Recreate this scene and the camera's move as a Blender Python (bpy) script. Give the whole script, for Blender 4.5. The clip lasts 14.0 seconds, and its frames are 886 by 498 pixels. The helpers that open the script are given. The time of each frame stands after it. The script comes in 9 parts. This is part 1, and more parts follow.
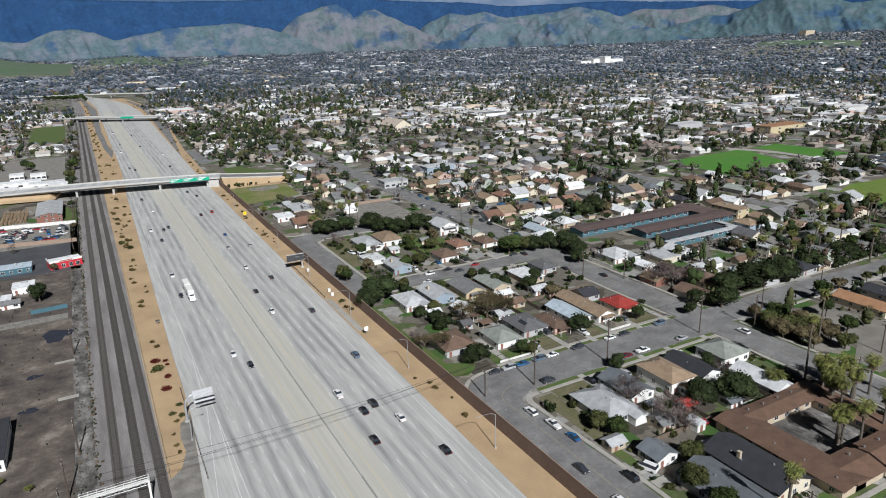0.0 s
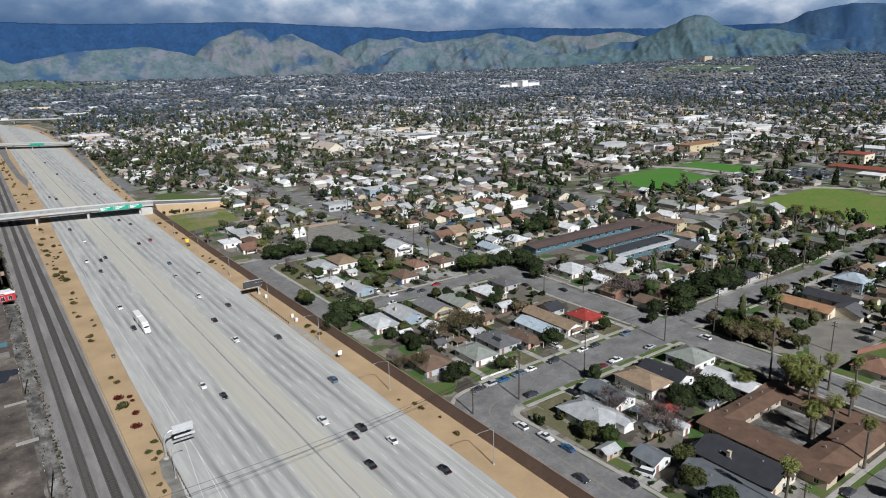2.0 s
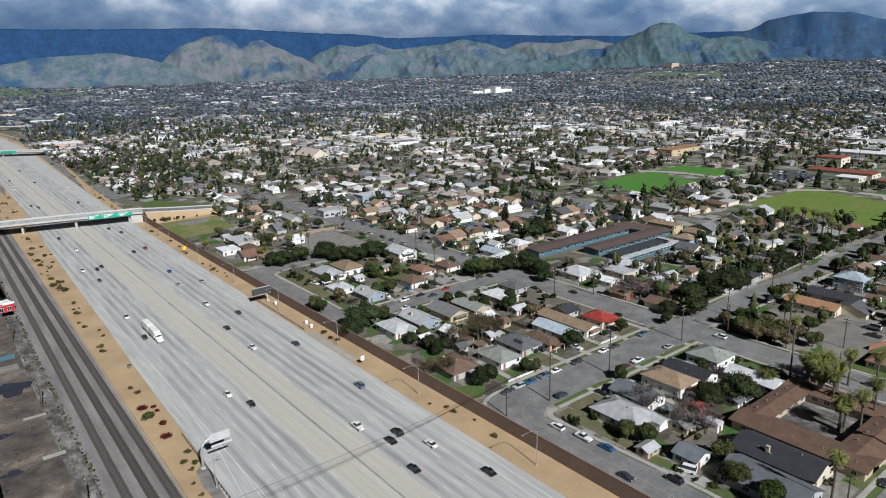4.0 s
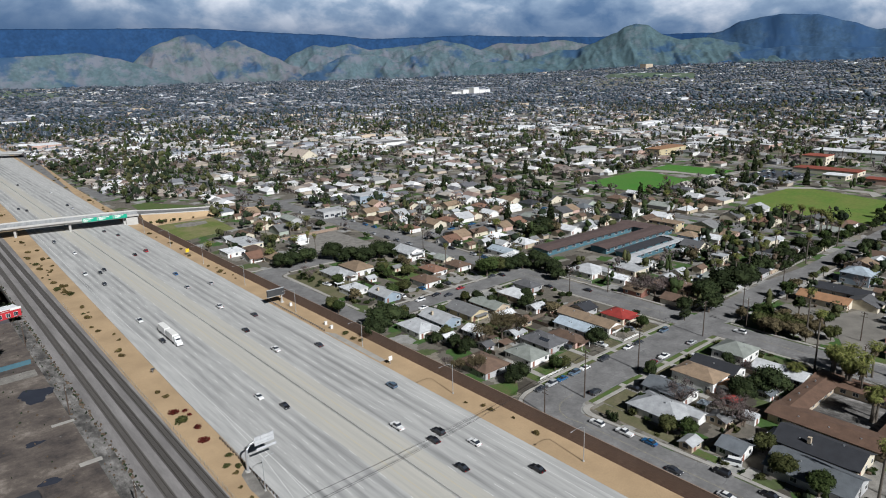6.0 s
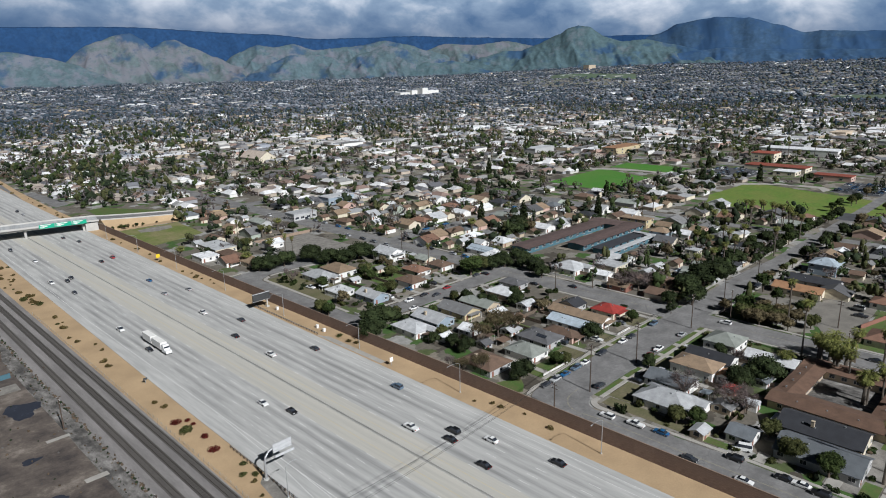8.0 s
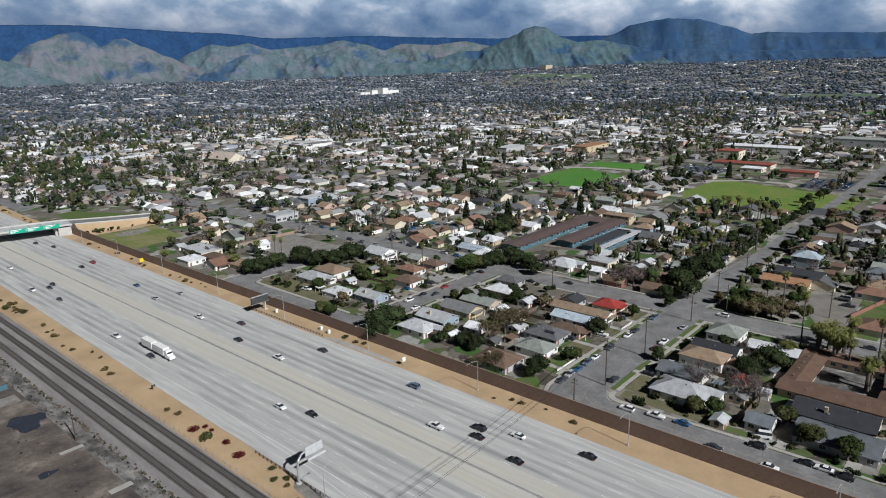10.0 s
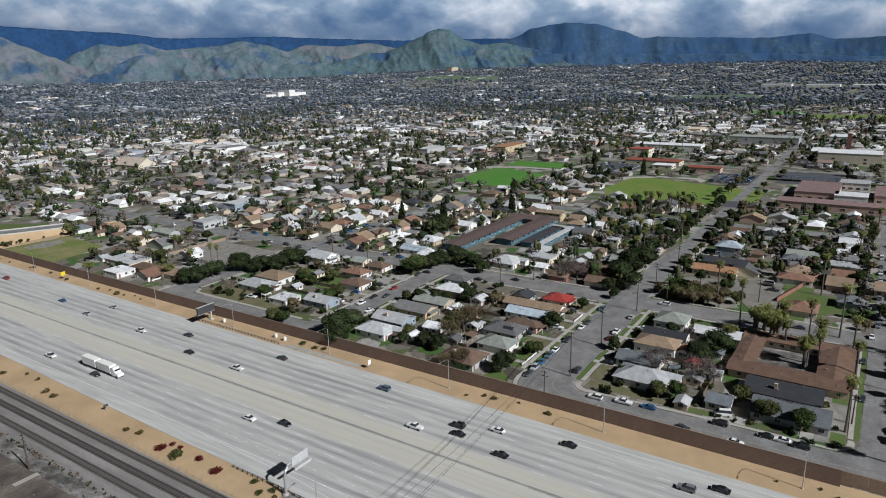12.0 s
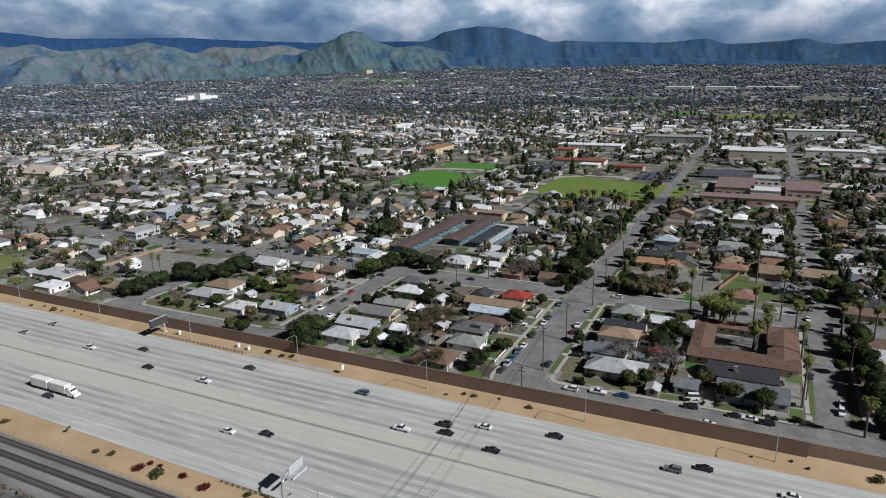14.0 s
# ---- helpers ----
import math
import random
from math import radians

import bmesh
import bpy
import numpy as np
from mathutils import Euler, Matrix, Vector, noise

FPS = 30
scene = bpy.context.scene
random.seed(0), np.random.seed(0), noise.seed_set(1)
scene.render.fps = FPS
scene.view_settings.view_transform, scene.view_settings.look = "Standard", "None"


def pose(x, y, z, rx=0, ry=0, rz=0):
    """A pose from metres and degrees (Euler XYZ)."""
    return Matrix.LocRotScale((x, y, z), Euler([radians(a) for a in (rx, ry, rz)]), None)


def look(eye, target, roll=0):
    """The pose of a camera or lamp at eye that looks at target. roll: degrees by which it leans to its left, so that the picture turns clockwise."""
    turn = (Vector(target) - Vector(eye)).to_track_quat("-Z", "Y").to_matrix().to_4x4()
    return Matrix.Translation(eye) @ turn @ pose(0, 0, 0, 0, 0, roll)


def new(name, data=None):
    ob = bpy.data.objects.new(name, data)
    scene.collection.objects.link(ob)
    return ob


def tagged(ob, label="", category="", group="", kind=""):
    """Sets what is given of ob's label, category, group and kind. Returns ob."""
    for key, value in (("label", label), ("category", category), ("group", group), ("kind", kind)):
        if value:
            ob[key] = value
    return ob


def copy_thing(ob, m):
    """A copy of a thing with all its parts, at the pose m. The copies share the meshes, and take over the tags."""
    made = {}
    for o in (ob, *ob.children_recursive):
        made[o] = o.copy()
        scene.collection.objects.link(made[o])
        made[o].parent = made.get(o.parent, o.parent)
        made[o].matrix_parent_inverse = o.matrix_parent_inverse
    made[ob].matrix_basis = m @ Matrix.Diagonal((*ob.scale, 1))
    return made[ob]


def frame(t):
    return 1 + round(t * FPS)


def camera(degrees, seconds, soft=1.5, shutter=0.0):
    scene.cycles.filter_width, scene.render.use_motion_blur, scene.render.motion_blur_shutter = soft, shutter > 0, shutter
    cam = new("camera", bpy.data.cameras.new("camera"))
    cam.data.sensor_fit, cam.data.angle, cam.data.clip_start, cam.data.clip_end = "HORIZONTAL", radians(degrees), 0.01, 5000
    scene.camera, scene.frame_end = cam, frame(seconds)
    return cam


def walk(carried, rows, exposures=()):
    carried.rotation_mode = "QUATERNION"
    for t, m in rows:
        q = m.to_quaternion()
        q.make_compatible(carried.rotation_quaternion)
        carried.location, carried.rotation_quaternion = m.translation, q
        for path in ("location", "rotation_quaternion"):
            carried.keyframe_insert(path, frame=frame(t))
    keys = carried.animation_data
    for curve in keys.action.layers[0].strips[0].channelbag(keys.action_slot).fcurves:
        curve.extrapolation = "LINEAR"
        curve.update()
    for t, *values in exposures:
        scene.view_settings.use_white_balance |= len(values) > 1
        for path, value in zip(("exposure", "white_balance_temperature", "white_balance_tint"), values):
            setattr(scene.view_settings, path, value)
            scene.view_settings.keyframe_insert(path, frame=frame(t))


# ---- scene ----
cam = camera(67.4, 14.0, soft=1.0)
METRES, EYE, TILT, LEAN, TURN = 136.0, 106.7, -17.31, 1.67, -28.57
ROWS = [
    (0.0, 0.0, 0.0, 0.0, 0.0, 0.0, -0.0),
    (0.5, -0.0348, -0.0004, -0.0018, -0.81, 0.59, 0.24),
    (1.0, -0.0693, 0.0005, -0.0037, -2.77, 1.09, 0.82),
    (1.5, -0.1044, 0.0021, -0.0051, -5.18, 1.51, 1.51),
    (2.0, -0.14, 0.0043, -0.0065, -6.68, 1.84, 1.96),
    (2.5, -0.1755, 0.0073, -0.0074, -7.48, 2.07, 2.21),
    (3.0, -0.211, 0.0109, -0.0081, -8.05, 2.18, 2.37),
    (5.5, -0.3878, 0.0376, -0.0054, -10.87, 2.25, 3.22),
    (6.0, -0.4231, 0.0446, -0.0042, -11.34, 2.22, 3.35),
    (6.5, -0.4576, 0.0517, -0.0027, -12.09, 2.18, 3.57),
    (7.0, -0.4923, 0.0597, -0.0012, -13.75, 2.08, 4.04),
    (7.5, -0.5275, 0.0682, 0.0008, -15.12, 2.0, 4.42),
    (8.0, -0.5622, 0.0773, 0.0027, -15.88, 1.96, 4.66),
    (10.5, -0.734, 0.1303, 0.0149, -20.94, 1.5, 6.09),
    (11.0, -0.7674, 0.1427, 0.0177, -22.75, 1.33, 6.59),
    (11.5, -0.8003, 0.1559, 0.0209, -24.96, 1.12, 7.19),
    (12.0, -0.8329, 0.1698, 0.0242, -27.3, 0.88, 7.82),
    (12.5, -0.8653, 0.1841, 0.0285, -29.66, 0.6, 8.45),
    (13.0, -0.8975, 0.1997, 0.0326, -31.77, 0.35, 9.0),
    (13.5, -0.9288, 0.2163, 0.0371, -33.22, 0.17, 9.37),
    (14.0, -0.9601, 0.2334, 0.0417, -34.48, 0.01, 9.7),
]
walk(cam, [(t, pose(-48.1, 0, EYE, TILT, LEAN, TURN) @ pose(METRES * x, METRES * y, METRES * z, 90 + pitch, roll, yaw)) for t, x, y, z, yaw, pitch, roll in ROWS],
     [(0.0, 0.17, 6000, 10), (6.0, 0.12, 6000, 10), (14.0, 0.0, 6000, 10)])

# ---- light ----
# The freeway runs along +Y, the town lies towards +X. The sun stands behind, over -Y.
SUN_FROM = Vector((-0.14, -1.0, 0.0)).normalized()
SUN_UP = radians(37)
sun = new("sun", bpy.data.lights.new("sun", "SUN"))
sun.data.energy, sun.data.angle, sun.data.color = 5.15, radians(0.6), (1.0, 0.97, 0.92)
to_sun = SUN_FROM * math.cos(SUN_UP) + Vector((0, 0, math.sin(SUN_UP)))
sun.matrix_world = look(to_sun * 100, (0, 0, 0))

world = bpy.data.worlds.new("sky")
scene.world = world
world.use_nodes = True
wn, wl = world.node_tree.nodes, world.node_tree.links
wn.clear()


def wnode(kind, **values):
    n = wn.new(kind)
    for key, value in values.items():
        n.inputs[key].default_value = value
    return n


def wmath(op, a, b=0.0):
    n = wn.new("ShaderNodeMath")
    n.operation = op
    for i, v in enumerate((a, b)):
        if isinstance(v, (int, float)):
            n.inputs[i].default_value = v
        else:
            wl.new(v, n.inputs[i])
    return n.outputs[0]


sky = wn.new("ShaderNodeTexSky")
sky.sky_type, sky.sun_disc = "NISHITA", False
sky.sun_elevation, sky.sun_rotation = SUN_UP, math.atan2(to_sun.x, to_sun.y)
sky.air_density, sky.dust_density = 1.3, 0.6
where = wn.new("ShaderNodeTexCoord")
axes = wn.new("ShaderNodeSeparateXYZ")
wl.new(where.outputs["Generated"], axes.inputs[0])
# a flat layer of cloud: the direction is carried out to a plane overhead
up = wmath("MAXIMUM", wmath("ADD", axes.outputs[2], 0.55), 0.03)
plane = wn.new("ShaderNodeCombineXYZ")
wl.new(wmath("DIVIDE", axes.outputs[0], up), plane.inputs[0])
wl.new(wmath("DIVIDE", axes.outputs[1], up), plane.inputs[1])
puffs = wnode("ShaderNodeTexNoise", Scale=6.8, Detail=8.0, Roughness=0.55, Distortion=0.2)
wl.new(plane.outputs[0], puffs.inputs["Vector"])
banks = wnode("ShaderNodeTexNoise", Scale=2.2, Detail=3.0, Roughness=0.5)
wl.new(plane.outputs[0], banks.inputs["Vector"])
shade = wn.new("ShaderNodeValToRGB")
ramp = shade.color_ramp
ramp.elements[0].position, ramp.elements[0].color = 0.36, (0.13, 0.22, 0.37, 1)
ramp.elements[1].position, ramp.elements[1].color = 0.62, (0.92, 0.94, 0.97, 1)
mid = ramp.elements.new(0.49)
mid.color = (0.35, 0.45, 0.58, 1)
wl.new(wmath("ADD", wmath("MULTIPLY", puffs.outputs[0], 0.72), wmath("MULTIPLY", banks.outputs[0], 0.28)), shade.inputs[0])
# towards the horizon the layer closes into blue-grey
low = wn.new("ShaderNodeMapRange")
low.inputs["From Min"].default_value, low.inputs["From Max"].default_value = 0.060, 0.125
wl.new(wmath("ADD", axes.outputs[2], wmath("MULTIPLY", axes.outputs[0], 0.050)), low.inputs["Value"])
haze = wn.new("ShaderNodeMix")
haze.data_type = "RGBA"
haze.inputs["A"].default_value = (0.066, 0.130, 0.250, 1)
wl.new(low.outputs[0], haze.inputs["Factor"])
wl.new(shade.outputs[0], haze.inputs["B"])
# openings of clear sky higher up
gap = wn.new("ShaderNodeMapRange")
gap.inputs["From Min"].default_value, gap.inputs["From Max"].default_value = 0.11, 0.20
gap.inputs["To Max"].default_value = 1.0
wl.new(axes.outputs[2], gap.inputs["Value"])
clear = wn.new("ShaderNodeMix")
clear.data_type = "RGBA"
blue = wn.new("ShaderNodeVectorMath")
blue.operation = "SCALE"
blue.inputs["Scale"].default_value = 0.0072
wl.new(sky.outputs[0], blue.inputs[0])
wl.new(gap.outputs[0], clear.inputs["Factor"])
wl.new(haze.outputs["Result"], clear.inputs["A"])
wl.new(blue.outputs[0], clear.inputs["B"])
glow = wnode("ShaderNodeBackground", Strength=0.84)
wl.new(clear.outputs["Result"], glow.inputs["Color"])
wo = wn.new("ShaderNodeOutputWorld")
wl.new(glow.outputs[0], wo.inputs[0])

# ---- materials ----
def material(name, base, other=None, scale=1.0, rough=0.85, fine=0.0, fine_scale=12.0, bump=0.0, stretch=(1, 1, 1), vary=0.0,
             metal=0.0, spread=(0.35, 0.65), space="Object"):
    """Two tones mixed by a large noise, a finer grain over it, a little relief, and a change from object to object."""
    m = bpy.data.materials.new(name)
    m.use_nodes = True
    nt = m.node_tree
    n, l = nt.nodes, nt.links
    bsdf = n["Principled BSDF"]
    bsdf.inputs["Roughness"].default_value, bsdf.inputs["Metallic"].default_value = rough, metal
    other = other or tuple(c * 0.78 for c in base)
    tc = n.new("ShaderNodeTexCoord")
    mp = n.new("ShaderNodeMapping")
    mp.inputs["Scale"].default_value = stretch
    l.new(tc.outputs[space], mp.inputs["Vector"])
    big = n.new("ShaderNodeTexNoise")
    big.inputs["Scale"].default_value, big.inputs["Detail"].default_value, big.inputs["Roughness"].default_value = scale, 5, 0.62
    l.new(mp.outputs[0], big.inputs["Vector"])
    rng = n.new("ShaderNodeMapRange")
    rng.inputs["From Min"].default_value, rng.inputs["From Max"].default_value = spread
    l.new(big.outputs[0], rng.inputs["Value"])
    mix = n.new("ShaderNodeMix")
    mix.data_type = "RGBA"
    mix.inputs["A"].default_value, mix.inputs["B"].default_value = (*base, 1), (*other, 1)
    l.new(rng.outputs[0], mix.inputs["Factor"])
    colour = mix.outputs["Result"]
    small = n.new("ShaderNodeTexNoise")
    small.inputs["Scale"].default_value, small.inputs["Detail"].default_value = fine_scale, 4
    l.new(mp.outputs[0], small.inputs["Vector"])
    if fine or vary:
        hsv = n.new("ShaderNodeHueSaturation")
        l.new(colour, hsv.inputs["Color"])
        value = n.new("ShaderNodeMath")
        value.operation = "MULTIPLY_ADD"
        l.new(small.outputs[0], value.inputs[0])
        value.inputs[1].default_value, value.inputs[2].default_value = 2 * fine, 1 - fine
        out = value.outputs[0]
        if vary:
            info = n.new("ShaderNodeObjectInfo")
            v2 = n.new("ShaderNodeMath")
            v2.operation = "MULTIPLY_ADD"
            l.new(info.outputs["Random"], v2.inputs[0])
            v2.inputs[1].default_value, v2.inputs[2].default_value = 2 * vary, 1 - vary
            v3 = n.new("ShaderNodeMath")
            v3.operation = "MULTIPLY"
            l.new(out, v3.inputs[0])
            l.new(v2.outputs[0], v3.inputs[1])
            out = v3.outputs[0]
        l.new(out, hsv.inputs["Value"])
        colour = hsv.outputs[0]
    l.new(colour, bsdf.inputs["Base Color"])
    if bump:
        b = n.new("ShaderNodeBump")
        b.inputs["Strength"].default_value, b.inputs["Distance"].default_value = bump, 0.05
        l.new(small.outputs[0], b.inputs["Height"])
        l.new(b.outputs[0], bsdf.inputs["Normal"])
    return m


def scattered(name, stops, rough=0.85, grain=0.25, grain_scale=1.5):
    """For the joined far things: each loose piece takes one of the colours."""
    m = bpy.data.materials.new(name)
    m.use_nodes = True
    n, l = m.node_tree.nodes, m.node_tree.links
    bsdf = n["Principled BSDF"]
    bsdf.inputs["Roughness"].default_value = rough
    geo = n.new("ShaderNodeNewGeometry")
    cr = n.new("ShaderNodeValToRGB")
    cr.color_ramp.interpolation = "CONSTANT"
    for i, c in enumerate(stops):
        e = cr.color_ramp.elements[i] if i < 2 else cr.color_ramp.elements.new(i / len(stops))
        e.position, e.color = i / len(stops), (*c, 1)
    l.new(geo.outputs["Random Per Island"], cr.inputs[0])
    tc = n.new("ShaderNodeTexCoord")
    no = n.new("ShaderNodeTexNoise")
    no.inputs["Scale"].default_value = grain_scale
    l.new(tc.outputs["Object"], no.inputs["Vector"])
    v = n.new("ShaderNodeMath")
    v.operation = "MULTIPLY_ADD"
    l.new(no.outputs[0], v.inputs[0])
    v.inputs[1].default_value, v.inputs[2].default_value = 2 * grain, 1 - grain
    h = n.new("ShaderNodeHueSaturation")
    l.new(cr.outputs[0], h.inputs["Color"])
    l.new(v.outputs[0], h.inputs["Value"])
    l.new(h.outputs[0], bsdf.inputs["Base Color"])
    return m


def foliage(name, dark, light, vary=0.25, leafy=1.6):
    """Leaves: each tuft has its own tone, clumps light and dark inside it, and each tree its own shade."""
    m = bpy.data.materials.new(name)
    m.use_nodes = True
    n, l = m.node_tree.nodes, m.node_tree.links
    bsdf = n["Principled BSDF"]
    bsdf.inputs["Roughness"].default_value = 0.9
    bsdf.inputs["Specular IOR Level"].default_value = 0.12
    geo, info, tc = n.new("ShaderNodeNewGeometry"), n.new("ShaderNodeObjectInfo"), n.new("ShaderNodeTexCoord")
    spots = n.new("ShaderNodeTexNoise")
    spots.inputs["Scale"].default_value, spots.inputs["Detail"].default_value = leafy, 3
    l.new(tc.outputs["Object"], spots.inputs["Vector"])
    both = n.new("ShaderNodeMath")
    both.operation = "MULTIPLY_ADD"
    l.new(spots.outputs[0], both.inputs[0])
    both.inputs[1].default_value = 1.6
    half = n.new("ShaderNodeMath")
    half.operation = "MULTIPLY_ADD"
    l.new(geo.outputs["Random Per Island"], half.inputs[0])
    half.inputs[1].default_value, half.inputs[2].default_value = 0.7, -0.65
    l.new(half.outputs[0], both.inputs[2])
    mix = n.new("ShaderNodeMix")
    mix.data_type = "RGBA"
    mix.inputs["A"].default_value, mix.inputs["B"].default_value = (*dark, 1), (*light, 1)
    l.new(both.outputs[0], mix.inputs["Factor"])
    v = n.new("ShaderNodeMath")
    v.operation = "MULTIPLY_ADD"
    l.new(info.outputs["Random"], v.inputs[0])
    v.inputs[1].default_value, v.inputs[2].default_value = 2 * vary, 1 - vary
    h = n.new("ShaderNodeHueSaturation")
    l.new(mix.outputs["Result"], h.inputs["Color"])
    l.new(v.outputs[0], h.inputs["Value"])
    l.new(h.outputs[0], bsdf.inputs["Base Color"])
    b = n.new("ShaderNodeBump")
    b.inputs["Strength"].default_value, b.inputs["Distance"].default_value = 0.8, 0.5
    l.new(spots.outputs[0], b.inputs["Height"])
    l.new(b.outputs[0], bsdf.inputs["Normal"])
    return m


def shingle(name, base, vary=0.15):
    """Roofing laid in courses."""
    m = material(name, base, tuple(c * 0.7 for c in base), scale=0.35, fine=0.22, fine_scale=5.0, bump=0.3, vary=vary, rough=0.9)
    n, l = m.node_tree.nodes, m.node_tree.links
    return m


def glassy(name, colour, rough=0.08):
    m = bpy.data.materials.new(name)
    m.use_nodes = True
    b = m.node_tree.nodes["Principled BSDF"]
    b.inputs["Base Color"].default_value, b.inputs["Roughness"].default_value = (*colour, 1), rough
    b.inputs["Specular IOR Level"].default_value = 0.6
    return m


def paint(name, colour, rough=0.3, metal=0.0):
    m = material(name, colour, tuple(c * 0.9 for c in colour), scale=2.0, rough=rough, metal=metal, fine=0.06, fine_scale=20)
    m.node_tree.nodes["Principled BSDF"].inputs["Coat Weight"].default_value = 0.4
    return m




def crack(m):
    """Thin dark lines of sealed cracks."""
    n, l = m.node_tree.nodes, m.node_tree.links
    bsdf = n["Principled BSDF"]
    tc = n.new("ShaderNodeTexCoord")
    wob = n.new("ShaderNodeTexNoise")
    wob.inputs["Scale"].default_value = 0.3
    l.new(tc.outputs["Object"], wob.inputs["Vector"])
    add = n.new("ShaderNodeVectorMath")
    add.operation = "MULTIPLY_ADD"
    l.new(wob.outputs["Color"], add.inputs[0])
    add.inputs[1].default_value = (3, 3, 0)
    l.new(tc.outputs["Object"], add.inputs[2])
    cell = n.new("ShaderNodeTexVoronoi")
    cell.feature, cell.inputs["Scale"].default_value = "DISTANCE_TO_EDGE", 0.17
    l.new(add.outputs[0], cell.inputs["Vector"])
    mr = n.new("ShaderNodeMapRange")
    mr.inputs["From Min"].default_value, mr.inputs["From Max"].default_value = 0.004, 0.014
    l.new(cell.outputs["Distance"], mr.inputs["Value"])
    mix = n.new("ShaderNodeMix")
    mix.data_type = "RGBA"
    old = bsdf.inputs["Base Color"].links[0].from_socket
    mix.inputs["A"].default_value = (0.14, 0.139, 0.137, 1)
    l.new(mr.outputs[0], mix.inputs["Factor"])
    l.new(old, mix.inputs["B"])
    l.new(mix.outputs["Result"], bsdf.inputs["Base Color"])


def patchy(name, tones):
    """Yards: patches of earth, dry grass, lawn and paving some ten metres wide."""
    m = bpy.data.materials.new(name)
    m.use_nodes = True
    n, l = m.node_tree.nodes, m.node_tree.links
    bsdf = n["Principled BSDF"]
    bsdf.inputs["Roughness"].default_value = 0.95
    tc = n.new("ShaderNodeTexCoord")
    warp = n.new("ShaderNodeTexNoise")
    warp.inputs["Scale"].default_value, warp.inputs["Detail"].default_value = 0.25, 3
    l.new(tc.outputs["Object"], warp.inputs["Vector"])
    add = n.new("ShaderNodeVectorMath")
    add.operation = "MULTIPLY_ADD"
    l.new(warp.outputs["Color"], add.inputs[0])
    add.inputs[1].default_value = (6, 6, 0)
    l.new(tc.outputs["Object"], add.inputs[2])
    cell = n.new("ShaderNodeTexVoronoi")
    cell.distance, cell.inputs["Scale"].default_value = "CHEBYCHEV", 0.115
    l.new(add.outputs[0], cell.inputs["Vector"])
    pick_ = n.new("ShaderNodeSeparateColor")
    l.new(cell.outputs["Color"], pick_.inputs[0])
    cr = n.new("ShaderNodeValToRGB")
    cr.color_ramp.interpolation = "CONSTANT"
    for i, c in enumerate(tones):
        e = cr.color_ramp.elements[i] if i < 2 else cr.color_ramp.elements.new(0.5)
        e.color = (*c, 1)
        e.position = i / len(tones)
    l.new(pick_.outputs[0], cr.inputs[0])
    grain = n.new("ShaderNodeTexNoise")
    grain.inputs["Scale"].default_value, grain.inputs["Detail"].default_value, grain.inputs["Roughness"].default_value = 0.45, 8, 0.7
    l.new(tc.outputs["Object"], grain.inputs["Vector"])
    v = n.new("ShaderNodeMath")
    v.operation = "MULTIPLY_ADD"
    l.new(grain.outputs[0], v.inputs[0])
    v.inputs[1].default_value, v.inputs[2].default_value = 1.5, 0.25
    h = n.new("ShaderNodeHueSaturation")
    l.new(cr.outputs[0], h.inputs["Color"])
    l.new(v.outputs[0], h.inputs["Value"])
    l.new(h.outputs[0], bsdf.inputs["Base Color"])
    return m


def rough_ground(name, stops, scale, stretch=(1, 1, 1), relief=0.3):
    """Bare ground: four tones run into one another, from broad stains down to clods."""
    m = bpy.data.materials.new(name)
    m.use_nodes = True
    n, l = m.node_tree.nodes, m.node_tree.links
    bsdf = n["Principled BSDF"]
    bsdf.inputs["Roughness"].default_value = 0.95
    tc, mp = n.new("ShaderNodeTexCoord"), n.new("ShaderNodeMapping")
    mp.inputs["Scale"].default_value = stretch
    l.new(tc.outputs["Object"], mp.inputs["Vector"])
    no = n.new("ShaderNodeTexNoise")
    no.inputs["Scale"].default_value, no.inputs["Detail"].default_value, no.inputs["Roughness"].default_value = scale, 12, 0.74
    l.new(mp.outputs[0], no.inputs["Vector"])
    cr = n.new("ShaderNodeValToRGB")
    for i, (p, c) in enumerate(stops):
        e = cr.color_ramp.elements[i] if i < 2 else cr.color_ramp.elements.new(p)
        e.position, e.color = p, (*c, 1)
    l.new(no.outputs[0], cr.inputs[0])
    l.new(cr.outputs[0], bsdf.inputs["Base Color"])
    b = n.new("ShaderNodeBump")
    b.inputs["Strength"].default_value, b.inputs["Distance"].default_value = 0.8, relief
    l.new(no.outputs[0], b.inputs["Height"])
    l.new(b.outputs[0], bsdf.inputs["Normal"])
    return m


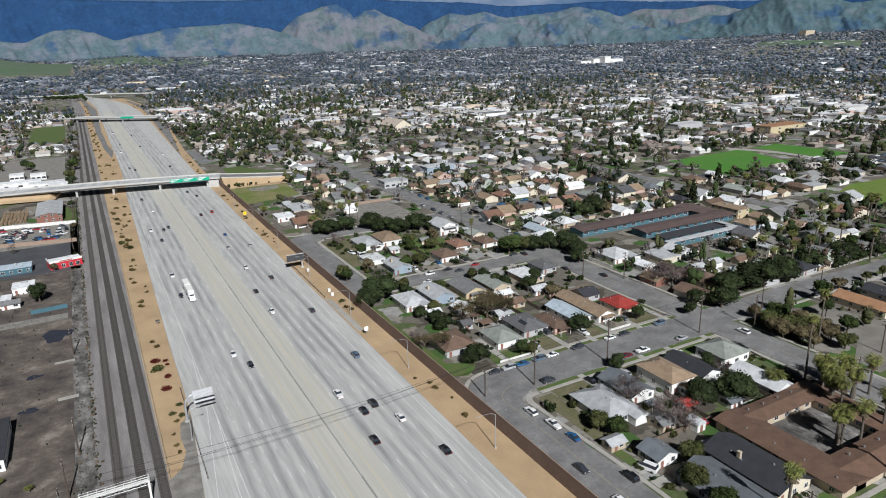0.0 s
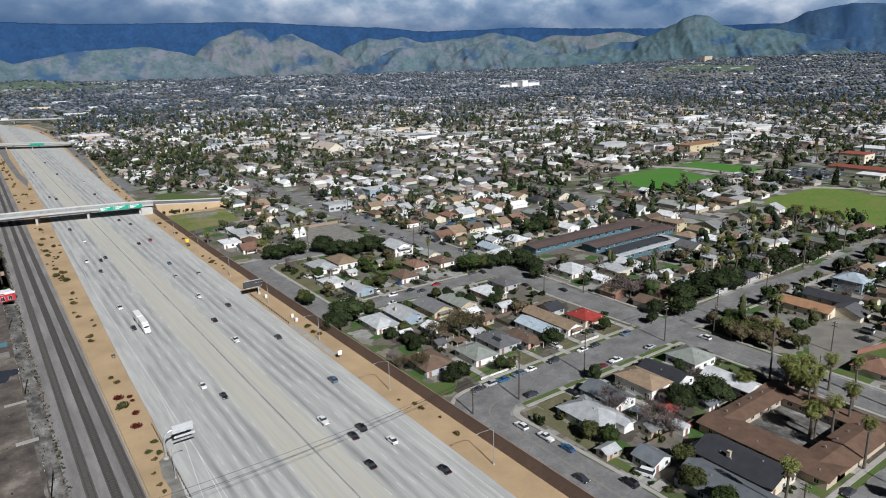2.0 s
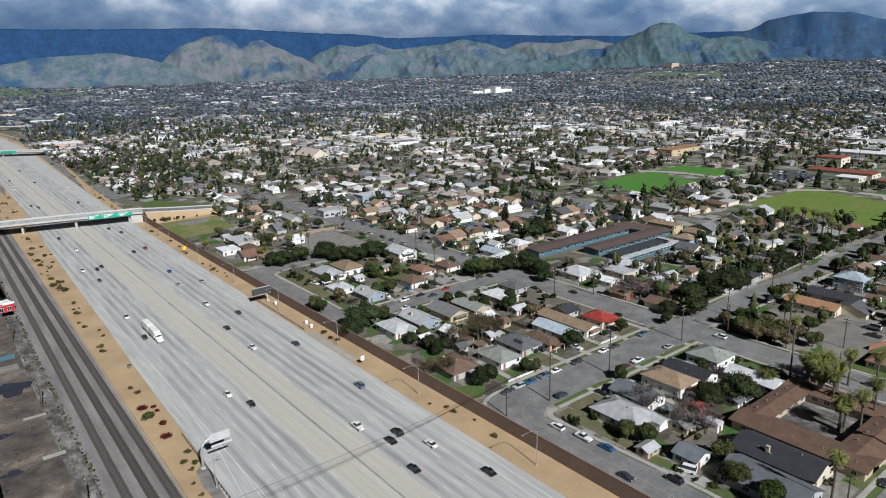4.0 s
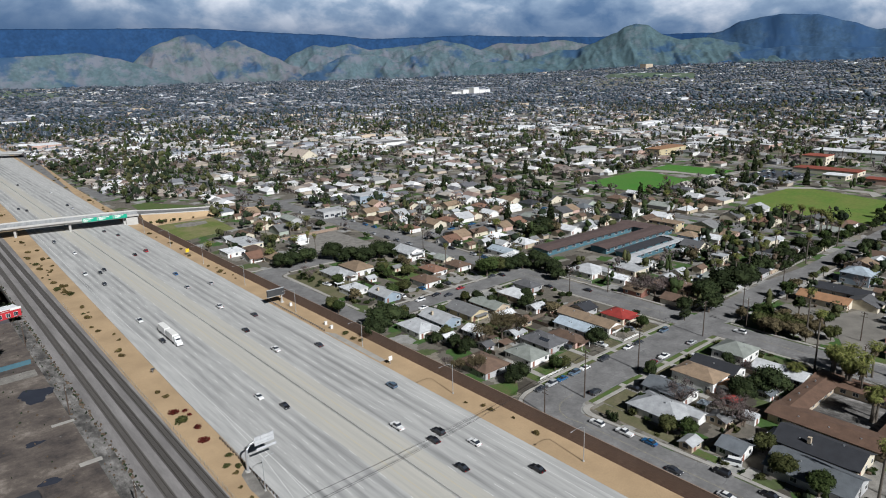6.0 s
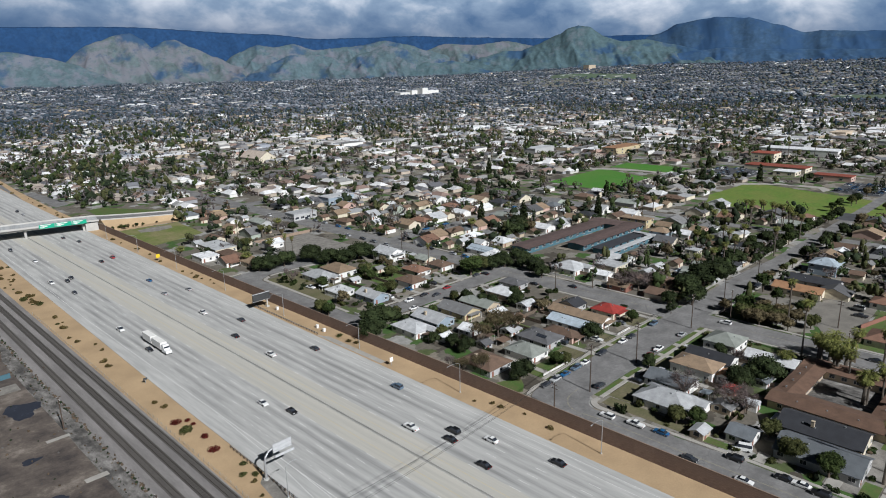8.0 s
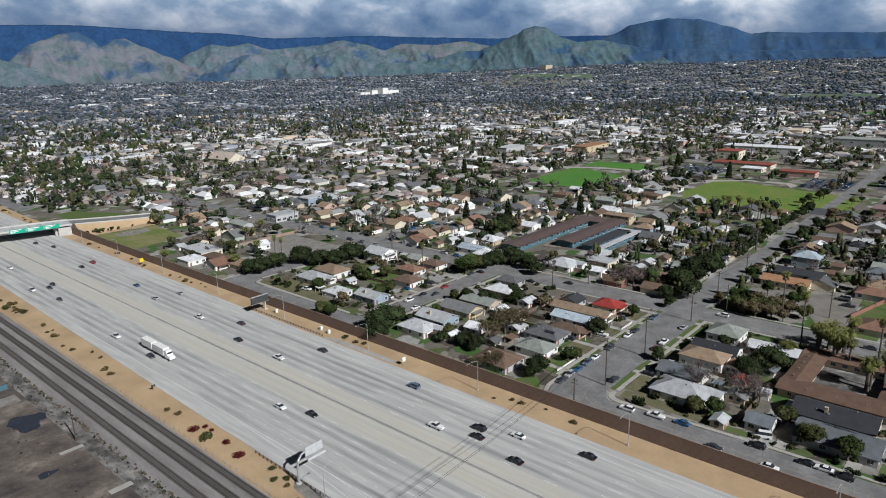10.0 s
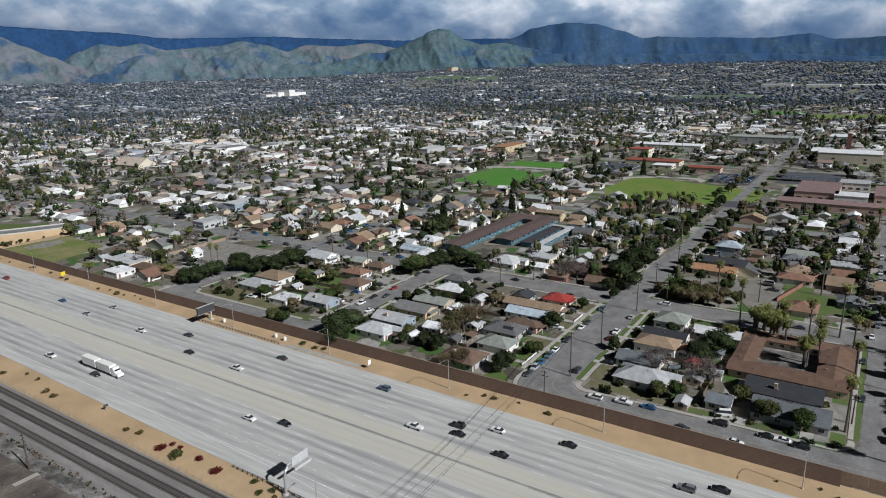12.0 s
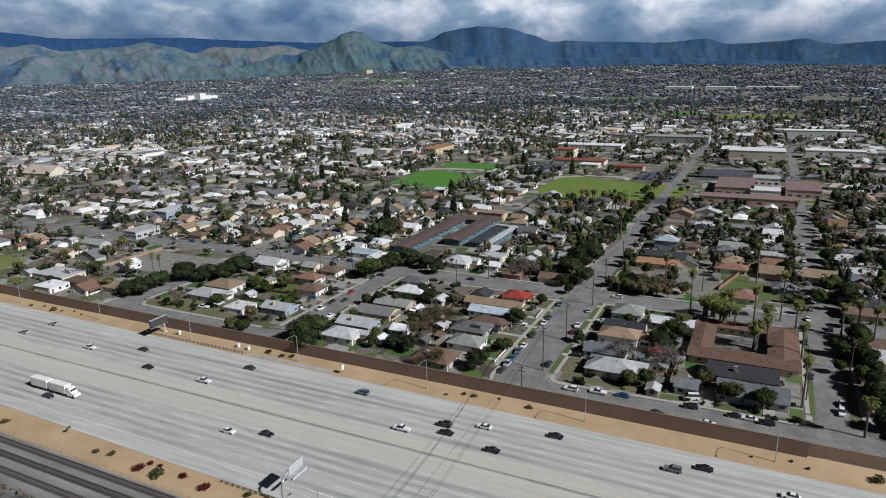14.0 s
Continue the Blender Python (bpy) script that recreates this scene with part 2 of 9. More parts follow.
def lane_wear(m):
    """Dark worn bands along the middle of each lane, broken into long blotches."""
    n, l = m.node_tree.nodes, m.node_tree.links
    bsdf = n["Principled BSDF"]

    def op(kind, a, b=0.0, c=0.0):
        q = n.new("ShaderNodeMath")
        q.operation = kind
        for i, v in enumerate((a, b, c)):
            if isinstance(v, (int, float)):
                q.inputs[i].default_value = v
            else:
                l.new(v, q.inputs[i])
        return q.outputs[0]

    tc, ax = n.new("ShaderNodeTexCoord"), n.new("ShaderNodeSeparateXYZ")
    l.new(tc.outputs["Object"], ax.inputs[0])
    out = op("ABSOLUTE", ax.outputs[0])
    band = op("MULTIPLY_ADD", op("COSINE", op("MULTIPLY", op("SUBTRACT", out, 7.9), 2 * math.pi / 3.72)), -0.5, 0.5)
    lanes = op("MULTIPLY", op("GREATER_THAN", out, 7.9), op("LESS_THAN", out, 26.4))
    blotch, streak = n.new("ShaderNodeTexNoise"), n.new("ShaderNodeTexNoise")
    for node, size, squeeze in ((blotch, 1.0, (0.16, 0.020, 1)), (streak, 1.0, (1.7, 0.008, 1))):
        mp = n.new("ShaderNodeMapping")
        mp.inputs["Scale"].default_value = squeeze
        l.new(tc.outputs["Object"], mp.inputs["Vector"])
        l.new(mp.outputs[0], node.inputs["Vector"])
        node.inputs["Scale"].default_value, node.inputs["Detail"].default_value, node.inputs["Roughness"].default_value = size, 4, 0.55
    spot = n.new("ShaderNodeMapRange")
    spot.inputs["From Min"].default_value, spot.inputs["From Max"].default_value = 0.37, 0.62
    spot.inputs["To Min"].default_value, spot.inputs["To Max"].default_value = 0.12, 0.85
    l.new(blotch.outputs[0], spot.inputs["Value"])
    wear = op("MULTIPLY", op("MULTIPLY", op("MULTIPLY", band, lanes), spot.outputs[0]), op("MULTIPLY_ADD", streak.outputs[0], 1.0, 0.15))
    mix = n.new("ShaderNodeMix")
    mix.data_type = "RGBA"
    l.new(wear, mix.inputs["Factor"])
    l.new(bsdf.inputs["Base Color"].links[0].from_socket, mix.inputs["A"])
    mix.inputs["B"].default_value = (0.128, 0.130, 0.130, 1)
    l.new(mix.outputs["Result"], bsdf.inputs["Base Color"])
    return m


M = {}
M["earth"] = patchy("yard_earth", ((0.062, 0.053, 0.040), (0.042, 0.092, 0.015), (0.205, 0.182, 0.145), (0.070, 0.092, 0.030), (0.27, 0.265, 0.25), (0.125, 0.112, 0.090), (0.046, 0.086, 0.018), (0.150, 0.148, 0.142), (0.21, 0.196, 0.168), (0.064, 0.068, 0.036)))
M["concrete_road"] = material("concrete_road", (0.435, 0.442, 0.442), (0.315, 0.320, 0.322), scale=0.5, fine=0.10, fine_scale=2.0, stretch=(1, 0.06, 1), bump=0.05, spread=(0.45, 0.64))
M["lanes"] = lane_wear(material("worn_concrete_lanes", (0.470, 0.466, 0.448), (0.372, 0.370, 0.358), scale=0.5, fine=0.20, fine_scale=1.3, stretch=(1, 0.07, 1), bump=0.05, spread=(0.38, 0.64)))
M["median_concrete"] = material("median_concrete", (0.480, 0.462, 0.412), (0.415, 0.402, 0.365), scale=0.7, fine=0.08, fine_scale=5.0, stretch=(1, 0.02, 1))
M["stain"] = material("barrier_concrete", (0.50, 0.49, 0.46), (0.40, 0.394, 0.37), scale=0.5, fine=0.18, fine_scale=3.0, stretch=(1, 0.3, 1), vary=0.08)
M["white_line"] = material("white_road_paint", (0.70, 0.70, 0.68), (0.50, 0.50, 0.48), scale=1.5)
M["yellow_line"] = material("yellow_road_paint", (0.56, 0.48, 0.28), (0.48, 0.43, 0.31), scale=1.5)
M["faded_line"] = material("faded_centre_paint", (0.30, 0.27, 0.19), (0.20, 0.19, 0.165), scale=0.8)
M["asphalt"] = material("worn_asphalt", (0.214, 0.210, 0.206), (0.132, 0.129, 0.127), scale=0.13, fine=0.32, fine_scale=0.9, bump=0.1)
crack(M["asphalt"])
M["asphalt_dark"] = material("dark_asphalt", (0.075, 0.078, 0.085), (0.05, 0.052, 0.058), scale=0.1, fine=0.2, fine_scale=1.5)
M["walk"] = material("sidewalk_concrete", (0.38, 0.36, 0.325), (0.30, 0.285, 0.26), scale=0.3, fine=0.15, fine_scale=2.5)
M["grass"] = material("lawn", (0.056, 0.118, 0.018), (0.098, 0.104, 0.036), scale=0.30, fine=0.4, fine_scale=2.0, bump=0.4)
M["field"] = material("sports_field_grass", (0.050, 0.180, 0.014), (0.078, 0.180, 0.026), scale=0.03, fine=0.25, fine_scale=0.5)
M["meadow"] = material("rough_meadow", (0.092, 0.172, 0.018), (0.150, 0.178, 0.036), scale=0.045, fine=0.4, fine_scale=0.4)
M["dry_meadow"] = material("dry_meadow", (0.115, 0.150, 0.030), (0.205, 0.185, 0.085), scale=0.05, fine=0.4, fine_scale=0.5, spread=(0.40, 0.62))
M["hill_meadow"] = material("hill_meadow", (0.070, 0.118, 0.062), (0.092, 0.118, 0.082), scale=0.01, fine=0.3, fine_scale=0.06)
M["dry_grass"] = material("dry_grass", (0.098, 0.100, 0.042), (0.150, 0.130, 0.078), scale=0.12, fine=0.4, fine_scale=1.2, bump=0.4)
M["sand"] = material("tan_gravel", (0.455, 0.325, 0.190), (0.355, 0.252, 0.146), scale=0.06, fine=0.16, fine_scale=2.0, bump=0.3)
M["ballast"] = material("track_ballast", (0.255, 0.240, 0.232), (0.160, 0.150, 0.145), scale=0.25, fine=0.35, fine_scale=4.0, stretch=(1, 0.15, 1), bump=0.5)
M["tie"] = material("old_ties", (0.075, 0.068, 0.062), (0.055, 0.05, 0.046), scale=1.0, vary=0.3)
M["rail"] = material("rail_steel", (0.10, 0.085, 0.075), scale=1.0, rough=0.5, metal=0.4)
M["pale_gravel"] = material("pale_gravel", (0.215, 0.2, 0.175), (0.145, 0.135, 0.118), scale=0.12, fine=0.3, fine_scale=2.0, bump=0.3)
M["gravel"] = material("grey_gravel", (0.26, 0.245, 0.22), (0.15, 0.14, 0.125), scale=0.3, fine=0.35, fine_scale=2.5, bump=0.5)
M["soil"] = rough_ground("bare_soil", ((0.34, (0.030, 0.026, 0.026)), (0.44, (0.070, 0.057, 0.050)), (0.54, (0.118, 0.097, 0.081)), (0.66, (0.25, 0.215, 0.182))), 0.075)
M["track_dirt"] = rough_ground("rubble", ((0.36, (0.030, 0.028, 0.027)), (0.46, (0.085, 0.080, 0.074)), (0.54, (0.165, 0.156, 0.145)), (0.66, (0.32, 0.305, 0.29))), 0.20, (1, 0.5, 1))
M["puddle"] = material("muddy_water", (0.045, 0.050, 0.065), (0.035, 0.038, 0.050), scale=0.2, rough=0.12)
M["block"] = material("brown_block_wall", (0.215, 0.150, 0.118), (0.158, 0.110, 0.088), scale=0.7, fine=0.42, fine_scale=1.8, vary=0.06, bump=0.4, stretch=(1, 0.7, 4.0))
M["cap"] = material("wall_cap", (0.30, 0.22, 0.165), scale=0.8)
M["bridge"] = material("bridge_concrete", (0.46, 0.45, 0.42), (0.38, 0.37, 0.35), scale=0.15, fine=0.1)
M["steel"] = material("galvanised_steel", (0.50, 0.51, 0.52), (0.42, 0.43, 0.44), scale=1.0, rough=0.45, metal=0.6)
M["pole"] = material("tarred_pole", (0.085, 0.060, 0.045), (0.06, 0.045, 0.035), scale=1.0)
M["black"] = material("black_rubber", (0.02, 0.02, 0.02), rough=0.8)
M["glass"] = glassy("window_glass", (0.03, 0.035, 0.045))
M["white"] = material("white_paint", (0.76, 0.75, 0.72), (0.68, 0.67, 0.64), scale=0.5, fine=0.06)
M["trim"] = material("trim_paint", (0.70, 0.69, 0.66), scale=0.8)
M["green_sign"] = material("green_sign", (0.008, 0.34, 0.21), (0.006, 0.29, 0.175), scale=0.4, rough=0.5)
M["sign_back"] = material("sign_back", (0.60, 0.61, 0.62), (0.5, 0.51, 0.52), scale=0.6, rough=0.5, metal=0.3)
M["dark_panel"] = material("dark_sign_panel", (0.055, 0.058, 0.060), (0.04, 0.042, 0.045), scale=0.8, rough=0.5)
M["leaf_dark"] = foliage("leaf_dark", (0.010, 0.017, 0.007), (0.040, 0.052, 0.020))
M["leaf_green"] = foliage("leaf_green", (0.016, 0.028, 0.008), (0.054, 0.072, 0.022))
M["leaf_olive"] = foliage("leaf_olive", (0.028, 0.035, 0.012), (0.092, 0.094, 0.034))
M["leaf_brown"] = foliage("leaf_brown", (0.046, 0.038, 0.021), (0.130, 0.105, 0.058))
M["twig"] = foliage("twig_grey", (0.075, 0.058, 0.056), (0.170, 0.135, 0.125))
M["frond"] = foliage("palm_frond", (0.060, 0.075, 0.018), (0.190, 0.190, 0.060))
M["skirt"] = foliage("dry_frond", (0.070, 0.055, 0.035), (0.150, 0.120, 0.075))
M["bark"] = material("bark", (0.105, 0.080, 0.060), (0.07, 0.055, 0.042), scale=2.0, fine=0.3)
M["palm_bark"] = material("palm_bark", (0.120, 0.100, 0.078), (0.08, 0.068, 0.055), scale=2.0, fine=0.3, stretch=(1, 1, 5))
M["red_bush"] = foliage("red_bush", (0.060, 0.010, 0.008), (0.150, 0.030, 0.022))
M["dry_bush"] = foliage("dry_bush", (0.060, 0.045, 0.016), (0.140, 0.110, 0.045))
ROOFS = {k: shingle("roof_" + k, c) for k, c in dict(
    grey=(0.20, 0.20, 0.20), light=(0.46, 0.47, 0.48), white=(0.70, 0.71, 0.72), charcoal=(0.034, 0.036, 0.043), dark=(0.11, 0.11, 0.115),
    tan=(0.285, 0.205, 0.135), brown=(0.145, 0.094, 0.066), red=(0.29, 0.034, 0.026), orange=(0.33, 0.18, 0.095), sage=(0.28, 0.30, 0.27),
    slate=(0.15, 0.165, 0.18), clay=(0.225, 0.125, 0.085), blue=(0.42, 0.49, 0.55), beige=(0.44, 0.37, 0.31), rose=(0.22, 0.145, 0.14), umber=(0.105, 0.072, 0.066), motel=(0.148, 0.087, 0.058), tile=(0.30, 0.075, 0.045)).items()}
WALLS = {k: material("wall_" + k, c, tuple(v * 0.85 for v in c), scale=0.4, fine=0.08, fine_scale=3.0, vary=0.05) for k, c in dict(
    white=(0.74, 0.73, 0.70), cream=(0.62, 0.56, 0.44), tan=(0.46, 0.38, 0.28), blue=(0.28, 0.34, 0.40), grey=(0.42, 0.42, 0.42),
    pink=(0.52, 0.36, 0.30), sage=(0.36, 0.40, 0.34), teal=(0.06, 0.135, 0.17), yellow=(0.50, 0.42, 0.26), brick=(0.24, 0.11, 0.08)).items()}
BODY = {k: paint("car_paint_" + k, c) for k, c in dict(white=(0.78, 0.78, 0.77), black=(0.012, 0.012, 0.014), dark=(0.045, 0.048, 0.055), silver=(0.42, 0.43, 0.44),
        grey=(0.17, 0.18, 0.19), blue=(0.02, 0.11, 0.26), red=(0.32, 0.015, 0.02), slate=(0.10, 0.15, 0.21), maroon=(0.14, 0.015, 0.02)).items()}

# ---- helpers for shapes ----
def mesh_of(bm, name, *mats):
    me = bpy.data.meshes.new(name)
    bm.normal_update()
    bm.to_mesh(me)
    bm.free()
    for m in mats:
        me.materials.append(m)
    return me


def soup(name, verts, faces, *mats, index=None):
    """A mesh from arrays."""
    me = bpy.data.meshes.new(name)
    me.from_pydata(np.asarray(verts, float).tolist() if not isinstance(verts, list) else verts, [], faces if isinstance(faces, list) else np.asarray(faces).tolist())
    for m in mats:
        me.materials.append(m)
    if index is not None:
        me.polygons.foreach_set("material_index", np.asarray(index, np.int32))
    me.update()
    return me


def child(name, me, parent, at=None, label=""):
    ob = new(name, me)
    ob.parent = parent
    if at is not None:
        ob.matrix_basis = at
    return tagged(ob, label)


def part(name, bm, mat, parent, label=""):
    return child(name, mesh_of(bm, name, mat), parent, None, label)


def empty(name, x=0, y=0, z=0, turn=0.0, label="", category="", group="", kind=""):
    ob = new(name)
    ob.empty_display_size = 0.3
    ob.matrix_basis = pose(x, y, z, 0, 0, turn)
    return tagged(ob, label, category, group, kind)


def box(bm, x0, x1, y0, y1, z0, z1, bevel=0.0, slot=0):
    v = [bm.verts.new(c) for c in ((x0, y0, z0), (x1, y0, z0), (x1, y1, z0), (x0, y1, z0), (x0, y0, z1), (x1, y0, z1), (x1, y1, z1), (x0, y1, z1))]
    fs = [bm.faces.new([v[i] for i in f]) for f in ((3, 2, 1, 0), (4, 5, 6, 7), (0, 1, 5, 4), (1, 2, 6, 5), (2, 3, 7, 6), (3, 0, 4, 7))]
    for f in fs:
        f.material_index = slot
    if bevel:
        bmesh.ops.bevel(bm, geom=list({e for f in fs for e in f.edges}), offset=bevel, segments=1, affect="EDGES")
    return bm


def boxes(*dims, bevel=0.0):
    bm = bmesh.new()
    for d in dims:
        box(bm, *d, bevel=bevel)
    return bm


def tube(bm, points, radii, sides=6):
    """A tapered tube along points."""
    rings = []
    for i, p in enumerate(points):
        p = Vector(p)
        ahead = (Vector(points[min(i + 1, len(points) - 1)]) - Vector(points[max(i - 1, 0)])).normalized()
        a = ahead.orthogonal().normalized()
        b = ahead.cross(a)
        rings.append([bm.verts.new(p + (a * math.cos(2 * math.pi * k / sides) + b * math.sin(2 * math.pi * k / sides)) * radii[i]) for k in range(sides)])
    for r, s in zip(rings, rings[1:]):
        for k in range(sides):
            bm.faces.new((r[k], r[(k + 1) % sides], s[(k + 1) % sides], s[k]))
    bm.faces.new(rings[0][::-1])
    bm.faces.new(rings[-1])
    return bm


def slab(name, outline, z, mat, thick=0.12, label="", category="", kind="structure"):
    """A flat plate with its outline given in plan and its top at z."""
    bm = bmesh.new()
    top = [bm.verts.new((x, y, z)) for x, y in outline]
    low = [bm.verts.new((x, y, z - thick)) for x, y in outline]
    f = bm.faces.new(top)
    for i in range(len(top)):
        j = (i + 1) % len(top)
        bm.faces.new((top[j], top[i], low[i], low[j]))
    bmesh.ops.recalc_face_normals(bm, faces=bm.faces)
    bm.normal_update()
    if f.normal.z < 0:
        bmesh.ops.reverse_faces(bm, faces=bm.faces)
    return tagged(new(name, mesh_of(bm, name, mat)), label, category, kind=kind)


def rect(x0, x1, y0, y1):
    return [(x0, y0), (x1, y0), (x1, y1), (x0, y1)]


def arc(cx, cy, r, a0, a1, n=10):
    return [(cx + r * math.cos(radians(a0 + (a1 - a0) * i / n)), cy + r * math.sin(radians(a0 + (a1 - a0) * i / n))) for i in range(n + 1)]


def smooth_line(pairs, v):
    """A smooth line through pairs of bearing and value."""
    for (p, a), (q, b) in zip(pairs, pairs[1:]):
        if v <= q:
            f = min(1.0, max(0.0, (v - p) / (q - p)))
            return a + (b - a) * (0.5 * f + 0.5 * f * f * (3 - 2 * f))
    return pairs[-1][1]


# the middle of the flight, from which bearings and distances of the hills are counted
MID_X, MID_Y, EYE_Z = -110.0, 50.0, 106.7
# bearing, and the height of the plain where it meets the hills
PLAIN_END = [(-30, 70), (0, 72), (12, 66), (35, 62), (44, 68), (50, 78), (57, 98), (63, 104), (68, 98), (74, 104), (83, 102), (90, 90), (96, 78), (140, 78)]


def ground_z(x, y):
    """The plain is level for two kilometres, then climbs gently to the foot of the mountains."""
    r = math.hypot(x - MID_X, y - MID_Y)
    if r < 1800:
        return 0.0
    az = math.degrees(math.atan2(x - MID_X, y - MID_Y))
    z = 0.0 if r < 2200 else smooth_line(PLAIN_END, az) * min((r - 2200) / 2080, 1.0) ** 1.5
    z += 84 * math.exp(-((az + 7) / 5.0) ** 2) * math.exp(-((r - 3550) / 330) ** 2)
    z += 40 * math.exp(-((az - 5) / 4.0) ** 2) * math.exp(-((r - 3620) / 260) ** 2)
    z += 20 * math.exp(-((az - 55.5) / 4) ** 2) * math.exp(-((r - 3400) / 250) ** 2)
    return z


# ---- ground ----
def green_hill(az0, az1, r0, r1, label):
    """A grassy rise among the far houses, a little above the sheet."""
    verts, faces, n, k = [], [], 26, 14
    for i in range(n + 1):
        for j in range(k + 1):
            az, r = radians(az0 + (az1 - az0) * i / n), r0 + (r1 - r0) * j / k
            x, y = -48 + r * math.sin(az), r * math.cos(az)
            edge_ = min(i, n - i, 3) / 3 * min(j, k - j, 2) / 2
            verts.append((x, y, ground_z(x, y) - 2 + 6 * edge_))
    for i in range(n):
        for j in range(k):
            a = i * (k + 1) + j
            faces.append((a, a + 1, a + k + 2, a + k + 1))
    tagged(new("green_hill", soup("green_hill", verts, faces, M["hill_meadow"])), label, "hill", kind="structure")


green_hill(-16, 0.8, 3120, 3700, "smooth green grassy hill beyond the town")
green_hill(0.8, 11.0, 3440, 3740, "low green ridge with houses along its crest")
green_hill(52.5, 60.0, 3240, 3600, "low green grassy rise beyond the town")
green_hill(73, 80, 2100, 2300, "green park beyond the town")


def ground():
    """One sheet of rings round the viewpoint, out past the mountains."""
    radii = [0] + [40 * 1.13 ** i for i in range(42)]
    radii = [r for r in radii if r < 5300] + [5600]
    n = 120
    verts, faces = [(-48.0, 0.0, 0.0)], []
    for r in radii[1:]:
        for k in range(n):
            a = 2 * math.pi * k / n
            x, y = -48 + r * math.sin(a), r * math.cos(a)
            verts.append((x, y, ground_z(x, y)))
    for k in range(n):
        faces.append((0, 1 + (k + 1) % n, 1 + k))
    for i in range(len(radii) - 2):
        for k in range(n):
            a, b = 1 + i * n + k, 1 + i * n + (k + 1) % n
            faces.append((a, b, b + n, a + n))
    me = soup("ground", verts, faces, M["earth"])
    for p in me.polygons:
        p.use_smooth = True
    tagged(new("ground", me), "dry yards and patchy grass of a wide town plain", "ground", kind="structure")


ground()


def west_shift(y):
    """The railway draws a little towards the freeway farther up."""
    return 0.0 if y < 600 else (y - 600) * 0.003


def strip(name, left, right, ys, z, mat, thick=0.1, label="", category=""):
    """A band along the freeway between two lines x(y)."""
    ob = slab(name, [(left(y), y) for y in ys] + [(right(y), y) for y in reversed(ys)], z, mat, thick, label, category)
    return ob


def between(pairs):
    def f(y):
        for (y0, x0), (y1, x1) in zip(pairs, pairs[1:]):
            if y <= y1:
                return x0 + (x1 - x0) * max(0.0, (y - y0) / (y1 - y0))
        return pairs[-1][1]
    return f


YS = [-160, -60, 0, 60, 100, 130, 152, 175, 195, 215, 250, 300, 364, 460, 566, 664, 800, 950, 1150, 1300, 1400, 1500, 1600, 1700, 1800, 1900, 2000]
west_edge = between([(-160, -52), (0, -47), (100, -40), (152, -36.2), (195, -33.0), (215, -32.6), (250, -32.2), (364, -29.6), (566, -25.2), (664, -21.5), (804, -19.5), (1027, -18), (1288, -14.5), (1475, -13.5), (1600, -15), (1710, -19), (1843, -30), (2000, -54)])
east_edge = between([(-160, 31.5), (111, 32.5), (250, 33.2), (333, 33.8), (636, 37.0), (826, 42), (1008, 46), (1251, 54), (1407, 54), (1540, 50), (1642, 44), (1759, 27), (1843, 10), (2000, -26)])
strip("road", west_edge, east_edge, YS, 0.06, M["lanes"], 0.4, "pale ten-lane concrete freeway with worn wheel tracks", "freeway")
strip("median", lambda y: -7.8, lambda y: 7.8, [y for y in YS if y < 1450], 0.064, M["median_concrete"], 0.05, "yellowish concrete of the middle shoulders", "freeway median")
sand_l = between([(-160, -44), (100, -43.5), (330, -41.8), (620, -40.0), (1150, -38), (1500, -36), (2000, -44)])
sand_r = between([(600, 44), (641, 44.5), (796, 50), (994, 63), (1155, 77), (1320, 81), (1500, 78), (1693, 65), (1800, 52)])
strip("verge_west", lambda y: sand_l(y), lambda y: west_edge(y) - 0.05, [y for y in YS if y > 150 and y < 1850], 0.03, M["sand"], 0.1, "tan gravel verge beside the railway", "verge")
strip("verge_east", lambda y: east_edge(y) + 0.05, sand_r, [y for y in YS if y < 1850], 0.03, M["sand"], 0.1, "tan gravel verge below the sound wall", "verge")
strip("riprap", lambda y: -44.5, lambda y: west_edge(y) - 0.1, [60, 100, 130, 152, 163], 0.035, M["gravel"], 0.1, "grey rock slope beside the exit ramp", "riprap")
slab("riprap_edge", [(-44.5, 163), (west_edge(163) - 0.1, 163), (west_edge(175) - 0.1, 175), (west_edge(196) - 0.1, 196), (-36.6, 192), (-37.6, 184), (-37.2, 176), (-39.5, 168)], 0.037, M["gravel"], 0.1,
     "grey rock slope beside the exit ramp", "riprap")
strip("ballast", lambda y: -59.5 + west_shift(y), lambda y: sand_l(y) - 0.02, YS, 0.05, M["ballast"], 0.2, "grey stone ballast of a three-track railway", "railway bed")
strip("gravel_track", lambda y: -64.5 + west_shift(y), lambda y: -59.55 + west_shift(y), YS, 0.03, M["track_dirt"], 0.1, "rutted grey gravel service track", "track")
strip("dirt_lot", lambda y: -125, lambda y: -64.55, [-160, 0, 150, 250, 330, 378], 0.025, M["soil"], 0.1, "bare dark soil of an empty lot", "dirt lot")


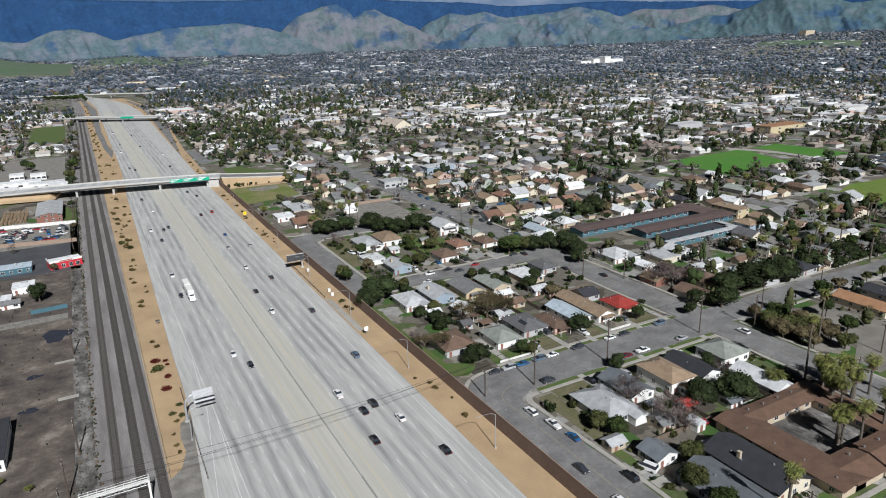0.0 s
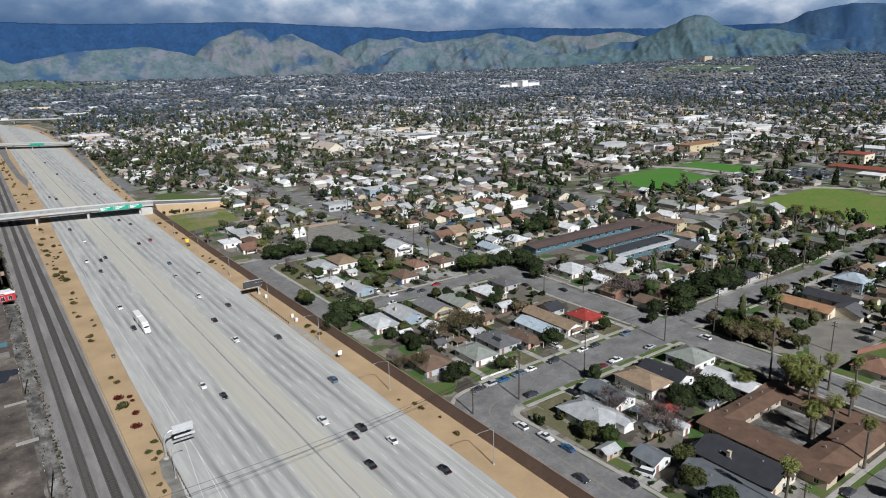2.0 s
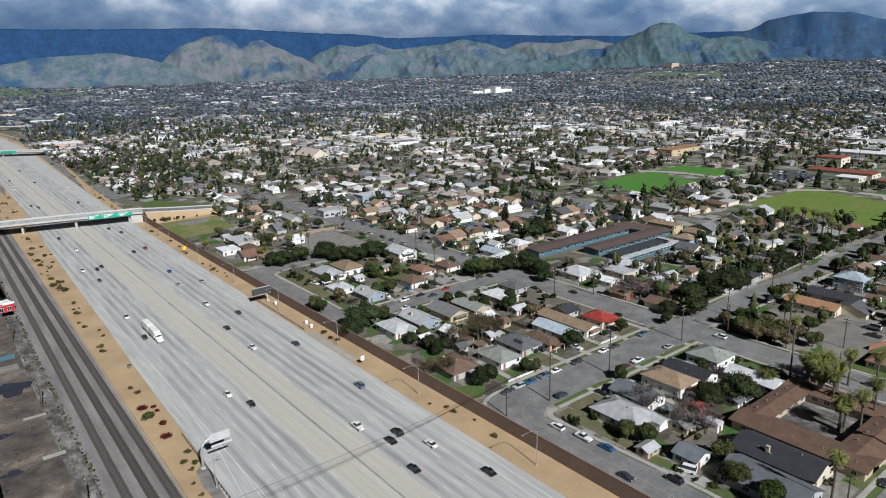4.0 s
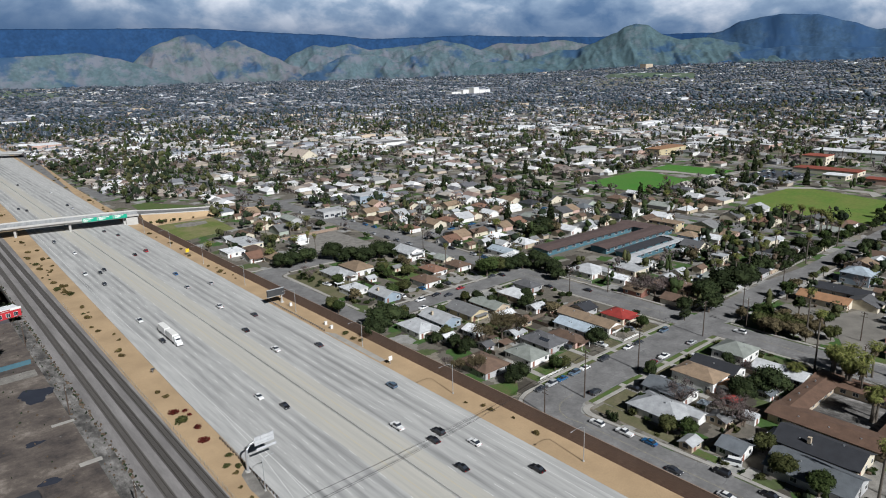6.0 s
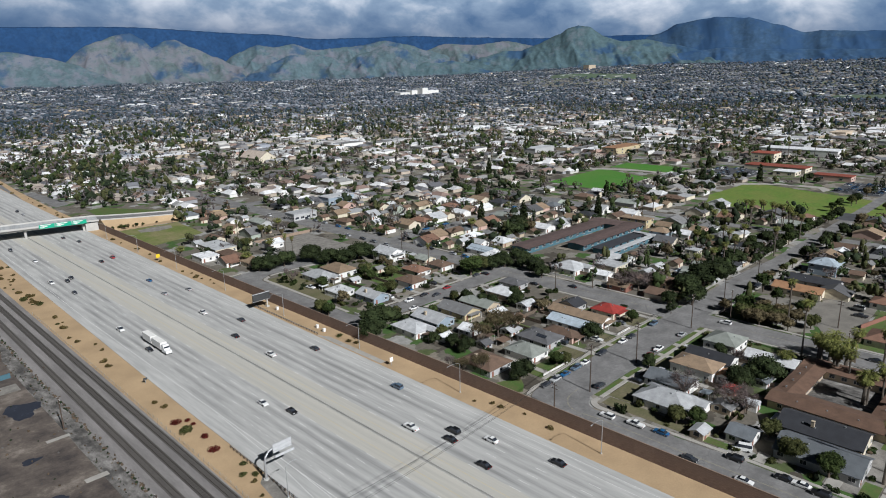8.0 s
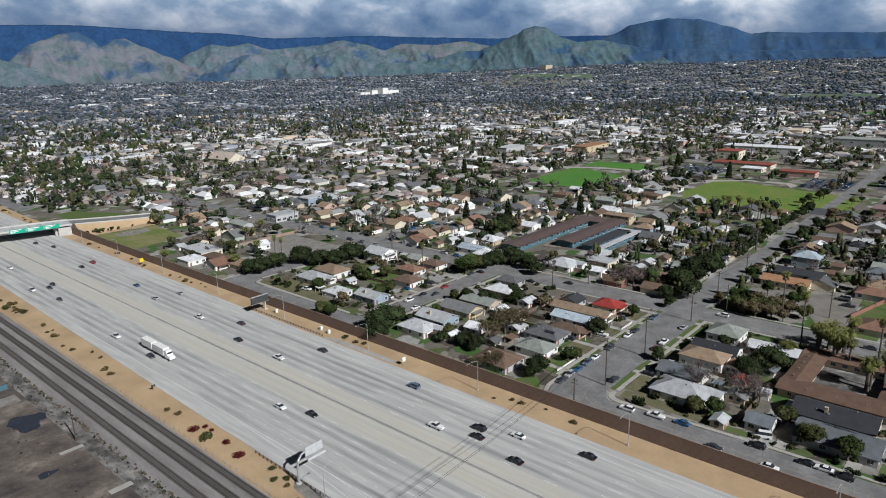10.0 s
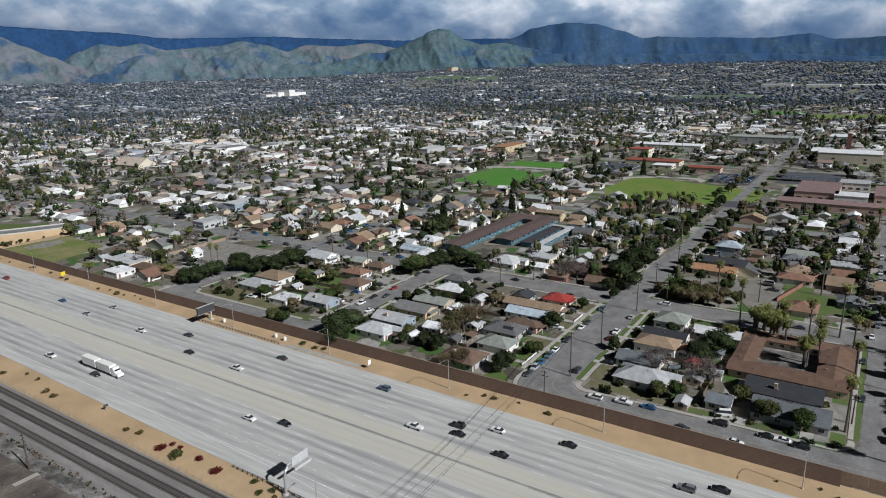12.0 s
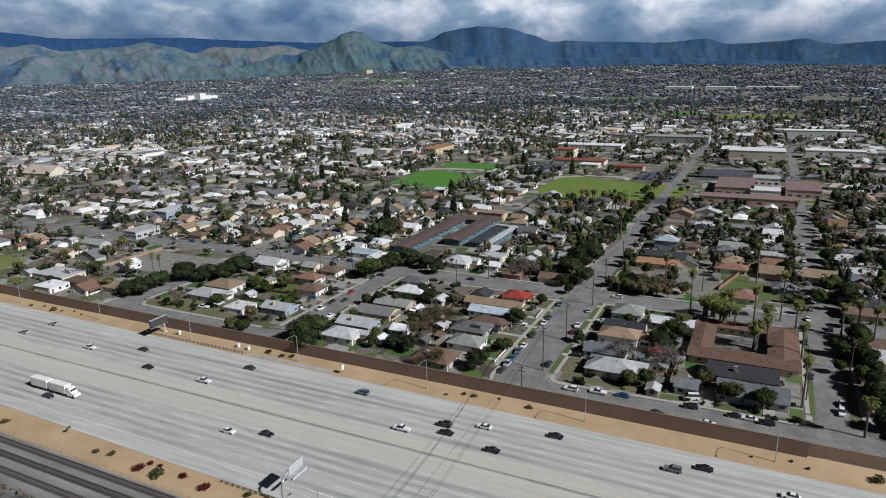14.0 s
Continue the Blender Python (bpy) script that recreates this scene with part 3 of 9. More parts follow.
# the low barrier along the middle, flared at its foot
def median_barrier():
    root = empty("median_barrier", label="low weathered concrete barrier along the middle of the freeway", category="barrier", kind="structure")
    bm = bmesh.new()
    shape = [(-0.34, 0.0), (-0.30, 0.08), (-0.17, 0.28), (-0.11, 0.80), (0.11, 0.80), (0.17, 0.28), (0.30, 0.08), (0.34, 0.0)]
    ends = [[bm.verts.new((x, y, z)) for x, z in shape] for y in (0.02, 11.98)]
    for k in range(len(shape) - 1):
        bm.faces.new((ends[0][k], ends[1][k], ends[1][k + 1], ends[0][k + 1]))
    bm.faces.new(ends[0])
    bm.faces.new(ends[1][::-1])
    bmesh.ops.recalc_face_normals(bm, faces=bm.faces)
    piece = mesh_of(bm, "segment", M["stain"])
    for k in range(120):
        child("segment", piece, root, pose(0.8, -160 + 12 * k, 0.064))


median_barrier()


# painted lines
def lines():
    def flat(verts, faces, x0, x1, y0, y1):
        i = len(verts)
        verts += [(x0, y0, 0.068), (x1, y0, 0.068), (x1, y1, 0.068), (x0, y1, 0.068)]
        faces.append((i, i + 1, i + 2, i + 3))
    v, f = [], []
    for x in (-18.8, -15.1, -11.5, -7.9, 7.9, 11.7, 15.4, 19.1, 22.9):
        for k in range(-10, 98):
            y = k * 14.63 + (3.0 if x < 0 else 7.0)
            flat(v, f, x - 0.10, x + 0.10, y, y + 3.8)
    for k in range(-20, 330):
        flat(v, f, -22.6, -22.42, k * 4.6, k * 4.6 + 0.95)
    tagged(new("lane_dashes", soup("lane_dashes", v, f, M["white_line"])), "white dashed lane markings", "road marking", kind="stuff")
    for name, x in (("yellow_line", -4.2), ("yellow_line", 4.1)):
        v, f = [], []
        for i in range(-16, 144):
            flat(v, f, x - 0.10, x + 0.10, i * 10, i * 10 + 10)
        tagged(new(name, soup(name, v, f, M["yellow_line"])), "yellow edge line of the middle lanes", "road marking", kind="structure")
    for name, x0, x1 in (("edge_line", 29.9, 30.7), ("edge_line", 26.7, 27.4)):
        v, f = [], []
        for i in range(-16, 110):
            x = x0 + 0.0045 * max(0, i * 10 - 150)
            flat(v, f, x - 0.08, x + 0.08, i * 10, i * 10 + 10)
        tagged(new(name, soup(name, v, f, M["white_line"])), "white edge line of the freeway", "road marking", kind="structure")
    # the exit ramp parts from the outer lane in a long white gore
    ramp = between([(-160, -46), (100, -39), (153, -33.0), (196, -28.2), (230, -26.8), (364, -26.4)])
    outer = between([(-160, -27.0), (190, -26.3), (364, -25.9), (664, -19.0), (1150, -14.5), (1500, -11)])
    for name, line, y0, y1, w in (("edge_line", outer, -100, 1500, 0.10), ("ramp_line", ramp, -100, 235, 0.09), ("gore_line", between([(-160, -29.5), (150, -28.2), (190, -26.4)]), -100, 190, 0.11)):
        v, f = [], []
        for y in range(y0, y1, 5):
            i = len(v)
            v += [(line(y) - w, y, 0.07), (line(y) + w, y, 0.07), (line(y + 5) + w, y + 5, 0.07), (line(y + 5) - w, y + 5, 0.07)]
            f.append((i, i + 1, i + 2, i + 3))
        tagged(new(name, soup(name, v, f, M["white_line"])), "white edge line of the exit lane", "road marking", kind="structure")


lines()


# ---- railway ----
def railway():
    for k, x0 in enumerate((-54.6, -49.3, -44.6)):
        root = empty("railway_track", label="railway track with dark ties and rusty rails on ballast", category="railway track", group="tracks of the railway", kind="structure")
        v, f = [], []
        for i in range(-150, 1050):
            y = i * 0.62 * 2
            x = x0 + west_shift(y)
            b = len(v)
            for dz in (0.05, 0.13):
                v += [(x - 1.3, y - 0.24, dz), (x + 1.3, y - 0.24, dz), (x + 1.3, y + 0.24, dz), (x - 1.3, y + 0.24, dz)]
            f += [(b + 4, b + 5, b + 6, b + 7), (b, b + 1, b + 5, b + 4), (b + 1, b + 2, b + 6, b + 5), (b + 2, b + 3, b + 7, b + 6), (b + 3, b, b + 4, b + 7)]
        tagged(child("ties", soup("ties", v, f, M["tie"]), root, label="dark ties"), kind="stuff")
        bed = bmesh.new()
        for y in range(-160, 1400, 20):
            a, b = x0 + west_shift(y), x0 + west_shift(y + 20)
            q = [bed.verts.new(c) for c in ((a - 1.25, y, 0.085), (a + 1.25, y, 0.085), (b + 1.25, y + 20, 0.085), (b - 1.25, y + 20, 0.085))]
            bed.faces.new(q)
        part("bed", bed, M["tie"], root, "oil-darkened stone between the rails")
        for s in (-0.72, 0.72):
            bm = bmesh.new()
            for y in range(-160, 1400, 20):
                a, b = x0 + s + west_shift(y), x0 + s + west_shift(y + 20)
                lo = [bm.verts.new(c) for c in ((a - 0.05, y, 0.1), (a + 0.05, y, 0.1), (b + 0.05, y + 20, 0.1), (b - 0.05, y + 20, 0.1))]
                hi = [bm.verts.new((c.co.x, c.co.y, 0.28)) for c in lo]
                bm.faces.new(hi)
                bm.faces.new((lo[1], lo[2], hi[2], hi[1]))
                bm.faces.new((lo[3], lo[0], hi[0], hi[3]))
            part("rail", bm, M["rail"], root)


railway()


# ---- streets ----
STREET_Z = 0.05
slab("street_frontage", [(46.0, -160), (46.0, 150)] + arc(58, 158.5, 12.0, 180, 90)[1:] + [(64, 170.5), (64, 154), (63, 153.6)] + arc(63.2, 147.5, 5.5, 100, 180, 6) + [(59.0, 140), (59.6, 120), (60.4, 100), (60.4, 76)]
     + arc(67, 75.5, 6.6, 180, 270, 6) + [(67, 57.5)] + arc(66, 52, 5, 90, 180, 5) + [(61, -160)], STREET_Z, M["asphalt"], 0.2, "worn grey asphalt street curving below the sound wall", "street")
slab("street_a", rect(64, 147, 154, 170.5), STREET_Z, M["asphalt"], 0.2, "wide worn grey residential street", "street")
slab("street_b", rect(147, 162, -160, 1650), STREET_Z + 0.004, M["asphalt"], 0.2, "straight worn grey asphalt avenue", "street")
slab("street_c", [(162, 157.5), (235, 157.5), (265, 160), (1200, 160), (1200, 168), (265, 168), (235, 170.5), (162, 170.5)], STREET_Z, M["asphalt"], 0.2, "worn grey cross street lined with trees", "street")
slab("street_n", [(46, 258)] + [(46, 350)] + arc(56, 362, 10, 180, 110, 6) + [(62, 371.5), (147, 371.5), (147, 359.5), (66, 359.5)] + arc(64, 351, 6, 95, 180, 5) + [(58.5, 330), (58.5, 280)]
     + arc(63.5, 277, 5, 180, 270, 5) + [(147, 272), (147, 260.5), (60, 260.5), (58, 258)], STREET_Z, M["asphalt"], 0.2, "grey asphalt street looping behind the sound wall", "street")
slab("street_s", rect(67, 147, 59.2, 68.4), STREET_Z, M["asphalt"], 0.2, "narrow grey street in tree shade", "street")
slab("street_s_east", rect(162, 1200, 59.5, 67), STREET_Z, M["asphalt"], 0.2, "grey asphalt side street", "street")
slab("street_e", rect(330, 340, -160, 1400), STREET_Z + 0.003, M["asphalt"], 0.2, "grey asphalt avenue among houses", "street")
slab("street_n_east", rect(162, 328, 359.5, 371), STREET_Z, M["asphalt"], 0.2, "grey asphalt side street", "street")
slab("street_bridge_east", [(162, 545), (1200, 500), (1200, 514), (162, 560)], STREET_Z, M["asphalt"], 0.2, "grey cross town road", "street")
for i, y in enumerate((700, 830, 960, 1100)):
    slab("street_far", rect(60, 1400, y + 2, y + 10), STREET_Z, M["asphalt"], 0.2, "grey asphalt side street far off", "street")
for i, x in enumerate((480, 620, 760, 920)):
    slab("street_far", rect(x + 122.5, x + 131.5, -200, 1500), STREET_Z + 0.006, M["asphalt"], 0.2, "grey asphalt avenue far off", "street")

# sidewalks, one step above the street
WALK_Z = 0.17
for name, r in (("sidewalk", (64, 146.4, 172.6, 174.0)), ("sidewalk", (66, 146.4, 150.4, 151.8)), ("sidewalk", (145.0, 146.4, 174.2, 258.0)), ("sidewalk", (145, 146.4, 72, 150)),
                ("sidewalk", (163.0, 164.4, 173, 355)), ("sidewalk", (163, 164.4, 72, 155)), ("sidewalk", (165, 326, 172.4, 173.8)), ("sidewalk", (165, 326, 154.4, 155.8)),
                ("sidewalk", (64, 146, 273.0, 274.4)), ("sidewalk", (62, 146, 257.6, 259)), ("sidewalk", (66, 146, 372.4, 373.8)), ("sidewalk", (66, 145, 357.0, 358.4)),
                ("sidewalk", (70, 146, 70.2, 71.6)), ("sidewalk", (70, 146, 54.6, 56.0))):
    slab(name, rect(*r), WALK_Z, M["walk"], 0.2, "pale concrete sidewalk", "sidewalk")
slab("sidewalk", [(60.4, 140), (61.4, 120), (62.2, 100), (62.2, 77)] + arc(67.2, 76.5, 5.0, 180, 270, 5) + [(69, 71.5), (69, 70)] + arc(67.4, 76, 6.4, 270, 180, 6) + [(60.8, 100), (60, 120), (59.2, 140)]
     + arc(63.4, 147.5, 4.9, 180, 100, 5) + [(65, 152), (65, 150.6)] + arc(64, 147.2, 3.4, 100, 180, 5), WALK_Z, M["walk"], 0.2, "pale concrete sidewalk round the corner", "sidewalk")
slab("sidewalk", arc(58, 158.5, 13.8, 168, 92, 8) + [(64, 172.3), (64, 171)] + arc(58, 158.5, 12.4, 92, 168, 8), WALK_Z, M["walk"], 0.2, "pale concrete sidewalk along the bend", "sidewalk")
slab("sidewalk", [(58.8, 280), (58.8, 350)] + arc(64, 351, 5.2, 180, 95, 5) + [(64.5, 359), (64.5, 357.6)] + arc(64.3, 351, 3.6, 95, 180, 5) + [(60.4, 280)], WALK_Z, M["walk"], 0.2, "pale concrete sidewalk round an empty lot", "sidewalk")
slab("sidewalk", [(44.2, 376), (52, 371.6), (58, 373.4), (58, 374.8), (52, 373.2), (45, 378)], WALK_Z, M["walk"], 0.2, "pale concrete sidewalk at the bend", "sidewalk")

# lawns and verges
VERGES = (
    ("lawn", rect(64, 146, 170.9, 172.5), "grass", "narrow grass strip between kerb and sidewalk"),
    ("lawn", rect(66, 146, 151.9, 153.7), "grass", "narrow grass strip between kerb and sidewalk"),
    ("lawn", [(44.6, 176), (52, 172.6), (56, 175.5), (60, 180), (50, 184), (49, 216), (44.6, 240)], "grass", "green grass strip behind the sound wall"),
    ("dirt_lot", [(60, 520), (70, 515), (82, 518), (84, 527), (74, 531), (61, 529)], "gravel", "worn bare patch in a meadow"),
    ("lawn", rect(63, 68.5, 121, 149), "dry_grass", "worn lawn in front of a white house"),
    ("lawn", rect(62.8, 66, 108, 121), "grass", "green lawn beside the street"),
    ("lawn", [(44.6, 241), (48.4, 218), (49.2, 236), (48.6, 258), (44.6, 258)], "grass", "green grass strip behind the sound wall"),
    ("lawn", rect(63, 72, 72, 76), "grass", "mown lawn by the corner"),
    ("lawn", rect(92, 102, 72, 77), "grass", "small green lawn"),
    ("lawn", rect(70, 146, 68.6, 70.1), "grass", "narrow grass strip between kerb and sidewalk"),
    ("lawn", rect(70, 146, 56.1, 59.0), "dry_grass", "worn grass strip between kerb and sidewalk"),
    ("lawn", rect(60.6, 80, 300, 352), "dry_grass", "dry grass of an empty corner lot"),
    ("lawn", rect(88, 100, 205, 226), "grass", "back garden lawn"),
    ("lawn", rect(96, 122, 297, 330), "grass", "green back lawn"),
)
FIELDS = (
    ("lawn", rect(180, 205, 75, 92), "grass", "green empty lot"),
    ("lawn", rect(165, 215, 92, 104), "grass", "green empty lot"),
    ("meadow", [(47, 474), (89, 484), (92, 533), (47, 537)], "dry_meadow", "rough half-dry meadow with a worn bare patch"),
    ("sports_field", [(395, 352), (478, 352), (508, 425), (405, 420)], "field", "bright green mown playing field"),
    ("sports_field", [(520, 352), (562, 352), (560, 425), (522, 425)], "field", "bright green mown playing field"),
    ("meadow", [(395, 150), (475, 150), (490, 205), (510, 272), (430, 275), (395, 262)], "meadow", "broad yellow-green school field"),
    ("lawn", rect(235, 262, 395, 425), "grass", "green lawn"),
    ("lawn", rect(190, 215, 330, 352), "grass", "green lawn"),
    ("lawn", [(60, 606), (98, 577), (108, 581), (75, 642), (62, 640)], "grass", "green verge beside the ramp"),
    ("dirt_lot", rect(100, 135, 375, 425), "gravel", "bare grey gravel lot"),
    ("dirt_lot", rect(230, 300, 205, 225), "gravel", "grey paved school yard"),
)
LAWNS = (
    ("dirt_lot", rect(64, 96, 72.5, 84), "gravel", "bare ground with gravel"),
)
for name, o, m, lab in VERGES + FIELDS + LAWNS:
    slab(name, o, 0.045 if m != "gravel" else 0.05 if o[0] == (60, 520) else 0.04, M[m], 0.1, lab, name.replace("_", " "))


slab("dirt_lot", [(186, 151), (204, 150), (208, 128), (224, 122), (226, 106), (168, 104), (168, 113), (181, 120), (186, 134)], 0.068, M["pale_gravel"], 0.1, "pale gravel yard beside a long orange-roofed building", "dirt lot")


# ---- sound wall, in panels ----
def sound_wall():
    root = empty("sound_wall", label="long reddish-brown block sound wall beside the freeway", category="wall", kind="structure")
    pan = mesh_of(boxes((-0.10, 0.10, 0.0, 6.0, 0.0, 4.75)), "panel", M["block"])
    cap = mesh_of(boxes((-0.14, 0.14, 0.0, 6.0, 4.77, 4.9)), "cap", M["cap"])
    for i in range(88):
        y = 72 + i * 6.0
        m = pose(43.0 + (0.008 * max(0, y - 400)), y, 0)
        child("panel", pan, root, m)
        child("cap", cap, root, m)
    south = empty("sound_wall_south", label="lower tan block wall continuing the sound wall", category="wall", kind="structure")
    pan2 = mesh_of(boxes((-0.10, 0.10, 0.03, 5.97, 0.0, 3.9)), "panel", M["cap"])
    for i in range(38):
        child("panel", pan2, south, pose(44.6, 72 - 6.0 * (i + 1), 0))


sound_wall()


# ---- overpass ----
def overpass(name, x0, y0, x1, y1, width, z, cols, label):
    """A road bridge from (x0, y0) to (x1, y1), its near edge on that line."""
    turn = math.degrees(math.atan2(y1 - y0, x1 - x0))
    length = math.hypot(x1 - x0, y1 - y0)
    root = empty(name, x0, y0, 0, turn, label, "bridge", kind="structure")
    bm = bmesh.new()
    n = 24
    rise = lambda s: z * (1 - 0.28 * ((s - 0.62) / 0.62) ** 2)
    rows = []
    for i in range(n + 1):
        s = i / n
        zz = rise(s)
        rows.append([bm.verts.new((s * length, yy, zz + dz)) for yy, dz in ((0, -0.3), (0, 0), (width, 0), (width, -0.3))])
    for a, b in zip(rows, rows[1:]):
        for k in range(4):
            bm.faces.new((a[k], b[k], b[(k + 1) % 4], a[(k + 1) % 4]))
    part("deck", bm, M["bridge"], root)
    gm = bmesh.new()
    rows = [[gm.verts.new((i / n * length, yy, rise(i / n) + dz)) for yy, dz in ((3.6, -2.0), (3.2, -0.3), (width - 3.2, -0.3), (width - 3.6, -2.0))] for i in range(n + 1)]
    for a, b in zip(rows, rows[1:]):
        for k in range(4):
            gm.faces.new((a[k], b[k], b[(k + 1) % 4], a[(k + 1) % 4]))
    part("girder", gm, M["bridge"], root)
    top = bmesh.new()
    rows = [[top.verts.new((i / n * length, yy, rise(i / n) + 0.02)) for yy in (0.5, width - 0.5)] for i in range(n + 1)]
    for a, b in zip(rows, rows[1:]):
        top.faces.new((a[0], b[0], b[1], a[1]))
    part("roadway", top, M["concrete_road"], root)
    for yy in (0.0, width - 0.35):
        pm = bmesh.new()
        rows = [[pm.verts.new((i / n * length, yy + dy, rise(i / n) + dz)) for dy, dz in ((0, 0), (0, 1.0), (0.35, 1.0), (0.35, 0))] for i in range(n + 1)]
        for a, b in zip(rows, rows[1:]):
            for k in range(4):
                pm.faces.new((a[k], b[k], b[(k + 1) % 4], a[(k + 1) % 4]))
        part("parapet", pm, M["bridge"], root)
    for c in cols:
        s = c / length
        for yy in (4.6, width - 4.6):
            part("column", tube(bmesh.new(), [(c, yy, 0), (c, yy, rise(s) - 2.1)], [0.9, 0.9], 10), M["bridge"], root)
    return root, rise, length


ov, rise, span = overpass("overpass", -150, 592, 44, 553, 20.0, 7.6, (92, 118, 152, 188), "long pale concrete overpass crossing freeway and railway")
for dx, w in ((160.5, 9.5), (170.5, 10.0), (181.0, 9.0)):
    bm = boxes((dx, dx + w, -0.22, -0.1, 6.2, 9.1))
    sgn = part("road_sign", bm, M["green_sign"], ov, "green road sign hung on the bridge side")
    for j, (a, b, zz) in enumerate(((0.6, 0.75, 8.3), (0.6, 0.55, 7.4), (0.6, 0.35, 6.7))):
        part("lettering", boxes((dx + a, dx + w * b, -0.25, -0.22, zz, zz + 0.45)), M["white"], sgn, "white bars of lettering")
part("abutment", boxes((189, 197, 0.6, 19.4, 0.0, 5.6)), M["bridge"], ov)
part("embankment", boxes((-60, 78, -3, 23, -0.2, 4.6), bevel=3.5), M["sand"], ov, "dry sandy embankment")


def approach():
    """The road comes down from the bridge's end on a sloping bank."""
    root = empty("approach_bank", label="tan earth bank carrying the road up to the overpass", category="embankment", kind="structure")
    bank, top = bmesh.new(), bmesh.new()
    edges = [bmesh.new(), bmesh.new()]
    rows, road, rails = [], [], [[], []]
    for k in range(15):
        f = k / 14
        x, y0, y1 = 45.5 + 108 * f, 552.6 - 6.0 * f, 572.4 - 11.4 * f
        z = 6.75 * (1 - f) ** 1.25 * (1 - 0.25 * f) + 0.07
        rows.append([bank.verts.new(c) for c in ((x, y0 - 1.7 * z, 0.0), (x, y0, z - 0.05), (x, y1, z - 0.05), (x, y1 + 1.7 * z, 0.0))])
        road.append([top.verts.new(c) for c in ((x, y0 + 0.4, z), (x, y1 - 0.4, z))])
        for e, (a, b) in enumerate(((y0, y0 + 0.3), (y1 - 0.3, y1))):
            rails[e].append([edges[e].verts.new(c) for c in ((x, a, z), (x, a, z + 0.85), (x, b, z + 0.85), (x, b, z))])
    for a, b in zip(rows, rows[1:]):
        for k in range(3):
            bank.faces.new((a[k], b[k], b[k + 1], a[k + 1]))
    bank.faces.new(rows[0])
    for a, b in zip(road, road[1:]):
        top.faces.new((a[0], b[0], b[1], a[1]))
    part("slope", bank, M["sand"], root)
    part("roadway", top, M["asphalt"], root, "worn grey asphalt")
    for e in (0, 1):
        for a, b in zip(rails[e][:9], rails[e][1:9]):
            for k in range(3):
                edges[e].faces.new((a[k], b[k], b[k + 1], a[k + 1]))
        part("parapet", edges[e], M["bridge"], root, "low pale concrete parapet")


approach()
ov2, _, _ = overpass("overpass_far", -110, 1275, 60, 1150, 26.0, 6.6, (70, 110, 150), "pale concrete overpass far up the freeway")
part("road_sign", boxes((150, 172, -0.25, -0.1, 5.5, 8.5)), M["green_sign"], ov2, "green road sign hung on the bridge side")
slab("ramp_road", [(-24, 776), (-28, 858), (-30, 1038), (-29, 1303), (-29, 1491), (-37, 1797), (-29, 1797), (-15, 1478), (-19, 1241), (-23, 1068), (-22.4, 879), (-19.6, 840)], 0.072, M["asphalt"], 0.1, "dark asphalt entrance ramp", "ramp")
slab("ramp_road_east", [(39.5, 736), (53, 901), (72, 1155), (75, 1319), (72, 1501), (59, 1693), (50, 1693), (59, 1556), (62, 1401), (58, 1221), (51, 1061), (46, 905)], 0.072, M["asphalt"], 0.1, "dark asphalt exit ramp", "ramp")
ov3, _, _ = overpass("overpass_distant", -170, 1960, 120, 1790, 16.0, 9.0, (80, 130, 180, 230), "dark viaduct crossing far up the freeway")
slab("side_road", [(49, 676), (60, 681), (63, 692), (59, 775), (52, 790), (50, 760)], 0.05, M["asphalt"], 0.2, "grey dead-end street beside the freeway", "street")
slab("verge_ramp", [(45, 538), (118, 534), (118, 546), (45, 551)], 0.05, M["sand"], 0.1, "tan gravel slope beside the overpass ramp", "verge")
slab("apron", [(33.9, 226), (36.4, 226), (36.6, 262), (33.9, 268)], 0.05, M["walk"], 0.1, "grey concrete apron at the freeway edge", "apron")


# centre lines of the bending street
def centre_line(points, z=0.058, w=0.07):
    v, f = [], []
    for off in (-0.13, 0.13):
        for i, (x, y) in enumerate(points):
            a, b = Vector(points[max(i - 1, 0)]), Vector(points[min(i + 1, len(points) - 1)])
            d = (b - a).normalized()
            nx, ny = -d.y, d.x
            v += [(x + nx * (off - w), y + ny * (off - w), z), (x + nx * (off + w), y + ny * (off + w), z)]
        base = len(v) - 2 * len(points)
        f += [(base + 2 * i, base + 2 * i + 1, base + 2 * i + 3, base + 2 * i + 2) for i in range(len(points) - 1)]
    tagged(new("centre_line", soup("centre_line", v, f, M["faded_line"])), "faded double yellow centre line", "road marking", kind="structure")


centre_line([(53.5, y) for y in range(60, 146, 5)] + arc(62, 150, 9.5, 172, 95, 8) + [(66, 160)])
centre_line([(154.5, y) for y in range(180, 500, 10)], 0.062)
centre_line([(154.5, y) for y in range(-40, 150, 10)], 0.062)


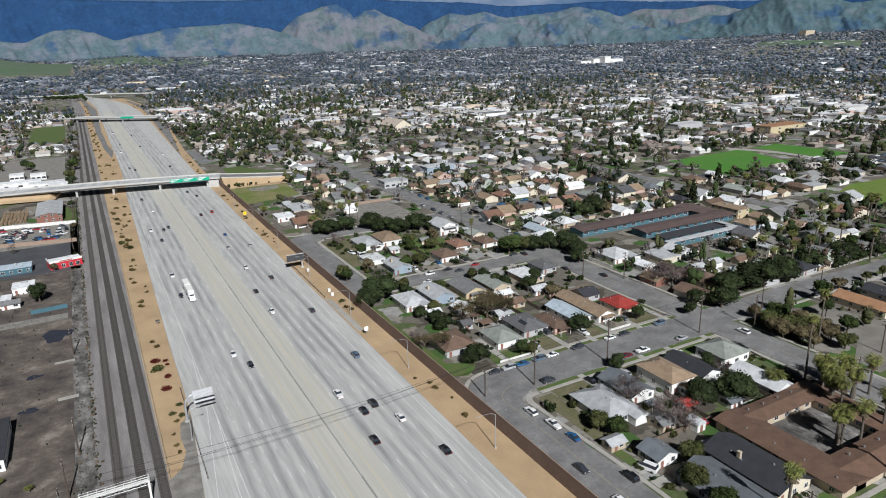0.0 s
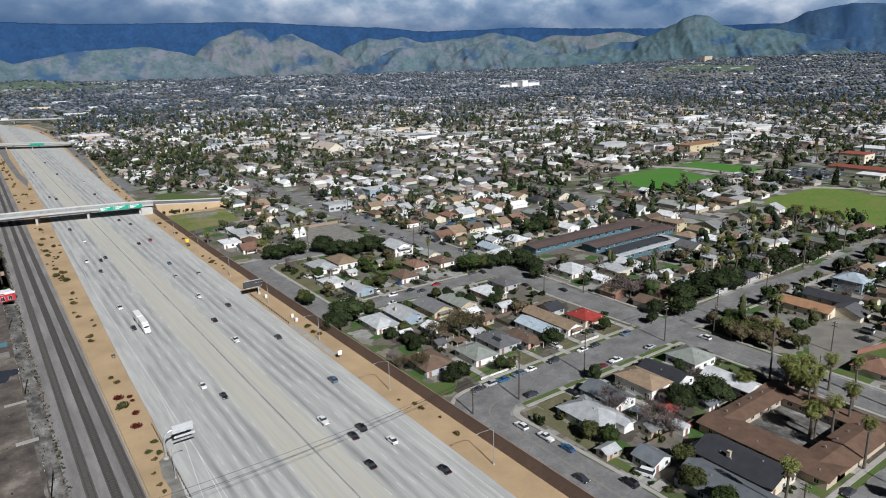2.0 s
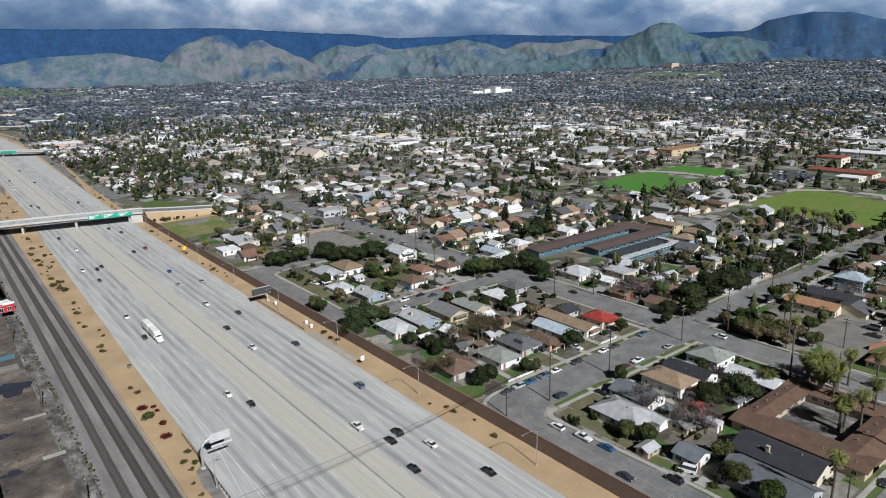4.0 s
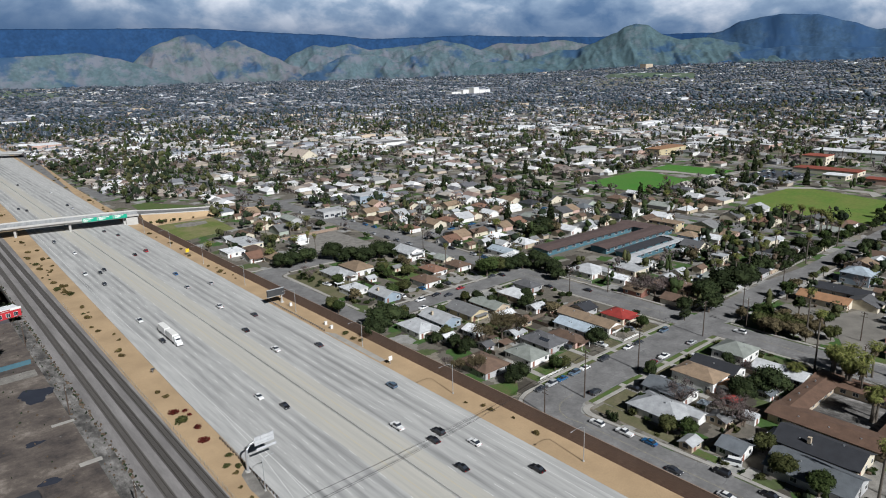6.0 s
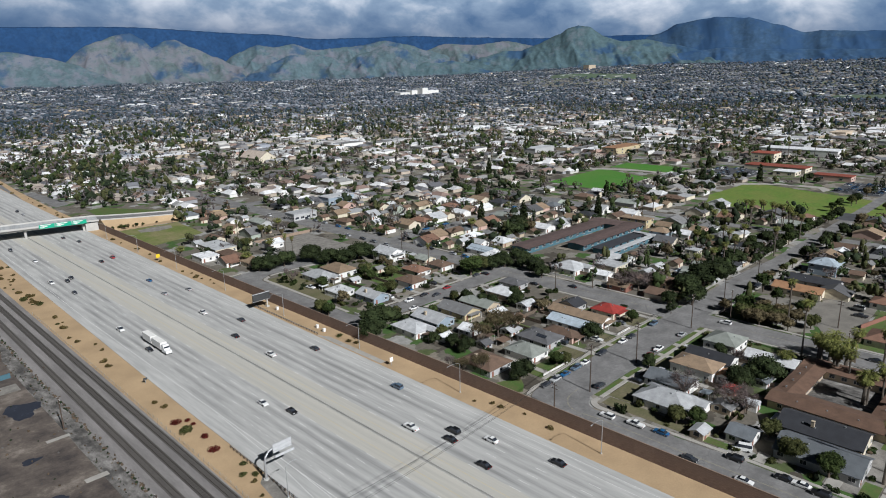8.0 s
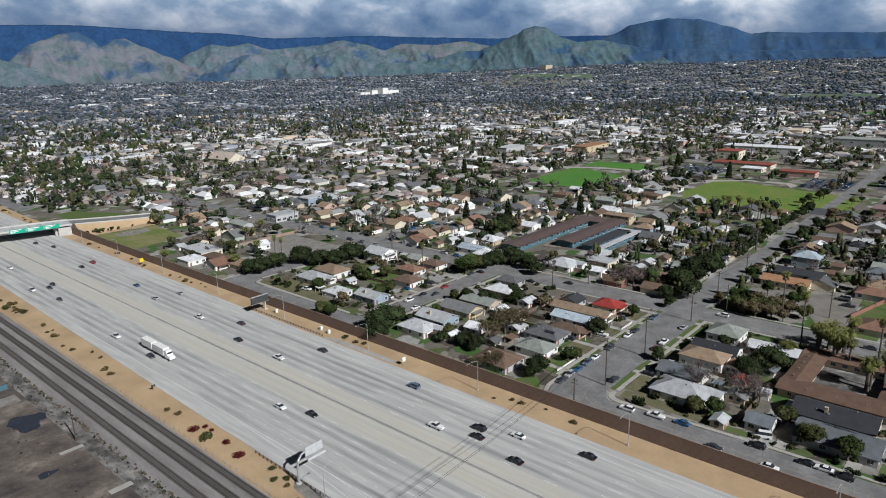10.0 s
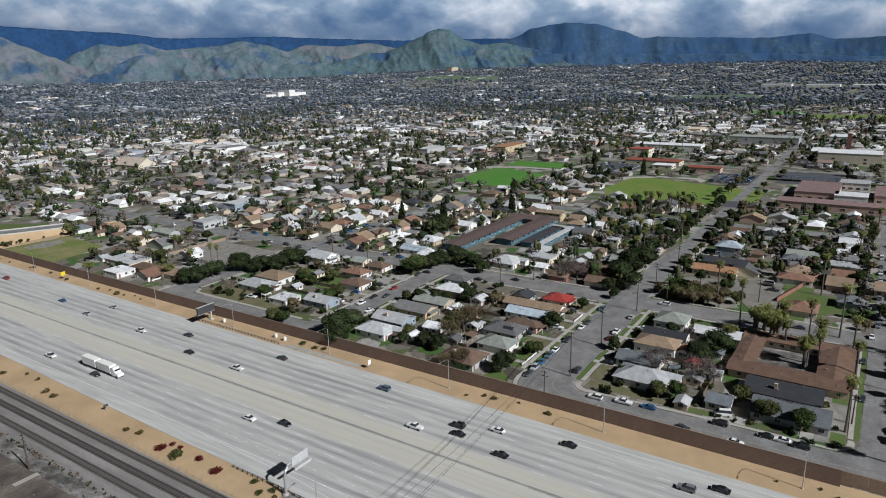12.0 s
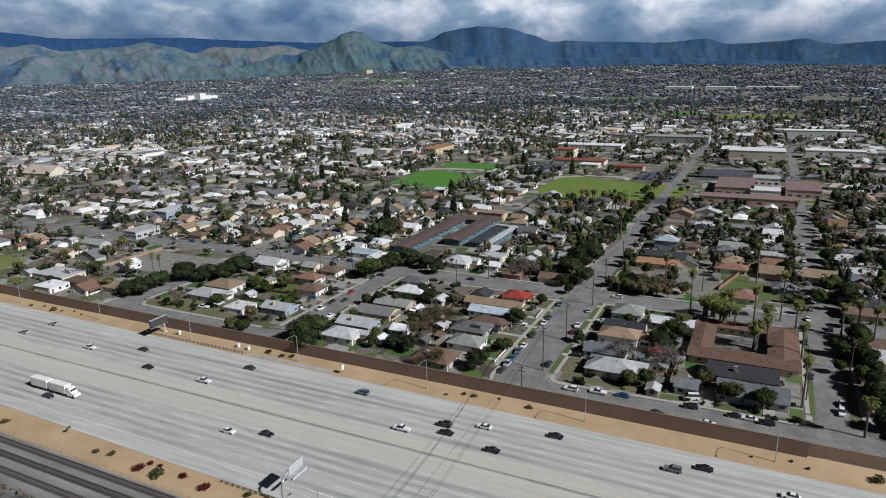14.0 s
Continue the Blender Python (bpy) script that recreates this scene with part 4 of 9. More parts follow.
# ---- mountains ----
def slope_material(name, grass, rock, brush_shade, rock_share, shade_share, soft=0.12):
    """Grass with bare rock showing through, cloud shade painted as dark drifts, and a fine speckle of bushes and
    outcrops over all.
    """
    m = material(name, grass, tuple(c * 0.78 for c in grass), scale=0.012, fine=0.40, fine_scale=0.05, spread=(0.38, 0.64))
    n, l = m.node_tree.nodes, m.node_tree.links
    bsdf = n["Principled BSDF"]
    bsdf.inputs["Specular IOR Level"].default_value = 0.1
    tc = n.new("ShaderNodeTexCoord")
    for colour, size, share, rough, seed, blur in ((rock, 0.009, rock_share, 0.70, 0.0, soft), (brush_shade, 0.0048, shade_share, 0.60, 900.0, soft * 0.8), (brush_shade, 0.045, 0.58, 0.7, 300.0, 0.10)):
        at = n.new("ShaderNodeMapping")
        at.inputs["Location"].default_value = (seed, seed, 0)
        at.inputs["Scale"].default_value = (1, 1, 1.3)
        l.new(tc.outputs["Object"], at.inputs["Vector"])
        no = n.new("ShaderNodeTexNoise")
        no.inputs["Scale"].default_value, no.inputs["Detail"].default_value, no.inputs["Roughness"].default_value = size, 9, rough
        l.new(at.outputs[0], no.inputs["Vector"])
        mr = n.new("ShaderNodeMapRange")
        mr.inputs["From Min"].default_value, mr.inputs["From Max"].default_value = share, share + blur
        mr.inputs["To Max"].default_value = 0.9 if seed != 300.0 else 0.6
        l.new(no.outputs[0], mr.inputs["Value"])
        mix = n.new("ShaderNodeMix")
        mix.data_type = "RGBA"
        l.new(mr.outputs[0], mix.inputs["Factor"])
        l.new(bsdf.inputs["Base Color"].links[0].from_socket, mix.inputs["A"])
        mix.inputs["B"].default_value = (*colour, 1)
        l.new(mix.outputs["Result"], bsdf.inputs["Base Color"])
    return m


def ridge_noise(x, y, s, octaves=6):
    return noise.ridged_multi_fractal(Vector((x / s, y / s, 3.7)), 0.9, 2.1, octaves, 0.95, 2.0)


def hill(name, line, crest_r, front, mat, label, seed=0.0, back=90, spurs=1.0, category="hills"):
    """A ridge whose crest stands along bearings at given angles over the eye; spurs and gullies run down its front."""
    az0, az1 = line[0][0] - 1.2, line[-1][0] + 1.2
    na, nr = int((az1 - az0) * 11), 46
    verts = []
    for j in range(nr + 1):
        for i in range(na + 1):
            az = az0 + (az1 - az0) * i / na
            end = min(1.0, (az - az0) / 1.2, (az1 - az) / 1.2)
            bend = 45 * noise.noise(Vector((az * 0.17, seed, 0.3))) + 14 * noise.noise(Vector((az * 0.8, seed, 7.3)))
            f = j / nr
            r = crest_r + bend + (-front * 1.5 + (front * 1.5 + back) * f)
            d = r - crest_r - bend
            x, y = MID_X + r * math.sin(radians(az)), MID_Y + r * math.cos(radians(az))
            spur = ridge_noise(az * 78 + 0.35 * d + seed * 31, d * 0.22, 150, 4)
            fine = ridge_noise(x + seed * 70, y, 120, 5)
            foot = ground_z(x, y) - 6
            top = EYE_Z + crest_r * math.tan(radians(smooth_line(line, az))) + 3.0 * noise.noise(Vector((az * 2.3, seed, 1.7))) + 1.6 * noise.noise(Vector((az * 6.1, seed, 2.9)))
            if d < 0:
                s = max(0.0, 1 + d / (front * (0.80 + 0.32 * spur * spurs)))
                s = 0.35 * s + 0.65 * s * s * (1.6 - 0.6 * s)
            else:
                s = max(0.0, 1 - (d / back) ** 1.5)
            lift = (top - foot) * end
            swell = s * (1 - s) * 4
            verts.append((x, y, foot + lift * s + swell * min(1.0, lift / 90) * spurs * ((spur - 0.9) * 12 + (fine - 0.9) * 26) if lift > 0 else foot))
    idx = np.arange((nr + 1) * (na + 1)).reshape(nr + 1, na + 1)
    F = np.stack([idx[:-1, :-1], idx[:-1, 1:], idx[1:, 1:], idx[1:, :-1]], 2).reshape(-1, 4)
    me = soup(name, verts, F, mat)
    me.polygons.foreach_set("use_smooth", np.ones(len(F), bool))
    tagged(new(name, me), label, category, kind="structure")


# Distance haze tints these slope colours blue; the darkest also stands for cloud shadow.
HAZY_GRASS, HAZY_ROCK, BRUSH_SHADE = (0.086, 0.128, 0.146), (0.136, 0.146, 0.178), (0.030, 0.068, 0.134)
green_slope = slope_material("green_slope", (0.076, 0.122, 0.138), (0.114, 0.138, 0.160), BRUSH_SHADE, 0.54, 0.51)
mixed_slope = slope_material("mixed_slope", HAZY_GRASS, HAZY_ROCK, BRUSH_SHADE, 0.48, 0.515)
rocky_slope = slope_material("rocky_slope", (0.100, 0.134, 0.142), (0.140, 0.144, 0.168), BRUSH_SHADE, 0.44, 0.52)
# cloud shade and haze go straight into these two base colours
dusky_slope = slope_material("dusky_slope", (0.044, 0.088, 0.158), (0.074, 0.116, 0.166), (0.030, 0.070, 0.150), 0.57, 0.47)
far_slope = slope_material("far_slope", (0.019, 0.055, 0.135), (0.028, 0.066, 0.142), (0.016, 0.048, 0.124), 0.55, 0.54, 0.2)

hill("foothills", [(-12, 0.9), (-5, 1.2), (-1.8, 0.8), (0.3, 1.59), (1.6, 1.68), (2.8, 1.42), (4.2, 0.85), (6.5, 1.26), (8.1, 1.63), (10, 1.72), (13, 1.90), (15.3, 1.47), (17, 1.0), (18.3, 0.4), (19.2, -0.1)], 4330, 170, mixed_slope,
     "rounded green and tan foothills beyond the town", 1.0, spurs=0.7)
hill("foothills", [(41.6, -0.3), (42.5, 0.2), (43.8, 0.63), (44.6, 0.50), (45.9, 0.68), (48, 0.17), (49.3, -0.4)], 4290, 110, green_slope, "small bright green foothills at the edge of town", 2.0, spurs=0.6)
hill("foothills", [(29.5, 0.1), (30.9, 0.7), (32.8, 1.41), (34.6, 1.39), (36, 1.18), (37, 0.7), (38.4, 1.40), (40.9, 1.95), (42, 1.7), (43.5, 1.0), (45, 0.4)], 4400, 170, mixed_slope, "green and brown foothills with cloud shade painted in patches", 3.0)
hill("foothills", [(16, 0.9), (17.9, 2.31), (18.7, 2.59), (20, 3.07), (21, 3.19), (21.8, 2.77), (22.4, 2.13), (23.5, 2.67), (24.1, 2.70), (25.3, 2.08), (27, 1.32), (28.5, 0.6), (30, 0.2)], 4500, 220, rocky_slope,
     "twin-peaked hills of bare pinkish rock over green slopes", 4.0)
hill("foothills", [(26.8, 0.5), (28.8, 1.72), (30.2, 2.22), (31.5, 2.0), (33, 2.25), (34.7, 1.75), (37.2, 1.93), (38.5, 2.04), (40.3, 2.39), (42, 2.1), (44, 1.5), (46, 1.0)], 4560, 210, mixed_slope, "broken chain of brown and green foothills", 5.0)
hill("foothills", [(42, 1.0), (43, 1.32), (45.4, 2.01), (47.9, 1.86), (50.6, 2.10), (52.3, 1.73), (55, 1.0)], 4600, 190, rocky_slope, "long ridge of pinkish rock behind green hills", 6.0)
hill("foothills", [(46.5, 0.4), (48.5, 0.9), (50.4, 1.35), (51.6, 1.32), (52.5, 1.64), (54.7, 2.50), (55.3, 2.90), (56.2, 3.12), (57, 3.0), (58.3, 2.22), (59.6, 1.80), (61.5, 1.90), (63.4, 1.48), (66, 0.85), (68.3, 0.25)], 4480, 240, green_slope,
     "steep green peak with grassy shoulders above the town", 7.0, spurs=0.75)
hill("foothills", [(62, 0.4), (65, 0.9), (67.5, 1.1), (70, 0.85), (73.6, 0.75), (78, 0.62), (82.5, 0.55), (87, 0.25), (90.5, 0.1), (96.5, 0.0), (112, 0.0)], 4400, 150, dusky_slope, "low wooded hills with cloud shade put into their colour", 8.0, spurs=0.45)
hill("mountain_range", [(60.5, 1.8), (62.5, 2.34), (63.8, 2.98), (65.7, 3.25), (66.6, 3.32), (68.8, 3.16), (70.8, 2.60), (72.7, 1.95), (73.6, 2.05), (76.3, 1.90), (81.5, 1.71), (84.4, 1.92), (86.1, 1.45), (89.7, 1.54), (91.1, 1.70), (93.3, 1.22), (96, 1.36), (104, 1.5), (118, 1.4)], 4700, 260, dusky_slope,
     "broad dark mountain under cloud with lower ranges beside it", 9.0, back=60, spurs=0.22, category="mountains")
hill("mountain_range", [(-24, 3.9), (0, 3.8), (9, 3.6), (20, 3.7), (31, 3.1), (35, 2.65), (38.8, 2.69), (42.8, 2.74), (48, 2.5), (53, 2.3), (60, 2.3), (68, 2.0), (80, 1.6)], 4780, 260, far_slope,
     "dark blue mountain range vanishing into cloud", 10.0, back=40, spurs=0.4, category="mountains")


# ---- houses ----
def gable_roof(wx, wy, h, pitch, over, along):
    """Two slopes with thickness; the ridge runs along 'x' or 'y'."""
    bm = bmesh.new()
    if along == "x":
        wx, wy = wy, wx
    hx, hy = wx / 2 + over, wy / 2 + over
    top, low = h + (wx / 2) * pitch, h - over * pitch
    t = 0.18
    prof = [(-hx, low), (0, top), (hx, low), (hx, low - t), (0, top - t), (-hx, low - t)]
    a = [bm.verts.new((x, -hy, z + t)) for x, z in prof]
    b = [bm.verts.new((x, hy, z + t)) for x, z in prof]
    for i in range(6):
        j = (i + 1) % 6
        bm.faces.new((a[i], b[i], b[j], a[j]))
    bm.faces.new((a[0], a[1], a[4], a[5]))
    bm.faces.new((a[1], a[2], a[3], a[4]))
    bm.faces.new((b[1], b[0], b[5], b[4]))
    bm.faces.new((b[2], b[1], b[4], b[3]))
    if along == "x":
        bmesh.ops.rotate(bm, verts=bm.verts, matrix=Matrix.Rotation(math.pi / 2, 3, "Z"))
    bmesh.ops.recalc_face_normals(bm, faces=bm.faces)
    return bm


def hip_roof(wx, wy, h, pitch, over):
    bm = bmesh.new()
    hx, hy = wx / 2 + over, wy / 2 + over
    run = min(hx, hy)
    top = h + run * pitch - over * pitch
    low = h - over * pitch
    rx, ry = max(hx - run, 0.05), max(hy - run, 0.05)
    t = 0.2
    e = [bm.verts.new(c) for c in ((-hx, -hy, low), (hx, -hy, low), (hx, hy, low), (-hx, hy, low))]
    d = [bm.verts.new((v.co.x, v.co.y, low + t)) for v in e]
    if hx > hy:
        r0, r1 = bm.verts.new((-rx, 0, top + t)), bm.verts.new((rx, 0, top + t))
        bm.faces.new((d[0], d[1], r1, r0))
        bm.faces.new((d[2], d[3], r0, r1))
        bm.faces.new((d[1], d[2], r1))
        bm.faces.new((d[3], d[0], r0))
    else:
        r0, r1 = bm.verts.new((0, -ry, top + t)), bm.verts.new((0, ry, top + t))
        bm.faces.new((d[0], d[1], r0))
        bm.faces.new((d[2], d[3], r1))
        bm.faces.new((d[1], d[2], r1, r0))
        bm.faces.new((d[3], d[0], r0, r1))
    bm.faces.new(e[::-1])
    for i in range(4):
        bm.faces.new((e[i], e[(i + 1) % 4], d[(i + 1) % 4], d[i]))
    bmesh.ops.recalc_face_normals(bm, faces=bm.faces)
    return bm


def flat_roof(wx, wy, h, over=0.25):
    return boxes((-wx / 2 - over, wx / 2 + over, -wy / 2 - over, wy / 2 + over, h, h + 0.3))


def body_walls(wx, wy, h, pitch, kind, along):
    bm = boxes((-wx / 2, wx / 2, -wy / 2, wy / 2, 0, h))
    if kind == "gable":
        w, l = (wx, wy) if along == "y" else (wy, wx)
        for s in (-1, 1):
            y = s * (l / 2 - 0.002)
            tri = [(-w / 2, y, h), (w / 2, y, h), (0, y, h + w / 2 * pitch)]
            if along == "x":
                tri = [(-b, a, c) for a, b, c in tri]
            bm.faces.new([bm.verts.new(c) for c in (tri if s < 0 else tri[::-1])])
    return bm


WIN = {}


def window_on(root, x, y, z, w, hh, facing, whole=False):
    """A framed window; facing: degrees of its outward side, -90 is -Y."""
    key = (round(w, 1), round(hh, 1))
    if key not in WIN:
        fr = bmesh.new()
        for b in ((-w / 2 - 0.1, w / 2 + 0.1, hh / 2, hh / 2 + 0.1), (-w / 2 - 0.1, w / 2 + 0.1, -hh / 2 - 0.1, -hh / 2), (-w / 2 - 0.1, -w / 2, -hh / 2, hh / 2), (w / 2, w / 2 + 0.1, -hh / 2, hh / 2), (-0.03, 0.03, -hh / 2, hh / 2)):
            box(fr, b[0], b[1], -0.07, 0.02, b[2], b[3])
        WIN[key] = (mesh_of(fr, "window", M["trim"]), mesh_of(boxes((-w / 2, w / 2, -0.04, 0.01, -hh / 2, hh / 2)), "pane", M["glass"]))
    f, p = WIN[key]
    if whole:
        if "one" not in WIN:
            bm = boxes((-0.75, 0.75, -0.05, 0.02, -0.7, 0.7))
            box(bm, -0.65, 0.65, -0.07, 0.0, -0.6, 0.6, slot=1)
            WIN["one"] = mesh_of(bm, "window", M["trim"], M["glass"])
        child("window", WIN["one"], root, pose(x, y, z, 0, 0, facing + 90))
        return
    win = child("window", f, root, pose(x, y, z, 0, 0, facing + 90))
    child("pane", p, win)


DOOR = mesh_of(boxes((-0.5, 0.5, -0.06, 0.02, 0.0, 2.1)), "door", WALLS["brick"])
VENT = mesh_of(boxes((-0.2, 0.2, -0.2, 0.2, 0, 0.55)), "roof_vent", M["steel"])
AC = mesh_of(boxes((-0.6, 0.6, -0.6, 0.6, 0, 0.95), bevel=0.06), "roof_cooler", M["steel"])
CHIM = mesh_of(boxes((-0.4, 0.4, -0.45, 0.45, 0, 1.7), (-0.48, 0.48, -0.53, 0.53, 1.7, 1.85)), "chimney", WALLS["tan"])


def house(cx, cy, wx, wy, roof, wall, kind="hip", along="y", h=2.8, pitch=0.42, over=0.5, turn=0.0, label="", extras="", category="house", name="house", rich=True, group="", rng=None):
    rng = rng or random.Random(int(cx * 37 + cy * 101))
    root = empty(name, cx, cy, 0, turn, label or "single-storey house with a %s roof and %s walls" % (roof, wall), category, group)
    part("wall", body_walls(wx, wy, h, pitch, kind, along), WALLS[wall], root)
    bm = gable_roof(wx, wy, h, pitch, over, along) if kind == "gable" else hip_roof(wx, wy, h, pitch, over) if kind == "hip" else flat_roof(wx, wy, h)
    part("roof", bm, ROOFS[roof], root)
    spots = [(x, -wy / 2, -90) for x in np.linspace(-wx / 2 + 1.6, wx / 2 - 1.6, max(2, int(wx / 3.6)) if rich else 2)] + [(-wx / 2, y, 180) for y in np.linspace(-wy / 2 + 1.8, wy / 2 - 1.8, max(2, int(wy / 4.5)) if rich else 2)][:1 if name == "garage" else 99]
    if rich:
        spots += [(wx / 2, y, 0) for y in np.linspace(-wy / 2 + 2.2, wy / 2 - 2.2, 2)]
    levels = [1.6] if h < 4.4 else [1.6, 4.5]
    for i, (x, y, face) in enumerate(spots):
        for z in levels:
            if i == 0 and z < 2:
                child("door", DOOR, root, pose(x, y, 0, 0, 0, face + 90))
            else:
                window_on(root, x, y, z, rng.choice((1.2, 1.6)), 1.2, face, not rich)
    top = h + min(wx, wy) / 2 * pitch if kind != "flat" else h + 0.3
    if rich:
        for _ in range(rng.randint(1, 3)):
            fx, fy = rng.uniform(-0.3, 0.3), rng.uniform(-0.3, 0.3)
            if kind == "flat":
                z = h + 0.25
            elif kind == "gable":
                z = top - abs(fx * wx if along == "y" else fy * wy) * pitch - 0.1
            else:
                z = h + min(wx / 2 - abs(fx * wx), wy / 2 - abs(fy * wy)) * pitch
            child("roof_vent", VENT, root, pose(fx * wx, fy * wy, z))
    if "chimney" in extras:
        child("chimney", CHIM, root, pose(-wx * 0.28, wy * 0.1, top - 1.2))
    if "cooler" in extras or (rich and kind == "flat"):
        child("roof_cooler", AC, root, pose(wx * 0.1, wy * 0.2, (h + 0.28) if kind == "flat" else top - 0.6))
    if "porch" in extras:
        part("porch_roof", boxes((-wx * 0.35, wx * 0.35, -wy / 2 - 2.4, -wy / 2 - 0.05, h - 0.35, h - 0.15)), ROOFS[roof], root)
        for x in (-wx * 0.32, wx * 0.32):
            part("porch_post", boxes((x - 0.09, x + 0.09, -wy / 2 - 2.3, -wy / 2 - 2.1, 0, h - 0.35)), M["trim"], root)
    if "solar" in extras:
        for i in range(4):
            bm = boxes((-0.8, 0.8, -0.5, 0.5, 0, 0.06))
            ob = part("solar_panel", bm, M["glass"], root)
            slope = math.degrees(math.atan(pitch))
            ob.matrix_basis = pose(-wx * 0.26, -wy * 0.3 + 1.15 * i, h + wx * 0.24 * pitch + 0.30, 0, -slope, 0)
    if "wing" in extras:
        wing = part("wing_wall", boxes((wx * 0.1, wx * 0.48, -wy / 2 - 3.2, -wy / 2, 0, h)), WALLS[wall], root)
        bm = gable_roof(wx * 0.38, 5.0, h, pitch, 0.4, "y")
        bmesh.ops.translate(bm, verts=bm.verts, vec=(wx * 0.29, -wy / 2 - 0.9, 0))
        part("wing_roof", bm, ROOFS[roof], root)
    return root


# the blocks beside the freeway: centre, size, roof, walls, form
ROW_WALL = (
    (63, 240, 10, 15, "light", "white", "hip", "y", 2.9, "wing", "white house with a light grey hipped roof beside the wall"),
    (76, 241, 10, 16, "light", "blue", "gable", "y", 3.0, "chimney", "blue clapboard house with a light grey gable roof"),
    (91, 240, 10, 17, "grey", "yellow", "gable", "y", 3.0, "porch", "yellow house with a grey gable roof and a porch"),
    (104, 239, 9, 17, "sage", "tan", "gable", "y", 2.7, "", "long tan house with a dull green-grey roof"),
    (78, 221, 7, 7, "white", "white", "gable", "y", 2.5, "", "small white outbuilding with a white roof"),
    (58, 195, 12, 15, "brown", "grey", "hip", "x", 2.8, "chimney", "grey house with a weathered brown hipped roof"),
    (76, 190, 10, 13, "sage", "white", "hip", "y", 2.8, "", "white house with a grey-green hipped roof"),
    (90, 194, 11, 15, "dark", "grey", "hip", "y", 2.8, "solar", "grey house with solar panels on a dark roof"),
    (99.5, 190, 7, 14, "brown", "pink", "hip", "y", 2.8, "porch", "pink house with a brown hipped roof and porch"),
    (111, 194, 8, 18, "blue", "white", "gable", "y", 2.9, "", "long white house with a pale blue metal roof"),
    (121, 196, 8, 27, "tan", "white", "gable", "y", 2.9, "porch", "long white house with a tan gable roof and porch"),
    (134, 190, 10, 11, "red", "cream", "hip", "x", 3.2, "porch", "cream house with a bright red hipped roof"),
    (130, 206, 8, 9, "charcoal", "grey", "gable", "x", 2.8, "", "grey house with a steep charcoal roof"),
    (123, 240, 10, 15, "white", "tan", "hip", "x", 2.8, "cooler", "tan house with a white coated roof"),
    (137, 246, 8, 12, "dark", "grey", "hip", "y", 2.8, "", "grey house with a dark roof near the avenue"),
)
ROW_NORTH = (
    (100, 215, 6, 6, "brown", "tan", "gable", "x", 2.4, "", "small tan shed with a brown roof"),
    (117, 222, 7, 6, "light", "white", "gable", "x", 2.4, "", "small white garage behind the houses"),
    (76, 133, 12, 17, "light", "white", "hip", "y", 2.8, "wing", "white house with a silver-grey hipped roof"),
    (89, 138, 9, 15, "slate", "white", "gable", "y", 2.8, "", "white house with a slate-grey gable roof"),
    (104, 136, 10, 15, "tan", "white", "hip", "y", 4.2, "", "white two-level house with a tan hipped roof"),
    (105, 126, 6, 5, "orange", "white", "gable", "x", 2.6, "", "white annexe with an orange roof"),
    (116, 136, 9, 16, "charcoal", "white", "gable", "y", 2.8, "", "white house with a charcoal gable roof"),
    (133, 138, 12, 12, "sage", "white", "hip", "y", 3.6, "", "white house with a pale green-grey roof on the corner"),
    (128, 119, 8, 17, "white", "white", "gable", "y", 2.8, "", "long white building with a bright white roof"),
    (71, 107, 7, 7, "slate", "white", "gable", "y", 2.8, "", "small white cottage with a blue-grey roof"),
    (87.6, 90.5, 12, 22, "charcoal", "cream", "gable", "y", 2.9, "chimney", "cream house with a charcoal roof and stone chimney"),
    (74, 87, 12, 21, "slate", "grey", "gable", "y", 2.8, "", "grey house with a weathered dark slate roof under trees"),
    (216, 138, 9, 21, "orange", "cream", "gable", "y", 2.9, "", "long cream building with an orange roof"),
    (233, 136, 9, 22, "charcoal", "grey", "gable", "y", 2.9, "", "long grey building with a charcoal roof"),
    (259, 139, 12, 13, "blue", "blue", "hip", "y", 5.6, "", "two-storey blue house with a pale roof"),
)
ROW_MIDDLE = (
    (234, 101, 12, 12, "tan", "tan", "hip", "y", 3.0, "", "tan house with a tan hipped roof"),
    (78, 285, 9, 14, "light", "blue", "gable", "y", 3.0, "chimney", "blue house with a light grey gable roof"),
    (72, 303, 10, 11, "white", "white", "flat", "y", 2.6, "", "low white building with a flat white roof"),
    (80, 331, 11, 17, "light", "white", "hip", "y", 2.9, "wing", "white bungalow with a pale hipped roof"),
    (93, 332, 12, 17, "tan", "white", "hip", "y", 3.4, "", "white house with a tan hipped roof"),
    (130, 333, 12, 15, "light", "white", "gable", "y", 4.8, "porch", "tall white house with a light grey roof"),
    (106, 288, 10, 13, "brown", "white", "hip", "y", 2.9, "", "white house with a dark brown roof"),
    (121, 300, 9, 13, "clay", "white", "hip", "y", 2.8, "", "white house with a reddish clay roof"),
    (136, 297, 9, 12, "brown", "white", "hip", "y", 2.8, "", "white house with a brown roof"),
    (139, 312, 8, 9, "sage", "cream", "gable", "y", 2.6, "", "cream garage with a grey-green roof"),
    (168, 341, 11, 13, "clay", "white", "gable", "x", 3.0, "", "white shop with a reddish roof"),
    (174, 299, 9, 17, "blue", "white", "gable", "y", 2.8, "", "white house with a pale blue roof"),
    (186, 312, 8, 8, "light", "white", "gable", "y", 2.6, "", "small white garage with a pale roof"),
    (178, 240, 14, 15, "light", "white", "hip", "x", 3.0, "wing", "white house with a light roof and long front"),
    (178, 220, 7, 9, "white", "white", "gable", "y", 2.8, "", "white house with a bright gable roof"),
)
